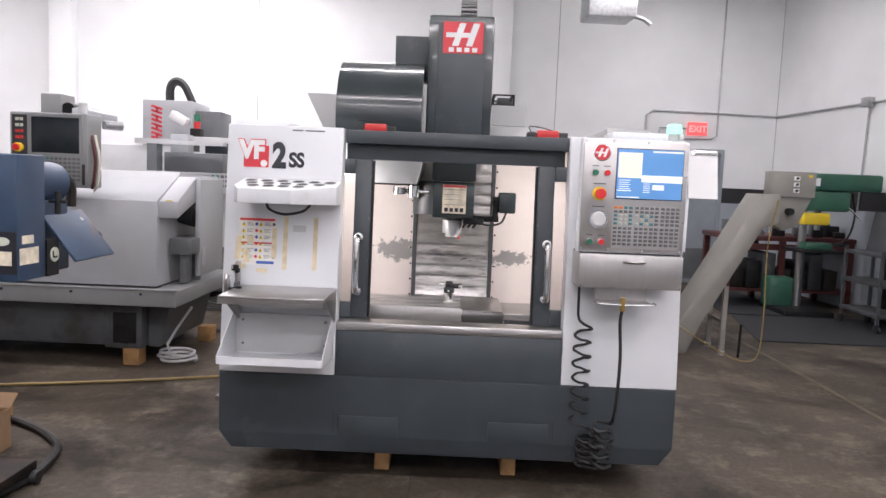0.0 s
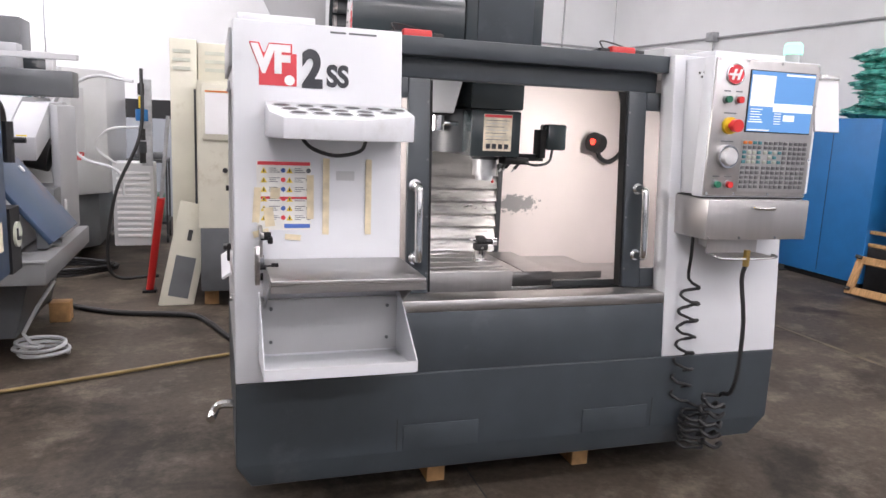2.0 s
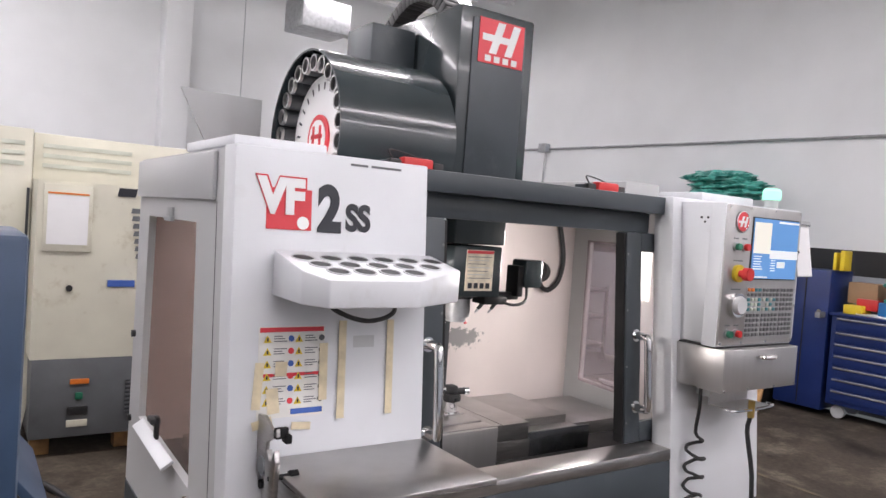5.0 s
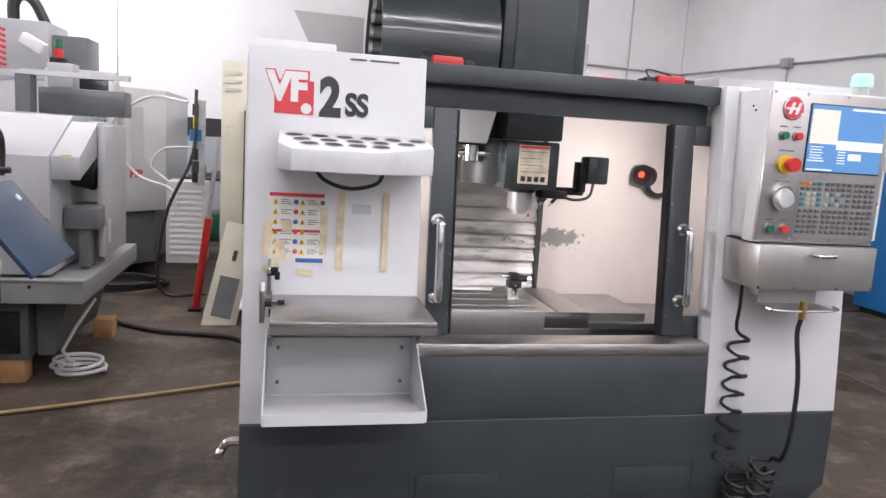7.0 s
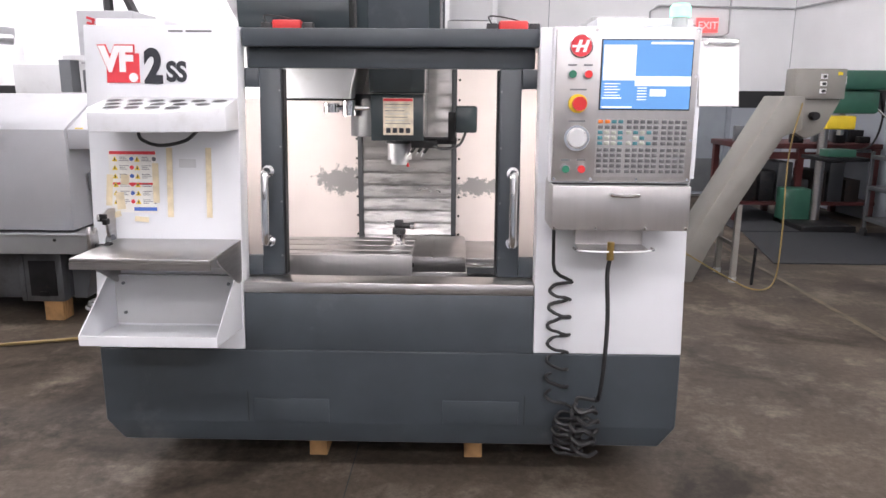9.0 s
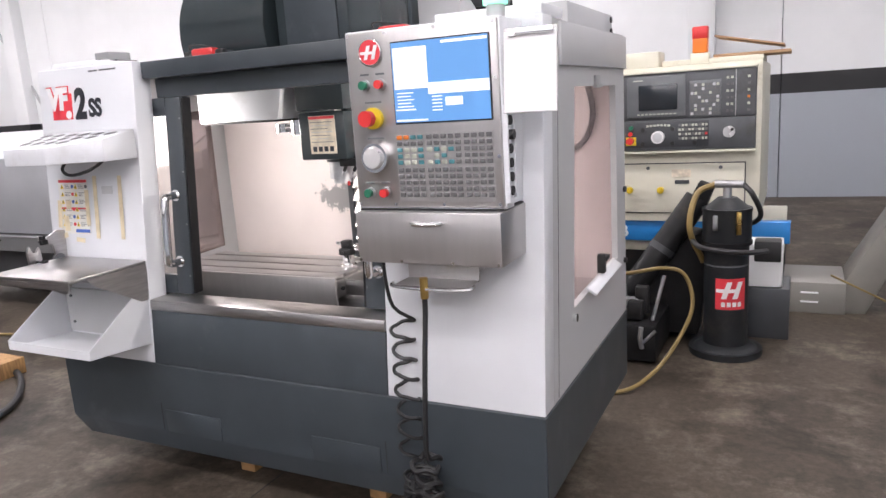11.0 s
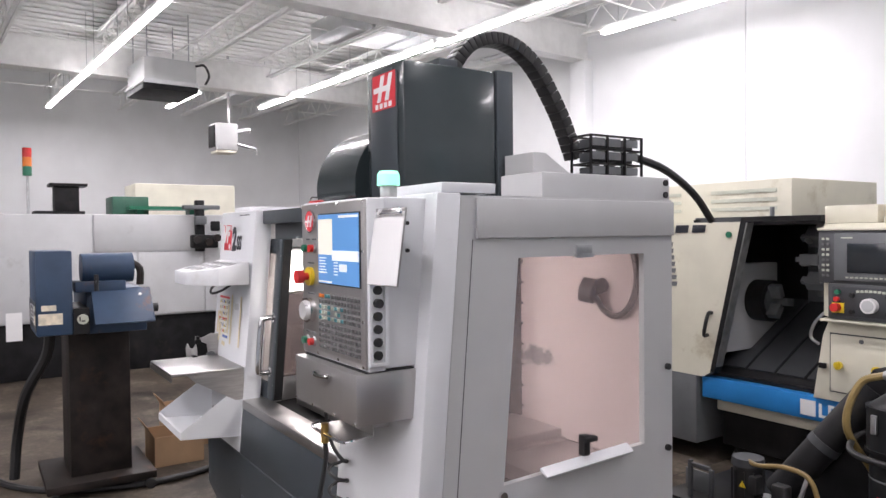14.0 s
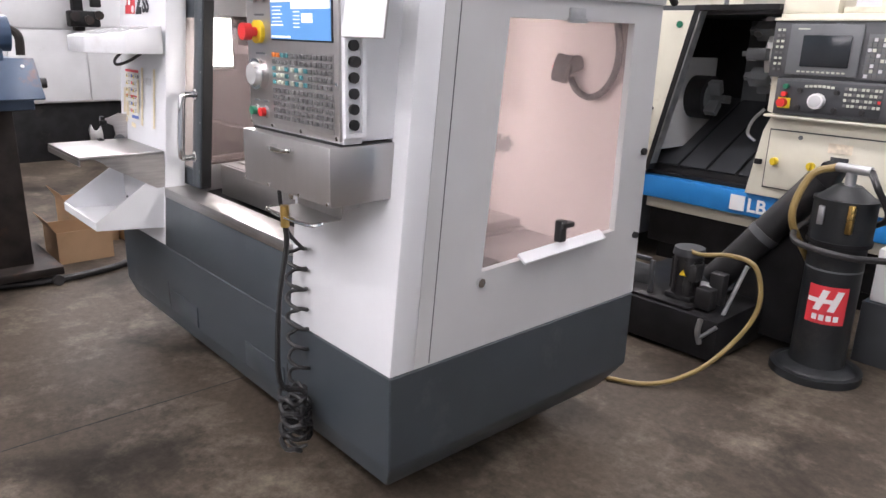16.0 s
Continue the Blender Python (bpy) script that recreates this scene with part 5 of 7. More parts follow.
part("cooler_motor", box(-3.05, -2.9, 2.0, 2.2, 1.8, 1.97, bev=0.008), CTRLGREY, la)
part("cooler_flange", cyl((-2.86, 2.02, 1.86), (-2.86, 2.2, 1.86), 0.05, 16), BLACKMAT, la)
part("cooler_box", prism("y", [(-2.82, 1.78), (-2.6, 1.78), (-2.6, 1.84), (-2.75, 1.88), (-2.82, 1.87)], 2.0, 2.25, bev=0.006), HOODGREY, la)
part("arm_knuckle", cyl((-2.46, 1.75, 1.74), (-2.38, 1.85, 1.74), 0.03, 12), GALV, la)
part("way_rail", box(-2.45, -1.95, 2.75, 2.95, 1.44, 1.6, bev=0.01), GREYM, la)
part("slide_plate", box(-2.4, -2.25, 2.76, 2.9, 1.6, 1.75, bev=0.008), HOODGREY, la)
part("rail", box(-2.5, -1.9, 2.6, 2.68, 1.66, 1.69), PALEGREY, la)
part("rail_post", box(-2.52, -2.44, 2.58, 2.7, 1.44, 1.66), GREYM, la)
part("label", box(-2.08, -2.03, 1.885, 1.8875, 1.20, 1.23), YELLOW, la)
for x0, y0 in ((-2.40, 1.9), (-2.15, 2.75)):
    solid("timber_block", box(x0, x0 + 0.12, y0, y0 + 0.12, 0, 0.129, bev=0.003), WOOD, "raw timber block under the lathe", "block", "timber blocks")

# ---- older machining centre behind it ----
vb = thing("machining_center", (-2.8, 5.5, 0), "pale grey older machining centre with tall column", "machine")
part("body", prism("z", [(-4.3, 4.95), (-2.35, 4.65), (-2.05, 4.95), (-2.05, 6.4), (-4.3, 6.4)], 0.62, 1.72, bev=0.01), PALEGREY, vb)
part("base", prism("z", [(-4.3, 4.95), (-2.4, 4.66), (-2.15, 5.0), (-2.15, 6.4), (-4.3, 6.4)], 0.12, 0.619, bev=0.01), GREYM, vb)
part("base_foot", prism("y", [(-2.9, 0.0), (-2.5, 0.0), (-2.3, 0.13), (-2.9, 0.13)], 5.2, 6.2), DARKGREY, vb)
c2 = part("column", box(-3.62, -3.05, 5.0, 5.6, 1.72, 2.25, bev=0.01), HOODGREY, vb, "grey column with a red slanted mark")
part("column_side", box(-3.049, -2.75, 5.1, 5.5, 1.72, 2.15, bev=0.01), GREYM, c2)
w = bmesh.new()
for i in range(4):
    bx(w, -3.52, -3.39, 4.994, 5.0, 1.80 + 0.10 * i, 1.825 + 0.10 * i, turn=Matrix.Translation((-3.45, 0, 1.81 + 0.1 * i)) @ Matrix.Rotation(0.3, 4, "Y") @ Matrix.Translation((3.45, 0, -1.81 - 0.1 * i)))
    bx(w, -3.52, -3.39, 4.994, 5.0, 1.85 + 0.10 * i, 1.875 + 0.10 * i, turn=Matrix.Translation((-3.45, 0, 1.86 + 0.1 * i)) @ Matrix.Rotation(0.3, 4, "Y") @ Matrix.Translation((3.45, 0, -1.86 - 0.1 * i)))
    bx(w, -3.465, -3.44, 4.994, 5.0, 1.81 + 0.10 * i, 1.87 + 0.10 * i)
part("mark", w, LOGORED, c2, "red letter shapes")
part("cable_loop", tube([(-3.42, 5.3, 2.2), (-3.42, 5.3, 2.42), (-3.35, 5.3, 2.5), (-3.25, 5.3, 2.45), (-3.15, 5.3, 2.25)], 0.05, 6), BLACK, vb)
part("arm", box(-3.6, -2.75, 4.75, 4.85, 1.74, 1.80), PALEGREY, vb)
c3 = part("control", box(-2.92, -2.38, 4.45, 4.62, 1.22, 1.82, bev=0.01), PALEGREY, vb, "pale grey control with dark screen")
part("screen", box(-2.70, -2.43, 4.444, 4.452, 1.53, 1.76, bev=0.003), DARKGLASS, c3)
part("knob", cyl((-2.82, 4.45, 1.6), (-2.82, 4.43, 1.6), 0.03, 14), RED, c3)
part("buttons", box(-2.88, -2.76, 4.446, 4.45, 1.66, 1.74), DARKGREY, c3)
for i in range(5):
    for j in range(4):
        part("key", box(-2.68 + 0.05 * i, -2.645 + 0.05 * i, 4.445, 4.45, 1.29 + 0.05 * j, 1.32 + 0.05 * j), TEAL if i < 3 else KEY, c3)
part("window", box(-2.33, -2.2, 4.70, 4.72, 1.0, 1.55), SIDEGREY, vb)
for i, (m, z) in enumerate(((RED, 1.92), (GREENB, 2.0))):
    part("tower_light", cyl((-2.88, 4.7, z), (-2.88, 4.7, z + 0.075), 0.035, 14), m, vb)
part("tower_stem", box(-2.94, -2.82, 4.64, 4.76, 1.78, 1.92, bev=0.01), BLACKMAT, vb)
part("cap", move(box(-0.1, 0.1, -0.06, 0.06, 0, 0.1, bev=0.02), Matrix.Translation((-3.1, 4.7, 1.98)) @ Matrix.Rotation(0.5, 4, "Y")), VINYL, vb)
part("lettering", move(letters("HP", 0.10, 0.004), Matrix.Translation((-2.31, 4.687, 0.93)) @ Matrix.Rotation(radians(45), 4, "Z")), LOGORED, vb, "red letters")
for i in range(3):
    part("stripe", move(box(0, 0.32 - 0.06 * i, -0.003, 0, 0, 0.06), Matrix.Translation((-2.44, 4.652, 1.0 - 0.11 * i)) @ Matrix.Rotation(radians(45), 4, "Z")), LOGORED, vb)
ct = thing("cart", (-1.9, 6.0, 0), "dark tool cart with bottles", "cart")
for z in (0.2, 0.85):
    part("shelf", box(-2.0, -1.6, 5.8, 6.3, z, z + 0.03), DARKGREY, ct)
for x in (-1.99, -1.62):
    for y in (5.81, 6.28):
        part("post", box(x, x + 0.02, y, y + 0.02, 0.08, 0.85), DARKGREY, ct)
        part("caster", cyl((x, y + 0.01, 0.05), (x + 0.02, y + 0.01, 0.05), 0.05, 12), BLACK, ct)
part("bin", box(-1.95, -1.65, 5.85, 6.25, 0.231, 0.5, bev=0.02), GREENB, ct)
part("clutter", bx(bx(box(-1.9, -1.8, 5.9, 6.0, 0.881, 1.0, bev=0.01), -1.75, -1.65, 6.0, 6.1, 0.881, 0.95, bev=0.01), -1.95, -1.7, 6.12, 6.2, 0.881, 0.92), GREYM, ct)
solid("wall_rail", box(-3.2, -0.8, WY1 - 0.06, WY1 - 0.001, 0.62, 0.68), GALV, "grey rail along the wall", "rail", kind="structure")

# ---- cream lathe behind the machining centre ----
ok = thing("turning_center", (0.3, 3.7, 0), "cream and blue slant-bed lathe with open door", "machine", "lathes")
part("base", box(-0.15, 1.65, 3.14, 4.6, 0.12, 0.359, bev=0.01), BLACKMAT, ok)
part("ledge", box(-0.15, 1.65, 3.08, 4.6, 0.36, 0.44, bev=0.01), CREAM, ok)
part("plinth", box(-0.1, 1.6, 3.2, 4.5, 0.0, 0.12), BLACKMAT, ok)
part("blue_band", box(-0.22, 1.68, 3.02, 3.1, 0.44, 0.58, bev=0.006), OKBLUE, ok, "bright blue front band")
w = letters("LB", 0.11, 0.003)
part("lettering", move(w, Matrix.Translation((0.57, 3.016, 0.47))), VINYL, ok, "white model letters")
part("mark_block", box(0.46, 0.55, 3.014, 3.02, 0.465, 0.555), VINYL, ok)
part("left_cover", box(-1.23, -0.32, 3.0, 4.4, 0.58, 1.60), CREAM, ok, "cream headstock cover")
part("cover_skin", prism("y", [(-0.3195, 0.58), (-0.2, 0.58), (-0.13, 0.62), (0.10, 1.60), (-0.3195, 1.60)], 3.0, 3.06), CREAM, ok)
part("end_base", box(-1.22, -0.25, 3.0, 4.3, 0.12, 0.579, bev=0.006), GREYM, ok, "grey switch cabinet base")
for m, x0, x1, z0, z1 in ((GREENB, -0.99, -0.95, 0.34, 0.38), (ORANGE, -1.02, -0.92, 0.43, 0.46), (BLACK, -1.03, -0.92, 0.25, 0.30), (CREAM, -1.03, -0.92, 0.08 + 0.1, 0.22)):
    part("switch", box(x0, x1, 2.99, 3.002, z0, z1, bev=0.003), m, ok)
vg = part("vent", box(-0.72, -0.52, 2.994, 3.001, 0.24, 0.44), DARKGREY, ok)
for i in range(8):
    part("slat", box(-0.72, -0.52, 2.988, 2.994, 0.245 + 0.025 * i, 0.255 + 0.025 * i), GREYM, vg)
dp = part("paper_holder", box(-1.2, -0.95, 2.985, 2.999, 1.2, 1.58, bev=0.004), CREAM, ok)
part("sheet", box(-1.18, -0.97, 2.982, 2.9848, 1.24, 1.52), VINYL, dp, "white setup sheet")
part("heading", box(-1.18, -0.97, 2.9805, 2.9818, 1.525, 1.535), ORANGE, dp)
for i in range(5):
    part("letter_bar", prism("y", [(-0.82 + 0.135 * i, 1.535), (-0.72 + 0.135 * i, 1.535), (-0.71 + 0.135 * i, 1.585), (-0.81 + 0.135 * i, 1.585)], 2.994, 2.9995), INK, ok)
for i in range(7):
    for j in range(5):
        x = -0.74 + 0.062 * j + 0.006 * i
        part("louver", prism("y", [(x, 1.44 - 0.045 * i), (x + 0.05, 1.44 - 0.045 * i), (x + 0.056, 1.47 - 0.045 * i), (x + 0.006, 1.47 - 0.045 * i)], 2.995, 2.9995), GREYM, ok)
part("badge", bx(box(-0.85, -0.7, 2.994, 3.0, 1.0, 1.04), -0.85, -0.8, 2.99, 2.995, 1.002, 1.038), BLUEINK, ok)
part("lock", cyl((-1.05, 3.0, 0.99), (-1.05, 2.985, 0.99), 0.018, 12), BLACK, ok)
part("green_dot", cyl((0.0, 3.0, 1.52), (0.0, 2.99, 1.52), 0.02, 12), GREENB, ok)
part("door_handle", tube([(-0.16, 3.0, 0.86), (-0.16, 2.96, 0.87), (-0.13, 2.96, 1.0), (-0.13, 3.0, 1.01)], 0.012), BLACK, ok)
# opening with dark chamber, chuck and turret
chm = part("chamber", box(-0.3, 0.9, 4.0, 4.06, 0.58, 1.62), BLACKMAT, ok, "dark oily work chamber")
part("chamber_end", box(-0.315, -0.26, 3.061, 4.0, 0.58, 1.62), BLACKMAT, chm)
part("chamber_floor", box(-0.26, 0.9, 3.1, 4.0, 0.56, 0.6), BLACKMAT, chm)
part("slope", prism("x", [(3.15, 0.601), (4.0, 0.601), (4.0, 1.05)], -0.25, 0.75), BLACKMAT, chm)
for i in range(4):
    part("slope_plate", prism("x", [(3.2, 0.632), (3.96, 1.033), (3.955, 1.045), (3.195, 0.644)], -0.2 + 0.2 * i, -0.02 + 0.2 * i), DARKGREY, chm)
part("inner_guard", box(-0.02, 0.16, 3.94, 3.99, 0.95, 1.57, bev=0.005), GREYM, chm)
part("inner_guard", box(0.2, 0.45, 3.96, 3.995, 1.0, 1.57, bev=0.005), DARKGREY, chm)
part("oil_pipe", tube([(0.5, 3.2, 1.05), (0.44, 3.2, 0.98), (0.42, 3.2, 0.9), (0.47, 3.2, 0.86)], 0.01), GALV, chm)
part("door_frame", prism("y", [(-0.13, 0.62), (-0.10, 0.62), (0.13, 1.60), (0.60, 1.60), (0.60, 1.63), (0.10, 1.63)], 2.98, 3.05), BLACKMAT, ok)
part("frame_edge", prism("y", [(-0.098, 0.66), (-0.086, 0.66), (0.138, 1.595), (0.126, 1.595)], 2.985, 3.055), GALV, ok)
part("chamber_roof", box(-0.3, 0.62, 3.061, 4.0, 1.58, 1.632), DARKGREY, ok)
ckp = part("chuck", cyl((-0.26, 3.45, 1.07), (0.02, 3.45, 1.07), 0.14, 28), BLACKMAT, ok, "dark three-jaw chuck")
part("chuck_face", cyl((0.0205, 3.45, 1.07), (0.03, 3.45, 1.07), 0.1, 28), GREYM, ckp)
part("guard_plate", prism("x", [(3.12, 0.74), (3.7, 0.74), (3.7, 1.32), (3.3, 1.32), (3.12, 1.14)], -0.2, -0.1, bev=0.008), SIDEGREY, ckp, "pale grey chuck guard")
for i in range(3):
    a = 2.1 * i + 0.4
    part("jaw", move(box(0.02, 0.1, -0.025, 0.025, 0.03, 0.12, bev=0.005), Matrix.Translation((0, 3.45, 1.07)) @ Matrix.Rotation(a, 4, "X")), GREYM, ckp)
tu = part("turret", cyl((0.4, 3.5, 1.36), (0.56, 3.5, 1.36), 0.19, 24), SATIN, ok, "bright steel tool turret")
part("turret_back", cyl((0.561, 3.5, 1.36), (0.7, 3.5, 1.36), 0.12, 20), BLACKMAT, tu)
for i in range(8):
    a = 0.785 * i
    M = Matrix.Translation((0, 3.5, 1.36)) @ Matrix.Rotation(a, 4, "X")
    hld = part("tool_holder", move(bx(box(0.31, 0.43, -0.035, 0.035, 0.14, 0.24, bev=0.006), 0.27, 0.311, -0.015, 0.015, 0.17, 0.21), M), GREYM, tu)
    part("tool_cap", move(cyl((0.33, -0.04, 0.2), (0.33, -0.036, 0.2), 0.025, 12), M), RED if i in (3, 4) else STEEL, hld)
rp = part("right_cover", prism("y", [(0.545, 0.58), (0.6, 0.95), (0.64, 1.05), (0.605, 1.06), (0.605, 1.58), (1.5, 1.58), (1.5, 0.58)], 3.0, 4.4, bev=0.006), CREAM, ok, "cream right-hand cover")
hh = part("hatch", box(0.65, 1.41, 2.988, 3.0, 0.64, 0.96, bev=0.004), CREAM, rp)
part("hatch_gap", ring("y", [(0.643, 0.633), (1.417, 0.633), (1.417, 0.967), (0.643, 0.967)], [(0.651, 0.641), (1.409, 0.641), (1.409, 0.959), (0.651, 0.959)], 2.997, 2.9995), DARKGREY, rp)
part("latch", box(0.585, 0.625, 2.98, 3.0, 0.76, 0.79, bev=0.004), BLACKMAT, rp)
for x in (0.70, 0.9):
    kn = part("turn_knob", cyl((x, 2.988, 0.79), (x, 2.965, 0.79), 0.022, 12), YELLOW, hh)
    part("knob_grip", box(x - 0.006, x + 0.006, 2.95, 2.9649, 0.77, 0.81, bev=0.003), YELLOW, kn)
part("plate", box(0.97, 1.09, 2.984, 2.988, 0.875, 0.925), PAPERY, hh)
part("grip_slot", box(0.99, 1.08, 2.985, 2.988, 0.83, 0.855), DARKGREY, hh)
for x in (0.82, 1.27):
    part("lock", cyl((x, 2.988, 0.935), (x, 2.982, 0.935), 0.012, 10), GREYM, hh)
part("shade_lip", box(0.62, 1.47, 2.93, 3.0, 1.035, 1.05, bev=0.004), CREAM, rp)
pn = part("control", box(0.608, 1.47, 2.94, 3.0, 1.25, 1.54, bev=0.006), BEDGREY, ok, "grey control with screen and keys")
part("top_lip", box(0.605, 1.475, 2.93, 3.0, 1.541, 1.556, bev=0.003), CREAM, pn)
bz = part("bezel", box(0.70, 1.06, 2.928, 2.9395, 1.268, 1.525, bev=0.004), GREYM, pn)
part("screen", box(0.773, 1.013, 2.922, 2.929, 1.312, 1.47, bev=0.004), DARKGLASS, bz)
part("brand_bar", box(0.74, 0.8, 2.926, 2.928, 1.497, 1.504), KEYL, bz)
for i in range(10):
    part("soft_key", box(0.765 + 0.025 * i, 0.78 + 0.025 * i, 2.924, 2.928, 1.282, 1.29), KEYL, bz)
kf = part("key_field", box(1.085, 1.27, 2.93, 2.9395, 1.26, 1.48, bev=0.003), GREYM, pn)
for i in range(8):
    for j in range(8):
        part("key", box(1.093 + 0.0215 * i, 1.109 + 0.0215 * i, 2.925, 2.93, 1.27 + 0.025 * j, 1.287 + 0.025 * j), KEYL if (i * j) % 4 == 1 else PALEGREY if (i + 2 * j) % 5 == 0 else KEY, kf)
for i in range(8):
    for x in (0.63, 0.655):
        part("lamp_key", box(x, x + 0.014, 2.935, 2.94, 1.285 + 0.029 * i, 1.298 + 0.029 * i), KEYL if i % 3 else KEY, pn)
for i in range(6):
    for x in (1.3, 1.325, 1.42):
        part("lamp_key", box(x, x + 0.015, 2.934, 2.94, 1.28 + 0.04 * i, 1.295 + 0.04 * i), ORANGE if x > 1.4 and i == 2 else KEYL if i % 2 else KEY, pn)
part("strip_seam", box(1.352, 1.357, 2.937, 2.94, 1.255, 1.535), GALV, pn)
p2 = part("lower_control", box(0.665, 1.47, 2.935, 3.0, 1.055, 1.249, bev=0.006), BEDGREY, ok)
part("plate", box(0.69, 1.2, 2.931, 2.935, 1.075, 1.235, bev=0.002), DARKGREY, p2)
dlp = part("dial", cyl((0.895, 2.931, 1.14), (0.895, 2.895, 1.14), 0.04, 28), VINYL, p2, "white feed dial")
part("dial_face", cyl((0.895, 2.8949, 1.14), (0.895, 2.89, 1.14), 0.03, 28), PALEGREY, dlp)
part("stop_collar", box(0.69, 0.755, 2.926, 2.9309, 1.09, 1.145), YELLOW, p2)
part("stop_button", cyl((0.72, 2.926, 1.12), (0.72, 2.89, 1.12), 0.023, 16), RED, p2)
part("red_button", cyl((0.72, 2.931, 1.165), (0.72, 2.91, 1.165), 0.014, 12), RED, p2)
part("green_button", cyl((0.725, 2.931, 1.205), (0.725, 2.91, 1.205), 0.014, 12), GREENB, p2)
for x, z in ((0.8, 1.1), (0.985, 1.1), (0.985, 1.19), (0.8, 1.19), (1.12, 1.1)):
    part("knob", cyl((x, 2.931, z), (x, 2.915, z), 0.013, 12), BLACK, p2)
for i in range(7):
    part("scale_key", box(0.82 + 0.022 * i, 0.836 + 0.022 * i, 2.927, 2.931, 1.205 + 0.004 * math.sin(i * 0.5), 1.218 + 0.004 * math.sin(i * 0.5)), KEYL, p2)
for i in range(9):
    for j in range(4):
        part("key", box(1.02 + 0.02 * i, 1.034 + 0.02 * i, 2.926, 2.931, 1.12 + 0.028 * j, 1.134 + 0.028 * j), RED if (i, j) == (8, 1) else KEYL if (i * 2 + j) % 3 else KEY, p2)
hw = part("hand_wheel", cyl((1.32, 2.935, 1.16), (1.32, 2.91, 1.16), 0.035, 24), SATIN, p2, "bright hand wheel")
part("grip", cyl((1.34, 2.9095, 1.175), (1.34, 2.88, 1.175), 0.009, 10), BLACK, hw)
wlp = part("warning_lamp", box(1.085, 1.175, 3.05, 3.13, 1.65, 1.81, bev=0.008), ORANGE, ok, "red and orange warning lamp")
part("upper_lens", box(1.083, 1.177, 3.048, 3.132, 1.735, 1.812, bev=0.008), RED, wlp)
part("socket", box(1.075, 1.185, 3.04, 3.14, 1.581, 1.649, bev=0.006), CREAM, wlp)
tpv = part("top_cabinet", box(-1.23, 0.18, 3.4, 4.5, 1.601, 1.885, bev=0.006), CREAM, ok, "cream louvred top cabinet")
for x0 in (-1.18, -0.42):
    for j in range(3):
        part("slot", box(x0, x0 + 0.5, 3.394, 3.401, 1.68 + 0.06 * j, 1.705 + 0.06 * j), KEYL, tpv)
part("top_box", box(0.6, 0.885, 3.02, 3.25, 1.581, 1.68, bev=0.006), CREAM, ok)
part("top_plate", box(0.9, 1.5, 3.05, 3.6, 1.581, 1.615, bev=0.004), CREAM, ok)
part("top_spike", cyl((0.2, 3.15, 1.633), (0.2, 3.15, 1.69), 0.014, 10), GREYM, ok)
cfl = thing("carton", (1.5, 3.4, 1.616), "flattened brown cardboard on top of the lathe", "carton", "cartons")
part("sheet", move(box(0, 0.45, 0, 0.4, 0, 0.02, bev=0.004), Matrix.Translation((1.2, 3.15, 1.617))), CARD, cfl)
part("flap", move(box(0, 0.42, 0, 0.35, 0, 0.012, bev=0.003), Matrix.Translation((1.2, 3.2, 1.75)) @ Matrix.Rotation(radians(12), 4, "Y")), CARD, cfl)
# tall cream cabinet with louvred cooler at its end
tc_ = thing("switch_cabinet", (-1.33, 3.9, 0), "tall cream switch cabinet beside the lathe", "cabinet")
part("case", box(-1.42, -1.235, 3.35, 4.9, 0.25, 1.9, bev=0.006), CREAM, tc_)
part("door_gap", box(-1.26, -1.245, 3.344, 3.35, 0.55, 1.55), DARKGREY, tc_)
for j in range(3):
    part("slot", box(-1.40, -1.28, 3.344, 3.351, 1.68 + 0.06 * j, 1.705 + 0.06 * j), KEYL, tc_)
COOL_BEFORE = set(scene.objects)
cool = thing("panel_cooler", (-1.9, 4.4, 0), "white louvred cooler with air fittings above", "cooler")
part("case", box(-2.06, -1.74, 4.2, 4.5, 0.25, 0.95, bev=0.01), PALEGREY, cool)
for i in range(12):
    part("louver", box(-2.03, -1.77, 4.19, 4.2, 0.33 + 0.048 * i, 0.35 + 0.048 * i), VINYL, cool)
af = thing("air_regulator", (-1.78, 4.0, 1.3), "blue and black air regulators with clear hoses", "regulator")
for i, (z, m, r) in enumerate(((1.55, BLACK, 0.03), (1.45, YELLOW, 0.025), (1.35, CABBLUE, 0.05), (1.2, BLACK, 0.03), (1.1, DARKGREY, 0.035), (1.02, BLACK, 0.03))):
    part("cell", cyl((-1.79, 3.9, z - 0.05), (-1.79, 3.9, z + 0.04), r, 12), m, af)
part("bracket", box(-1.80, -1.72, 3.88, 3.92, 0.95, 1.62), GALV, af)
part("hose", tube([(-1.85, 3.9, 1.6), (-2.2, 4.1, 1.62), (-2.5, 4.2, 1.35), (-2.3, 4.2, 1.0), (-2.0, 4.0, 0.9), (-1.95, 4.0, 0.7)], 0.012), PALEGREY, af)
part("hose", tube([(-1.82, 3.9, 1.25), (-2.05, 4.0, 1.22), (-2.15, 4.05, 1.08), (-2.0, 4.0, 0.95)], 0.01), PALEGREY, af)
part("hose", tube([(-1.79, 3.9, 1.7), (-1.8, 3.8, 1.2), (-2.0, 3.8, 0.7), (-2.05, 3.85, 0.1), (-1.7, 3.9, 0.05)], 0.014), BLACK, af)
for o in [o for o in scene.objects if o not in COOL_BEFORE and o.parent is None]:
    o.location.x += 0.13
jk = thing("pry_bar", (-1.6, 3.6, 0), "red and grey lifting bar leaning by the cabinet", "bar")
part("tube", cyl((-1.61, 3.55, 0.01), (-1.50, 3.37, 0.75), 0.028, 12), RED, jk)
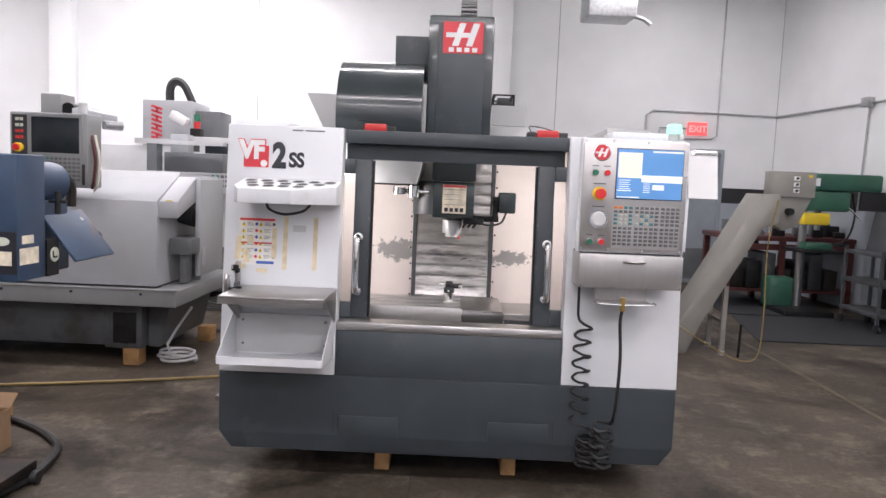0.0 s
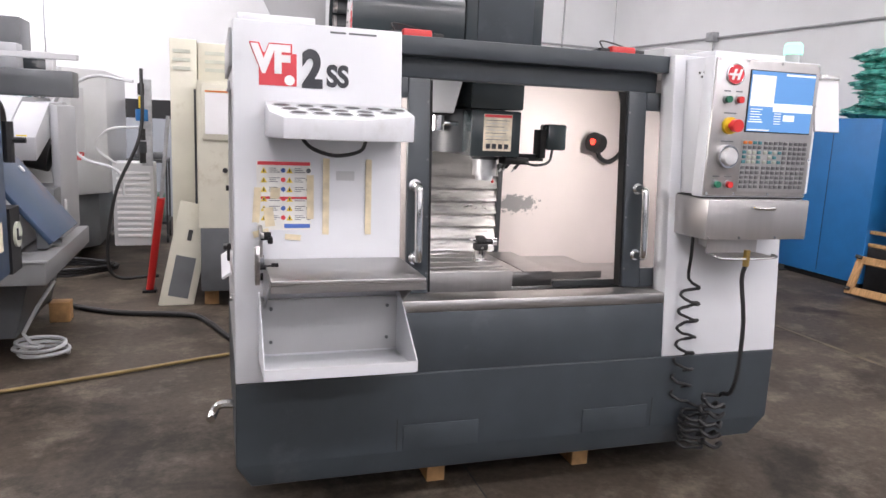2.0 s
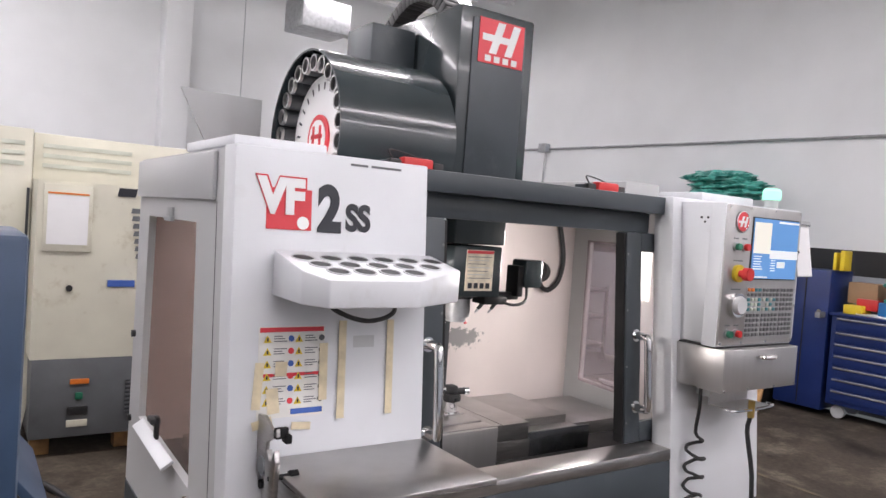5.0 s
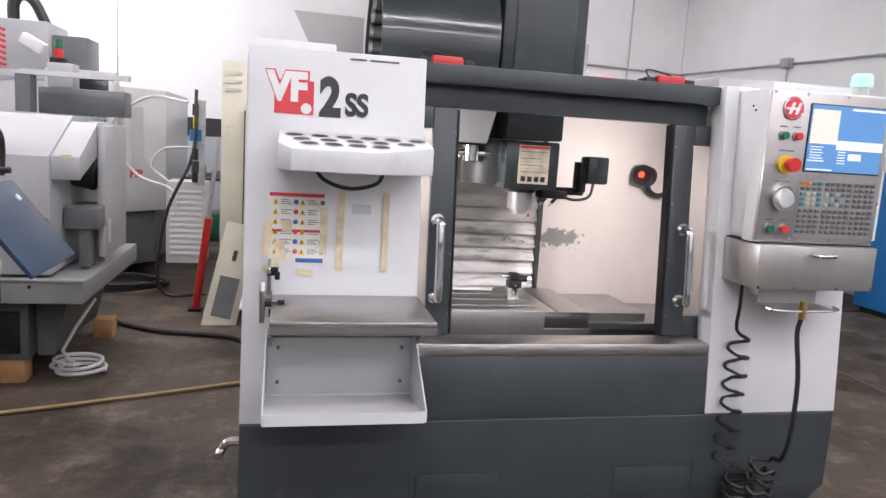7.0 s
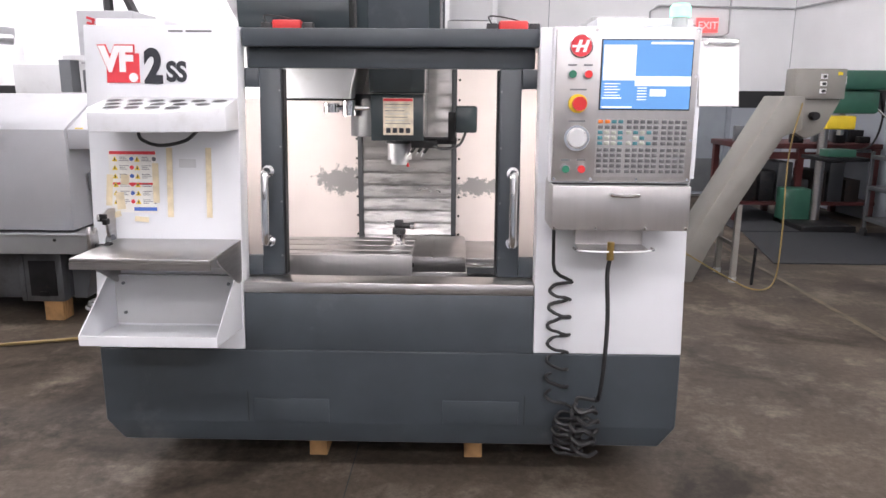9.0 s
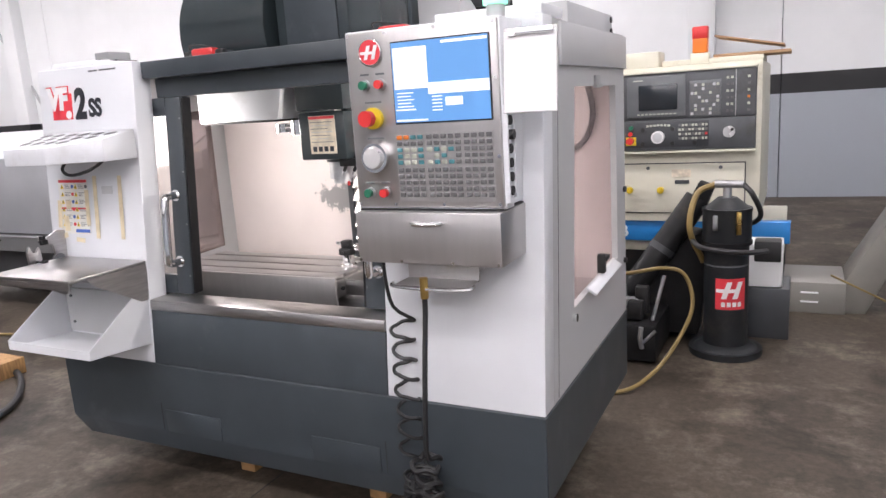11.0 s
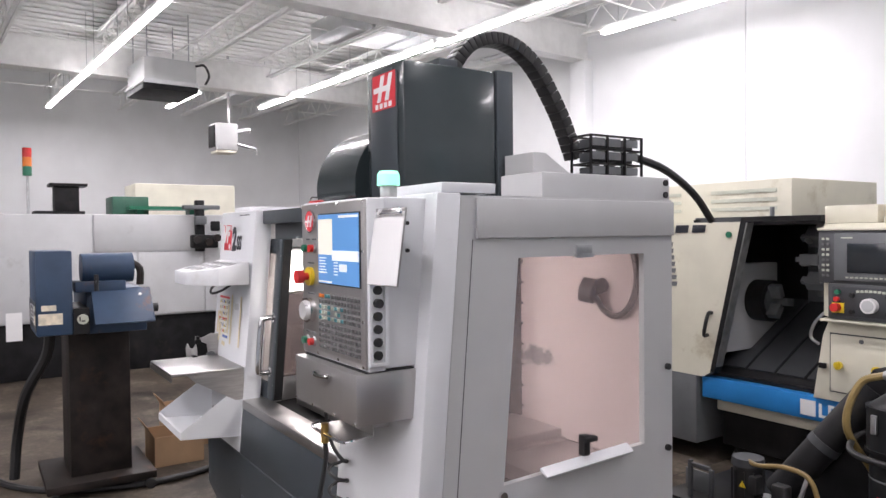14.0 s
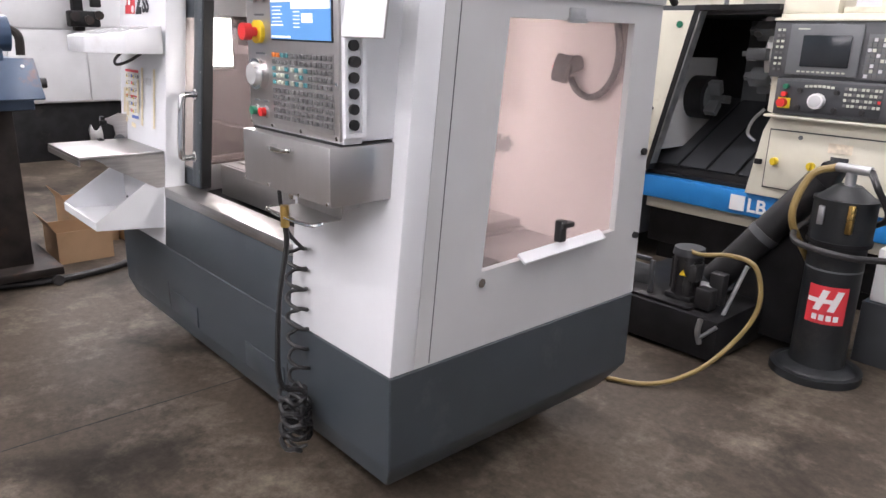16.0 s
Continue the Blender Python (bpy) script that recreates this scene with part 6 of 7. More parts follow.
part("rod", cyl((-1.50, 3.37, 0.75), (-1.44, 3.38, 1.35), 0.014, 10), GALV, jk)
part("shoe", box(-1.66, -1.56, 3.5, 3.6, 0.0, 0.02), BLACKMAT, jk)
lp = thing("cover_panel", (-1.45, 3.15, 0), "cream perforated cover panel leaning", "panel")
M = Matrix.Translation((-1.52, 3.1, 0.004)) @ Matrix.Rotation(radians(12), 4, "Y") @ Matrix.Rotation(radians(-14), 4, "X")
part("sheet", move(box(0, 0.24, 0, 0.02, 0, 0.78, bev=0.006), M), CREAM, lp)
part("mesh_field", move(box(0.05, 0.19, -0.002, 0, 0.08, 0.38), M), GREYM, lp)
part("slot", move(box(0.1, 0.13, -0.003, 0, 0.5, 0.58), M), BLACK, lp)
for x0, y0 in ((-0.75, 3.1), (-1.2, 3.1)):
    solid("timber_block", box(x0, x0 + 0.1, y0, y0 + 0.1, 0, 0.119, bev=0.003), WOOD, "raw timber block under the lathe", "block", "timber blocks")

# ---- chip conveyor and tank right of the lathe ----
cv = thing("chip_conveyor", (2.3, 3.2, 0), "warm grey inclined chip conveyor", "conveyor")
part("lower_trough", box(1.5, 2.0, 3.02, 3.5, 0.0, 0.2, bev=0.006), CONVEY, cv)
part("incline", prism("y", [(2.001, 0.0), (2.11, 0.0), (2.23, 0.28), (2.71, 1.15), (2.84, 1.20), (2.84, 1.45), (2.68, 1.45), (2.001, 0.22)], 3.06, 3.42, bev=0.006), CONVEY, cv)
part("drive_housing", prism("y", [(2.841, 1.20), (3.0, 1.12), (3.12, 1.17), (3.24, 1.429), (2.841, 1.429)], 3.32, 3.42, bev=0.004), CONVEY, cv)
part("shaft", cyl((3.03, 3.32, 1.30), (3.03, 3.25, 1.30), 0.032, 8), BLACKMAT, cv)
cbx = part("switch_box", box(2.86, 3.25, 3.29, 3.47, 1.43, 1.66, bev=0.006), CONVEY, cv, "warm grey switch box")
for z in (1.49, 1.545, 1.60):
    part("switch_plate", box(3.05, 3.10, 3.284, 3.29, z - 0.018, z + 0.018), VINYL, cbx)
    part("knob", cyl((3.075, 3.285, z), (3.075, 3.265, z), 0.012, 10), BLACK, cbx)
part("label", box(3.18, 3.215, 3.286, 3.29, 1.61, 1.635), YELLOW, cbx)
for y in (3.1, 3.44):
    part("leg", box(2.42, 2.46, y - 0.02, y + 0.02, 0.04, 0.62), CONVEY, cv)
    part("leg_foot", cyl((2.44, y, 0.0), (2.44, y, 0.04), 0.03, 12), GALV, cv)
part("leg_brace", box(2.43, 2.45, 3.1, 3.44, 0.28, 0.31), CONVEY, cv)
part("screw_foot", cyl((2.56, 3.02, 0.0), (2.56, 3.0, 0.3), 0.012, 8), BLACKMAT, cv)
for z in (0.07, 0.13):
    part("hand_slot", box(1.75, 1.85, 3.014, 3.02, z, z + 0.01), VINYL, cv)
part("cord", tube([(2.82, 3.05, 1.4), (2.75, 3.03, 1.0), (2.73, 2.96, 0.4), (2.68, 2.9, 0.06), (2.5, 2.8, 0.02), (2.3, 2.85, 0.1), (1.9, 2.7, 0.33)], 0.006), HOSEY, cv)
tk = thing("coolant_tank", (0.8, 2.2, 0), "black coolant tank with pump and chute", "tank")
part("tank", box(0.38, 1.06, 1.84, 2.62, 0.02, 0.22, bev=0.01), BLACKMAT, tk)
part("lid", box(0.4, 0.9, 1.86, 2.5, 0.221, 0.235, bev=0.003), BLACKMAT, tk)
for x, y in ((0.45, 1.9), (0.85, 1.9), (0.45, 2.4), (0.95, 2.5)):
    part("caster", cyl((x, y, 0.02), (x + 0.02, y, 0.02), 0.02, 10), BLACK, tk)
pm = part("pump", bx(cyl((0.80, 1.99, 0.235), (0.80, 1.99, 0.45), 0.066, 24), 0.73, 0.87, 1.925, 2.055, 0.235, 0.26, bev=0.004), BLACK, tk, "black upright coolant pump")
for i in range(10):
    a = 2 * math.pi * i / 10
    part("fin", move(box(0.064, 0.075, -0.003, 0.003, 0.28, 0.43), Matrix.Translation((0.80, 1.99, 0)) @ Matrix.Rotation(a, 4, "Z")), BLACK, pm)
part("pump_cap", cyl((0.80, 1.99, 0.451), (0.80, 1.99, 0.485), 0.076, 24, 0.07), DARKGREY, pm)
part("terminal_box", box(0.845, 0.885, 1.92, 1.985, 0.34, 0.42, bev=0.006), BLACK, pm)
part("pump_label", prism("y", [(0.80, 0.36), (0.835, 0.36), (0.8175, 0.392)], 1.918, 1.9195), YELLOW, pm)
fr = part("guard_frame", box(0.53, 0.55, 1.9, 1.92, 0.235, 0.42, bev=0.003), BEDGREY, tk)
part("frame_post", box(0.65, 0.67, 1.9, 1.92, 0.235, 0.40, bev=0.003), BEDGREY, fr)
part("frame_bar", box(0.55, 0.65, 1.9, 1.92, 0.39, 0.41, bev=0.003), BEDGREY, fr)
part("frame_plate", box(0.44, 0.6, 2.0, 2.01, 0.235, 0.34, bev=0.003), GREYM, tk)
part("elbow", tube([(0.87, 2.02, 0.3), (0.93, 1.98, 0.31), (0.95, 1.95, 0.3)], 0.028), SIDEGREY, tk)
part("valve_block", bx(box(0.9, 0.98, 1.9, 1.97, 0.23, 0.33, bev=0.008), 0.93, 1.0, 1.96, 2.02, 0.25, 0.4, bev=0.01), BLACK, tk)
part("valve_tag", box(0.945, 0.975, 1.893, 1.899, 0.19, 0.215), YELLOW, tk)
part("ball_valve", tube([(0.99, 1.83, 0.1), (0.985, 1.81, 0.16), (0.99, 1.815, 0.22)], 0.013), GALV, tk)
part("lever", cyl((0.985, 1.815, 0.12), (1.06, 1.83, 0.2), 0.009, 8), GALV, tk)
part("lift_rod", cyl((1.02, 1.95, 0.2), (1.08, 2.0, 0.46), 0.01, 8), GALV, tk)
chu = part("chute", cyl((0.86, 2.14, 0.3), (1.21, 2.32, 0.83), 0.072, 24), BLACKMAT, tk, "black round chip chute")
part("chute_mouth", prism("y", [(1.17, 0.83), (1.25, 0.77), (1.3, 0.9), (1.22, 0.93)], 2.27, 2.38, bev=0.006), BLACKMAT, chu)
part("chute_strap", cyl((1.02, 2.222, 0.542), (1.04, 2.233, 0.572), 0.076, 24), DARKGREY, chu)
part("chute_web", prism("y", [(0.9, 0.05), (1.22, 0.05), (1.3, 0.62), (1.12, 0.66), (0.9, 0.3)], 2.28, 2.46, bev=0.006), BLACKMAT, tk)
cn = thing("pressure_canister", (1.42, 2.28, 0), "dark grey canister with red maker's badge", "canister")
part("foot", cy(cyl((1.42, 2.28, 0.0), (1.42, 2.28, 0.035), 0.19, 32), (1.42, 2.28, 0.035), (1.42, 2.28, 0.06), 0.165, 32, 0.122), CANGREY, cn)
part("body", cyl((1.42, 2.28, 0.06), (1.42, 2.28, 0.62), 0.114, 32), CANGREY, cn)
part("upper_body", cyl((1.42, 2.28, 0.62), (1.42, 2.28, 0.80), 0.124, 32), CANGREY, cn)
part("dome", cyl((1.42, 2.28, 0.80), (1.42, 2.28, 0.86), 0.122, 32, 0.05), CANGREY, cn)
part("clasp", box(1.36, 1.385, 2.15, 2.17, 0.7, 0.78, bev=0.004), GALV, cn)
part("band", cyl((1.42, 2.28, 0.612), (1.42, 2.28, 0.63), 0.13, 32), BLACKMAT, cn)
part("rim", cyl((1.42, 2.28, 0.792), (1.42, 2.28, 0.806), 0.128, 32), CANGREY, cn)
part("seam_ring", cyl((1.42, 2.28, 0.5), (1.42, 2.28, 0.508), 0.1155, 32), GREYM, cn)
part("valve", cy(cyl((1.42, 2.28, 0.86), (1.42, 2.28, 0.93), 0.022, 12), (1.36, 2.28, 0.93), (1.5, 2.26, 0.93), 0.02, 12), GALV, cn)
part("clasp", box(1.475, 1.5, 2.15, 2.175, 0.68, 0.80, bev=0.004), BRASS, cn)
b = bmesh.new()
n = 12
for i in range(n + 1):
    a = radians(-112 + 80 * i / n)
    for z in (0.0, 0.17):
        b.verts.new((1.42 + 0.116 * math.cos(a), 2.28 + 0.116 * math.sin(a), 0.27 + z))
b.verts.ensure_lookup_table()
for i in range(n):
    b.faces.new([b.verts[k] for k in (2 * i, 2 * i + 2, 2 * i + 3, 2 * i + 1)])
bg = part("badge", b, LOGORED, cn, "red maker's badge")
mk = move(mark_shape(0.15), Matrix.Translation((-0.085, 0, 0.285)))
for i in range(4):
    bx(mk, -0.05 + 0.028 * i, -0.03 + 0.028 * i, -0.001, 0, 0.287, 0.312)
for v in mk.verts:
    v.co.y *= 1.5
bmesh.ops.subdivide_edges(mk, edges=mk.edges[:], cuts=5, use_grid_fill=True)
for v in mk.verts:
    a = radians(-72) + v.co.x / 0.117
    r = 0.1175 - v.co.y
    v.co = (1.42 + r * math.cos(a), 2.28 + r * math.sin(a), v.co.z)
part("mark", mk, VINYL, bg)
part("hose", tube([(1.5, 2.26, 0.93), (1.55, 2.2, 0.88), (1.58, 2.3, 0.75), (1.45, 2.46, 0.66), (1.25, 2.35, 0.65), (1.3, 2.12, 0.62), (1.5, 2.1, 0.6), (1.62, 2.25, 0.58)], 0.014), BLACK, cn)
part("hose", tube([(1.36, 2.28, 0.93), (1.27, 2.25, 0.88), (1.24, 2.2, 0.7), (1.3, 2.3, 0.5)], 0.016), HOSEY, cn)
cn.location.x -= 0.045
cn.location.y -= 0.1
solid("yellow_hose", tube([(0.72, 2.06, 0.46), (0.9, 1.9, 0.49), (1.1, 1.8, 0.55), (1.21, 1.8, 0.52), (1.25, 1.78, 0.36), (1.18, 1.72, 0.18), (1.08, 1.6, 0.05), (0.95, 1.42, 0.012), (0.6, 1.28, 0.012)], 0.0105), HOSEY, "dirty yellow air hose by the tank", "hose")
wbx = thing("oil_box", (1.72, 2.5, 0), "white plastic box with black lid on a tank", "box")
part("box", box(1.62, 1.82, 2.4, 2.62, 0.30, 0.55, bev=0.01), VINYL, wbx)
part("lid", box(1.67, 1.81, 2.38, 2.5, 0.45, 0.57, bev=0.01), BLACK, wbx)
part("stand", box(1.6, 1.86, 2.38, 2.7, 0.0, 0.299, bev=0.006), DARKGREY, wbx)
wbx.location.x -= 0.17
wbx.location.y += 0.07

# ---- right-hand side of the hall ----
bench = thing("workbench", (4.0, 6.3, 0), "dark red steel workbench cluttered with tools", "workbench")
part("top", box(3.5, 5.15, 5.95, 6.9, 0.86, 0.92, bev=0.006), BENCHRED, bench)
for x in (3.52, 4.2, 5.07):
    for y in (5.97, 6.8):
        part("leg", box(x, x + 0.07, y, y + 0.07, 0, 0.86), BENCHRED, bench)
part("lower_shelf", box(3.5, 5.15, 5.97, 6.88, 0.2, 0.24), BENCHRED, bench)
part("brace", box(3.52, 5.1, 5.98, 6.02, 0.74, 0.82), BENCHRED, bench)
random.seed(4)
for i in range(16):
    x, y = 3.6 + 1.4 * random.random(), 6.0 + 0.6 * random.random()
    s, h = 0.04 + 0.07 * random.random(), 0.05 + 0.14 * random.random()
    t = solid("hand_tool", box(x - s, x + s, y - s * 0.6, y + s * 0.6, 0.921, 0.92 + h, bev=0.01), random.choice([GREYM, BLACKMAT, RED, GREYM, DARKGREY, BLACKMAT, DRILLGREEN]), "small tool lying on the workbench", "tool", "bench clutter")
for i in range(7):
    x = 3.6 + 0.2 * i
    solid("stored_part", box(x, x + 0.17, 6.0, 6.5, 0.241, 0.5 + 0.1 * (i % 3), bev=0.01), random.choice([DARKGREY, BLACKMAT, RUST, BLACKMAT, RUST]), "stored part on the bench shelf", "part", "bench stock")
dpz = thing("drill_press", (4.25, 5.7, 0), "green floor-standing drill press", "drill press")
part("base", box(4.0, 4.6, 5.3, 6.0, 0.0, 0.07, bev=0.01), BLACKMAT, dpz)
part("column", cyl((4.35, 5.75, 0.07), (4.35, 5.75, 1.5), 0.05, 18), STEEL, dpz)
part("head", box(4.1, 4.62, 5.2, 5.9, 1.28, 1.52, bev=0.03), DRILLGREEN, dpz, "green drill head")
part("belt_cover", box(3.95, 4.95, 5.15, 5.95, 1.52, 1.72, bev=0.03), DRILLGREEN, dpz, "green belt cover")
part("plate", box(4.05, 4.22, 5.145, 5.15, 1.57, 1.66), VINYL, dpz)
part("quill", cyl((4.35, 5.4, 1.05), (4.35, 5.4, 1.28), 0.035, 14), STEEL, dpz)
part("table", box(4.1, 4.6, 5.2, 5.7, 0.78, 0.82, bev=0.01), BLACKMAT, dpz)
part("vise", box(4.2, 4.5, 5.3, 5.5, 0.821, 0.9, bev=0.01), DRILLGREEN, dpz)
part("guard", box(4.05, 4.35, 5.1, 5.25, 1.12, 1.26, bev=0.02), YELLOW, dpz)
part("lever", cyl((4.6, 5.3, 1.38), (4.75, 5.2, 1.2), 0.01, 8), CHROME, dpz)
part("cable", tube([(4.9, 5.7, 1.5), (4.98, 5.75, 1.2), (4.9, 5.8, 0.9), (4.6, 5.9, 0.85)], 0.012), BLACK, dpz)
solid("green_crate", box(4.0, 4.3, 5.75, 6.0, 0.0, 0.42, bev=0.02), DRILLGREEN, "dark green plastic crate under the bench", "crate")
solid("floor_mat", prism("z", [(3.05, 3.75), (4.95, 3.75), (4.95, 5.25), (3.35, 5.25)], 0.0, 0.012), FLOORMAT, "black rubber floor mat", "mat", "floor mats")
solid("floor_mat", prism("z", [(3.3, 5.3), (4.2, 5.3), (4.2, 7.4), (3.5, 7.4)], 0.0, 0.012), FLOORMAT, "black rubber floor mat", "mat", "floor mats")
gc = thing("tool_cart", (4.6, 4.3, 0), "grey steel trolley with three shelves", "cart")
for z in (0.17, 0.5, 0.82):
    part("shelf", box(4.4, 4.75, 3.95, 4.7, z, z + 0.04, bev=0.004), BEDGREY, gc)
for x in (4.4, 4.72):
    for y in (3.95, 4.67):
        part("post", box(x, x + 0.03, y, y + 0.03, 0.1, 0.9), BEDGREY, gc)
        part("caster", cyl((x, y + 0.015, 0.05), (x + 0.03, y + 0.015, 0.05), 0.05, 14), BLACK, gc)
part("leaning_plate", move(box(0, 0.02, -0.2, 0.2, 0, 0.45), Matrix.Translation((4.62, 4.45, 0.86)) @ Matrix.Rotation(0.15, 4, "Y")), BEDGREY, gc)
gc.location.x += 0.15
gc.location.y += 0.42
cbn = thing("storage_cabinet", (4.9, 3.3, 0), "bright blue steel storage cabinet", "cabinet", "blue cabinets")
part("case", box(4.66, 5.25, 2.82, 3.86, 0.06, 1.60, bev=0.006), CABBLUE, cbn)
part("plinth", box(4.7, 5.2, 2.86, 3.8, 0.0, 0.06), BLACKMAT, cbn)
part("door_seam", box(4.657, 4.66, 3.34, 3.345, 0.1, 1.55), BLACK, cbn)
CHEST_BEFORE = set(scene.objects)
tcb = thing("storage_cabinet", (4.95, 1.95, 0), "tall navy steel storage cabinet", "cabinet", "blue cabinets")
part("case", box(4.72, 5.17, 1.78, 2.22, 0.05, 1.33, bev=0.006), NAVY, tcb)
part("handle", cyl((4.71, 1.85, 0.95), (4.69, 1.85, 0.95), 0.02, 12), CHROME, tcb)
part("door_edge", box(4.714, 4.719, 1.99, 2.0, 0.08, 1.3), BLACK, tcb)
part("bracket", box(4.6, 4.72, 1.80, 1.84, 0.9, 0.95), GALV, tcb)

CHEST_SET = [o for o in scene.objects if o not in CHEST_BEFORE and o.parent is None]


def plastic_heap(name, cx, cy_, z0, z1, rx, ry, n, seed):
    """A heap of crumpled sheets: squashed, folded lumps."""
    rnd = random.Random(seed)
    t = thing(name, (cx, cy_, z0), "crumpled green plastic packing bags piled up", "bag", "plastic bags")
    for i in range(n):
        f = i / max(1, n - 1)
        b = bmesh.new()
        bmesh.ops.create_icosphere(b, subdivisions=4, radius=1)
        ox, oy, oz = cx + rnd.uniform(-0.2, 0.2) * rx, cy_ + rnd.uniform(-0.25, 0.25) * ry, z0 + (z1 - z0) * f
        h = max(0.05, (z1 - z0) / n * 0.9)
        sx, sy = rx * rnd.uniform(0.75, 1.05), ry * rnd.uniform(0.75, 1.05)
        for v in b.verts:
            q = v.co.copy()
            d = noise.noise(q * 2.2 + Vector((i * 3.1, seed, 0))) * 0.35 + abs(noise.noise(q * 5.5 + Vector((seed, i, 2)))) * 0.22 - abs(noise.noise(q * 11 + Vector((i, 5, seed)))) * 0.1
            q *= 1 + d
            v.co = (ox + q.x * sx, oy + q.y * sy, oz + q.z * h)
        part("bag", b, BAG, t)
    return t


plastic_heap("plastic_bag_pile", 4.88, 2.48, 0.66, 1.42, 0.2, 0.26, 9, 3)
plastic_heap("plastic_bag_pile", 4.9, 2.95, 1.66, 2.18, 0.2, 0.42, 7, 8)
dl = []
for k, (tilt, ox, zz) in enumerate(((14, 4.42, 0.02), (0, 4.85, 0.42), (0, 4.85, 0.54))):
    d = thing("furniture_dolly", (ox, 2.4, zz), "timber furniture dolly with black casters", "dolly", "dollies")
    if k == 0:
        M = Matrix.Translation((4.42, 2.05, 0.022)) @ Matrix.Rotation(radians(8), 4, "Z") @ Matrix.Rotation(radians(-68), 4, "Y")
        L, W = 0.62, 0.36
    else:
        M = Matrix.Translation((4.70, 2.32, zz))
        L, W = 0.6, 0.36
    for y in (0, L - 0.07):
        part("cross_rail", move(box(0, W, y, y + 0.07, 0, 0.03, bev=0.004), M), WOOD, d)
    for x in (0, W - 0.07):
        part("side_rail", move(box(x, x + 0.07, 0.0705, L - 0.0705, 0, 0.03, bev=0.004), M), WOOD, d)
    for x in (0.03, W - 0.03):
        for y in (0.03, L - 0.03):
            part("caster", move(cyl((x, y, 0.05 if k else 0.055), (x + 0.025, y, 0.05 if k else 0.055), 0.03, 12), M), BLACK, d)
solid("packing_case", box(4.68, 5.1, 2.3, 2.8, 0.0, 0.415, bev=0.01), BLACKMAT, "dark packing case under the dollies", "case")
CHEST_BEFORE = set(scene.objects)
chs = thing("tool_chest", (5.0, 1.0, 0), "navy rolling tool chest with silver drawer pulls", "tool chest")
part("case", box(4.72, 5.17, 0.2, 1.74, 0.13, 0.93, bev=0.006), NAVY, chs)
part("top", box(4.70, 5.18, 0.18, 1.76, 0.931, 0.955, bev=0.004), NAVY, chs)
for z0, z1, y0, y1 in [(0.80, 0.92, 0.25, 1.70)] + [(0.79 - 0.105 * i - 0.095, 0.79 - 0.105 * i, 1.05, 1.70) for i in range(6)] + [(0.79 - 0.105 * i - 0.095, 0.79 - 0.105 * i, 0.25, 1.03) for i in range(5)]:
    dd = part("drawer", box(4.708, 4.7195, y0, y1, z0, z1, bev=0.003), NAVY, chs)
    part("pull", box(4.695, 4.7075, y0 + 0.01, y1 - 0.01, z1 - 0.022, z1 - 0.006, bev=0.004), STEEL, dd, "silver full-width drawer pull")
for y in (0.3, 1.65):
    part("caster", cyl((4.78, y, 0.06), (4.81, y, 0.06), 0.06, 16), PALEGREY, chs)
    part("caster", cyl((5.08, y, 0.06), (5.11, y, 0.06), 0.06, 16), PALEGREY, chs)
for nm, a, m, lbl in (("parts_bin", (4.78, 4.98, 1.52, 1.68, 0.956, 1.04), YELLOW, "small yellow parts bin on the tool chest"), ("parts_bin", (4.85, 5.05, 1.42, 1.60, 1.0, 1.10), RED, "red parts bin on the tool chest"),
                      ("storage_tub", (4.8, 5.1, 1.1, 1.4, 0.956, 1.09), CABBLUE, "blue plastic tub on the tool chest"), ("carton", (4.9, 5.12, 1.45, 1.7, 1.05, 1.24), CARD, "brown cardboard carton on the tool chest"),
                      ("storage_tub", (4.8, 5.15, 0.55, 0.95, 0.956, 1.24), GREYM, "grey plastic tub on the tool chest"), ("catalogue", (4.82, 4.98, 1.72, 1.76, 1.335, 1.52), YELLOW, "yellow catalogue standing on the cabinet"),
                      ("catalogue", (4.82, 4.98, 1.79, 1.82, 1.335, 1.50), YELLOW, "yellow catalogue standing on the cabinet")):
    solid(nm, box(*a, bev=0.008), m, lbl, nm.replace("_", " "), "chest clutter")
for i in range(3):
    solid("paper_sheet", move(box(-0.1, 0.1, -0.14, 0.14, 0, 0.004), Matrix.Translation((4.86, 1.35 + 0.05 * i, 0.956 + 0.005 * i)) @ Matrix.Rotation(0.2 * i, 4, "Z")), VINYL, "white paper sheet on the tool chest", "paper", "papers")
plastic_heap("plastic_bag_pile", 4.92, 1.25, 1.12, 1.25, 0.12, 0.15, 2, 12)
CHEST_SET += [o for o in scene.objects if o not in CHEST_BEFORE and o.parent is None]
for o in CHEST_SET:
    o.matrix_basis = Matrix.Translation((5.0, 1.75, 0)) @ Matrix.Rotation(radians(3.7), 4, "Z") @ Matrix.Translation((-4.72, -1.72, 0)) @ o.matrix_basis
solid("floor_line", box(2.85, 2.89, -3.0, 6.5, 0.0, 0.0015), LINE, "worn yellow line on the floor", "marking", kind="structure")
solid("red_board", move(box(0, 0.03, 0, 0.25, 0, 0.9, bev=0.005), Matrix.Translation((5.05, 4.95, 0.0))), RUST, "dark red board leaning at the wall", "board")

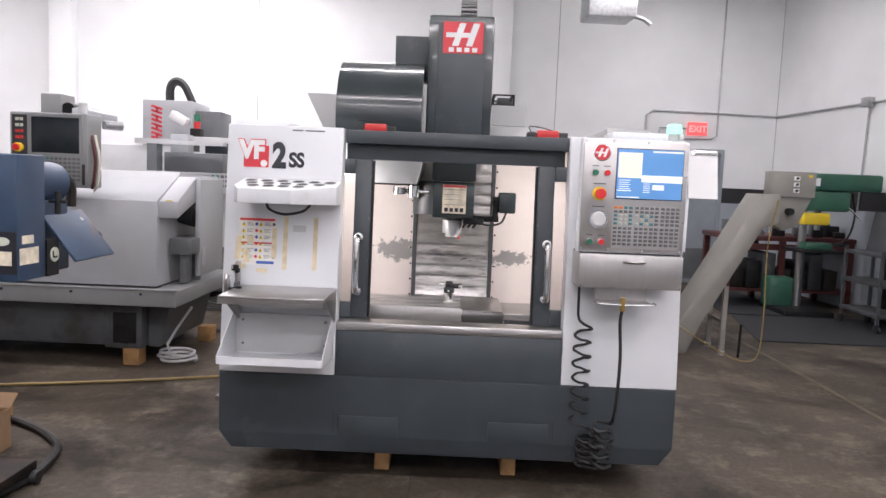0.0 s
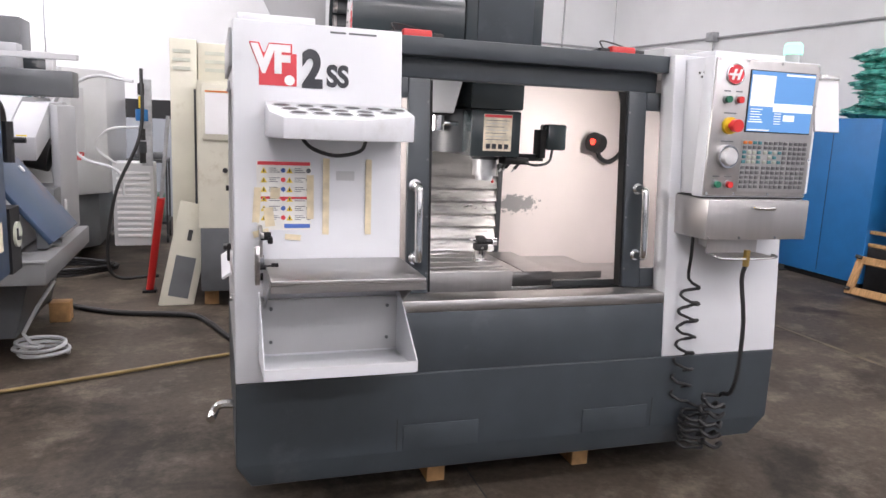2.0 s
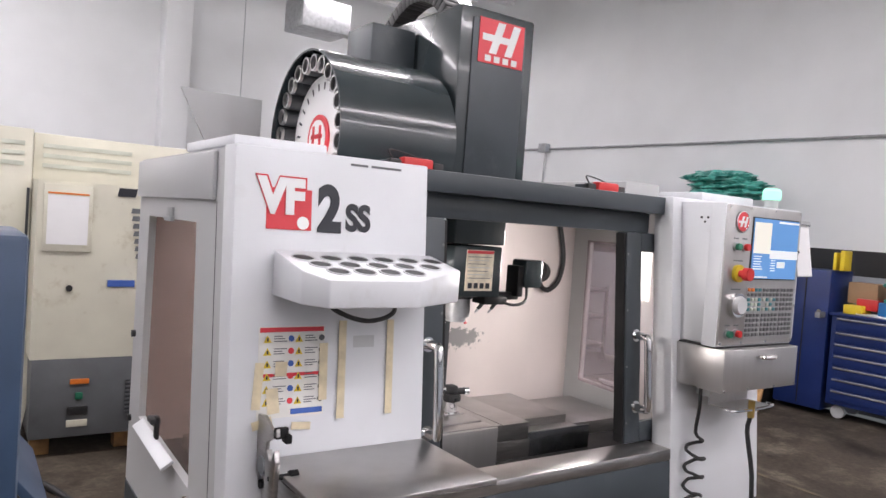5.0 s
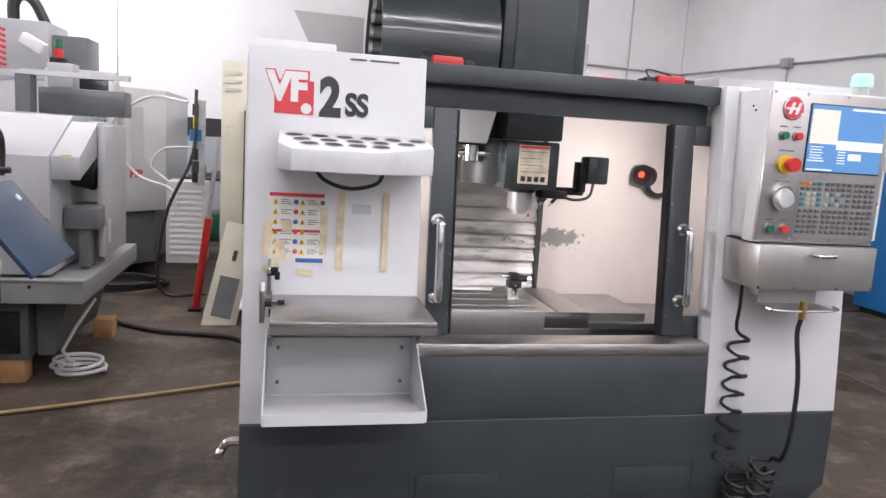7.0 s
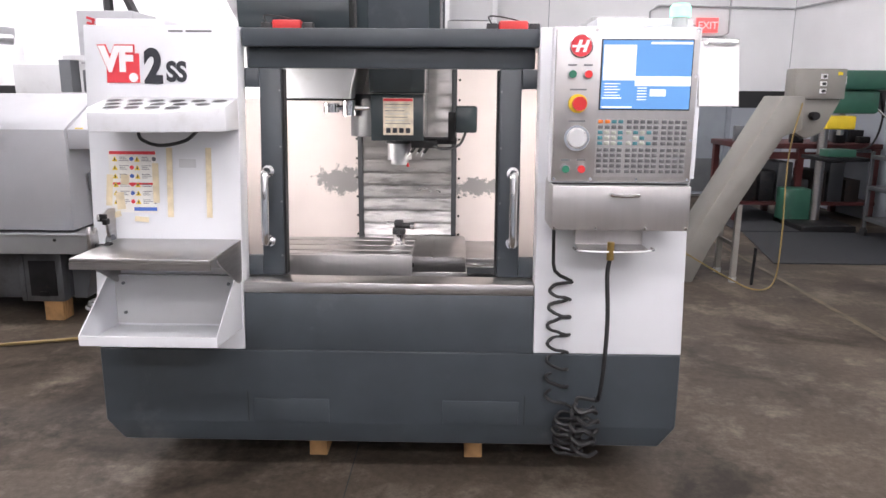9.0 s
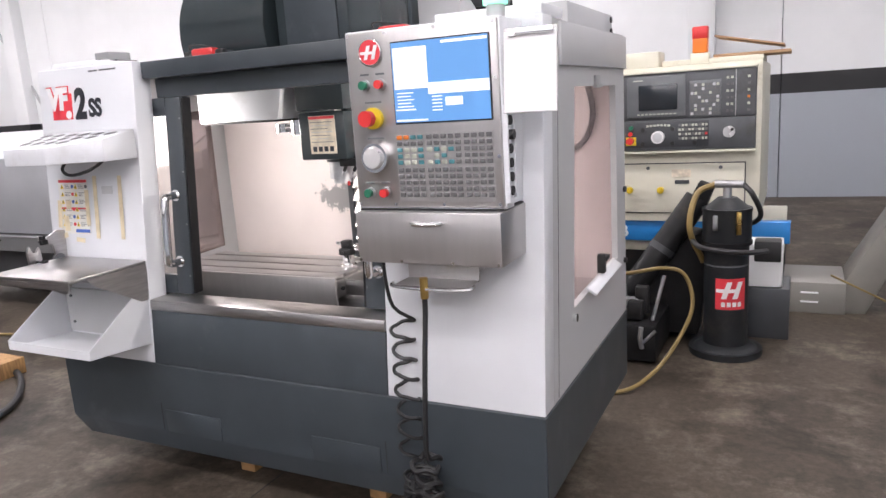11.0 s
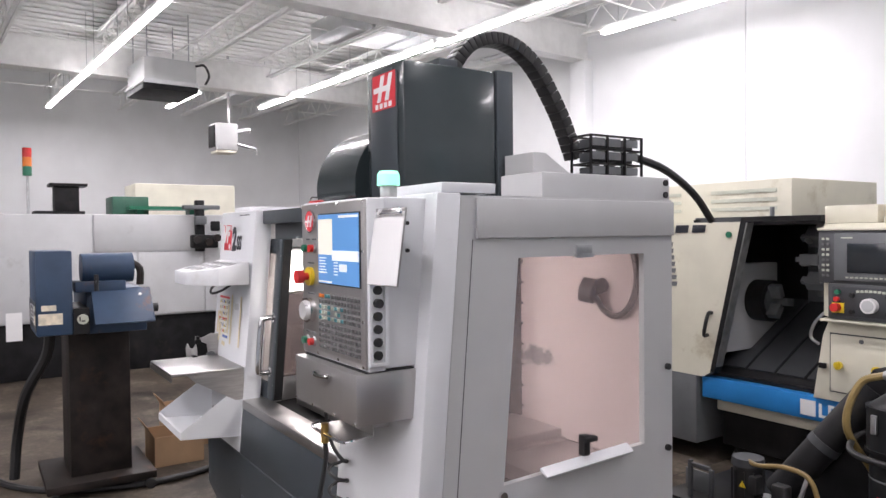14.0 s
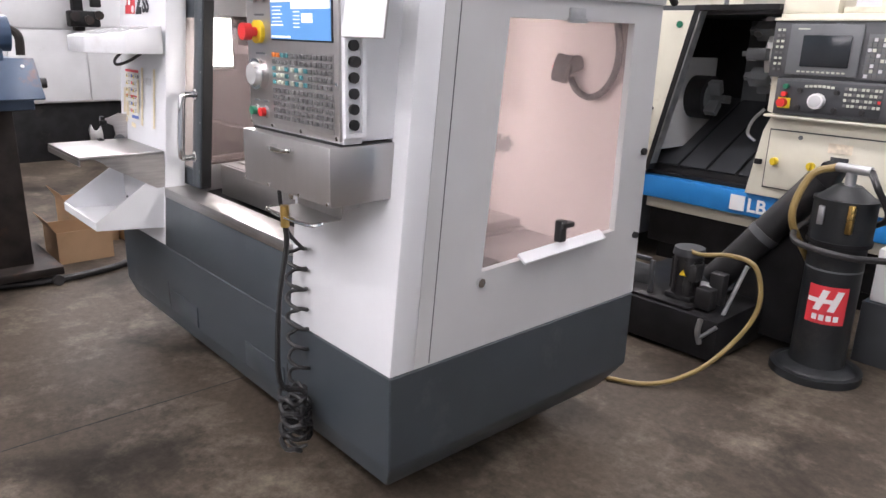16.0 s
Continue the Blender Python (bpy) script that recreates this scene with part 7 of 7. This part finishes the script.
# ---- left side: belt sander, big machine, cartons ----
sn = thing("belt_sander", (-1.75, -0.5, 0), "worn blue belt sander on a rusty steel stand", "sander")
part("tower", box(-2.0, -1.53, -0.755, -0.58, 1.02, 1.475, bev=0.008), SANDBLUE, sn, "worn blue belt housing")
part("label_plate", ring("y", [(-1.88, 1.085), (-1.65, 1.085), (-1.65, 1.175), (-1.88, 1.175)], [(-1.876, 1.089), (-1.654, 1.089), (-1.654, 1.171), (-1.876, 1.171)], -0.7592, -0.7577), VINYL, sn)
for i in range(3):
    part("text_bar", box(-1.85, -1.68 - 0.03 * i, -0.7595, -0.758, 1.105 + 0.02 * i, 1.112 + 0.02 * i), VINYL, sn)
part("label_band", box(-2.0, -1.532, -0.7575, -0.7555, 1.05, 1.2), INK, sn)
part("oval_label", move(cyl((0, 0, 0), (0, -0.003, 0), 0.028, 20), Matrix.Translation((-1.585, -0.757, 1.165)) @ Matrix.Diagonal((1, 1, 0.55, 1))), KEYL, sn)
part("maker_plate", box(-1.62, -1.55, -0.76, -0.7577, 1.08, 1.13), PAPERY, sn)
part("side_label", bx(box(-1.531, -1.5285, -0.745, -0.63, 1.08, 1.14), -1.531, -1.5285, -0.73, -0.66, 1.155, 1.185), PAPERY, sn)
part("dark_band", box(-1.99, -1.527, -0.578, -0.5, 1.02, 1.16), BLACKMAT, sn)
part("badge", cyl((-1.527, -0.533, 1.10), (-1.522, -0.533, 1.10), 0.028, 18), KEYL, sn)
part("badge_mark", bx(box(-1.5218, -1.519, -0.551, -0.545, 1.09, 1.115), -1.5218, -1.519, -0.54, -0.522, 1.088, 1.095), INK, sn)
part("motor", cyl((-1.7, -0.52, 1.37), (-1.7, -0.25, 1.37), 0.085, 24), SANDBLUE, sn, "blue round motor")
part("motor_saddle", box(-1.8, -1.6, -0.56, -0.3, 1.24, 1.3, bev=0.006), SANDBLUE, sn)
part("pipe", tube([(-1.65, -0.26, 1.40), (-1.63, -0.22, 1.36), (-1.63, -0.22, 1.27)], 0.02), RUST, sn)
M = Matrix.Translation((-1.62, -0.48, 1.25)) @ Matrix.Rotation(radians(-38), 4, "Y")
part("guard", move(box(0.0, 0.012, 0, 0.31, -0.235, 0, bev=0.003), M), SANDBLUE, sn, "blue hinged guard plate")
part("guard_knob", cyl((-1.56, -0.175, 1.14), (-1.56, -0.14, 1.14), 0.025, 14), BLACK, sn)
part("guard_rivet", move(cyl((0.012, 0.25, -0.05), (0.016, 0.25, -0.05), 0.009, 10), M), VINYL, sn)
part("table_top", box(-2.25, -1.66, -0.5, -0.18, 1.0, 1.245, bev=0.006), SANDBLUE, sn)
part("stop_post", cy(cyl((-1.55, -0.46, 1.25), (-1.55, -0.46, 1.34), 0.012, 10), (-1.585, -0.46, 1.30), (-1.515, -0.46, 1.30), 0.007, 8), BLACK, sn)
part("stand", box(-2.42, -2.0, -0.56, -0.22, 0.10, 1.0, bev=0.004), RUST, sn, "rusty steel stand")
part("foot_plate", box(-2.5, -1.86, -0.70, -0.10, 0.055, 0.10, bev=0.004), RUST, sn)
for x in (-2.4, -1.86):
    for y in (-0.66, -0.14):
        part("caster", cyl((x, y, 0.03), (x + 0.03, y, 0.03), 0.03, 12), BLACK, sn)
part("duct_hose", tube([(-1.9, -0.66, 1.02), (-1.98, -0.68, 0.85), (-2.15, -0.78, 0.6), (-2.35, -0.82, 0.3), (-2.35, -0.84, 0.05)], 0.03), BLACK, sn)
solid("power_cable", tube([(-2.7, -1.0, 0.022), (-2.3, -0.85, 0.022), (-2.05, -0.62, 0.022), (-1.9, -0.25, 0.022), (-1.89, 0.0, 0.022), (-2.0, 0.3, 0.022), (-2.39, 0.6, 0.022), (-3.0, 0.8, 0.022)], 0.02, 8), BLACK, "thick black cable looped on the floor", "cable", "cables")
for k, (x, y, r, h) in enumerate(((-2.38, 0.12, 0.16, 0.2), (-2.74, 0.28, 0.15, 0.29))):
    cb_ = thing("carton", (x, y, 0), "open brown cardboard carton", "carton", "cartons")
    part("carton_side", ring("z", [(x - r, y - r), (x + r, y - r), (x + r, y + r), (x - r, y + r)], [(x - r + 0.006, y - r + 0.006), (x + r - 0.006, y - r + 0.006), (x + r - 0.006, y + r - 0.006), (x - r + 0.006, y + r - 0.006)], 0.006, h), CARD, cb_)
    part("bottom", box(x - r, x + r, y - r, y + r, 0.0, 0.0055), CARD, cb_)
    for s in (-1, 1):
        part("flap", move(box(-r, r, 0, 0.09, 0, 0.004), Matrix.Translation((x, y + s * r, h)) @ Matrix.Rotation(radians(-60 if s < 0 else 40), 4, "X") @ Matrix.Diagonal((1, s, 1, 1))), CARD, cb_)
solid("timber_tray", box(-2.86, -2.47, 0.45, 0.7, 0.0, 0.1, bev=0.004), WOOD, "shallow timber crate on the floor", "crate")
bgm = thing("gear_machine", (-6.5, 0.5, 0), "large pale grey sheet-clad machine", "machine")
part("cladding", box(-7.6, -6.02, -1.05, 2.2, 0.62, 1.80, bev=0.01), PALEGREY, bgm)
for y0, y1, z0, z1 in ((-1.0, -0.86, 0.64, 1.79), (-0.84, 0.09, 0.64, 1.79), (0.11, 1.3, 1.38, 1.79), (0.11, 0.55, 0.64, 1.36), (0.57, 1.3, 0.64, 1.36), (1.32, 2.18, 0.64, 1.79)):
    part("panel", box(-6.019, -6.0, y0, y1, z0, z1, bev=0.003), PALEGREY, bgm)
part("base", box(-7.5, -6.1, -1.0, 2.15, 0.0, 0.619, bev=0.01), BLACKMAT, bgm)
part("corner_post", box(-6.3, -6.0, -1.25, -1.06, 0.3, 1.80, bev=0.01), PALEGREY, bgm)
part("label", box(-5.999, -5.997, -0.94, -0.9, 1.3, 1.34), YELLOW, bgm)
part("sheet", box(-5.998, -5.996, -0.75, -0.6, 0.45, 0.75), VINYL, bgm)
for i, (m, z) in enumerate(((GREENB, 2.22), (ORANGE, 2.321), (RED, 2.422))):
    part("tower_light", cyl((-6.2, -0.51, z), (-6.2, -0.51, z + 0.1), 0.045, 14), m, bgm)
part("tower_stem", cyl((-6.2, -0.51, 1.80), (-6.2, -0.51, 2.219), 0.014, 8), GALV, bgm)
part("top_fixture", bx(bx(box(-6.6, -6.2, -0.45, 0.05, 1.801, 1.84), -6.5, -6.25, -0.25, 0.0, 1.84, 2.12, bev=0.01), -6.55, -6.2, -0.3, 0.08, 2.12, 2.15), BLACKMAT, bgm)
part("top_box", box(-6.8, -6.3, 0.35, 0.75, 1.801, 2.02, bev=0.01), DRILLGREEN, bgm)
part("green_table", bx(bx(box(-6.5, -6.1, 0.5, 1.4, 1.86, 1.9), -6.4, -6.2, 0.6, 0.68, 1.801, 1.86), -6.4, -6.2, 1.2, 1.28, 1.801, 1.86), GREENB, bgm)
solid("far_cabinet", box(-11.2, -10.2, 1.3, 3.0, 0.0, 2.45, bev=0.02), CREAM, "cream cabinet of a machine far across the hall", "machine")
tp = part("tool_post", box(-5.998, -5.9, 1.2, 1.3, 1.36, 1.97, bev=0.01), BLACKMAT, bgm, "black bracket with hand wheels")
part("crossbar", box(-5.97, -5.88, 1.05, 1.48, 1.86, 1.91, bev=0.008), GREYM, tp)
part("gearbox", box(-5.899, -5.76, 1.12, 1.42, 1.40, 1.56, bev=0.02), BLACKMAT, tp)
part("clamp", box(-5.899, -5.8, 1.17, 1.30, 1.68, 1.78, bev=0.015), GREYM, tp)
part("clamp", box(-5.899, -5.82, 1.36, 1.46, 1.60, 1.72, bev=0.015), BLACKMAT, tp)
for y, z in ((1.17, 1.5), (1.3, 1.47), (1.4, 1.52)):
    part("hand_wheel", cyl((-5.76, y, z), (-5.72, y, z), 0.045, 14), RUST, tp)
# floor cables and hose on the left
solid("floor_joint", box(-0.158, -0.154, -6.3, 8.0, 0.0, 0.0012), FLOORMAT, "saw-cut joint in the concrete floor", "joint", kind="structure")
solid("yellow_hose", tube([(-3.6, 1.1, 0.015), (-2.9, 1.25, 0.015), (-2.2, 1.45, 0.015), (-1.6, 1.66, 0.015), (-1.1, 1.85, 0.015), (-0.6, 2.0, 0.015)], 0.01, 8), HOSEY, "yellow air hose along the floor", "hose")
solid("power_cable", tube([(-2.3, 3.3, 0.02), (-1.8, 2.9, 0.02), (-1.3, 2.75, 0.02), (-1.15, 2.5, 0.02), (-1.0, 2.1, 0.02), (-0.7, 1.9, 0.02)], 0.018, 8), BLACK, "black cable across the floor", "cable", "cables")
cbl = []
for i in range(45):
    a = i * 0.42
    cbl.append((-2.3 + (0.3 + 0.08 * math.sin(i * 0.9)) * math.cos(a), 4.3 + 0.28 * math.sin(a), 0.02 + 0.0016 * i))
solid("cable_coil", tube(cbl, 0.014, 6, per=2), BLACK, "black cable coiled on the floor", "cable", "cables")
cbl = []
for i in range(36):
    a = i * 0.5
    cbl.append((-2.05 + (0.13 + 0.015 * math.sin(i * 0.7)) * math.cos(a), 2.05 + 0.12 * math.sin(a), 0.015 + 0.0022 * i))
solid("cable_coil", tube(cbl + [(-2.15, 2.1, 0.12), (-2.0, 2.2, 0.4)], 0.011, 6, per=2), PALEGREY, "white cable coiled by the lathe foot", "cable", "cables")
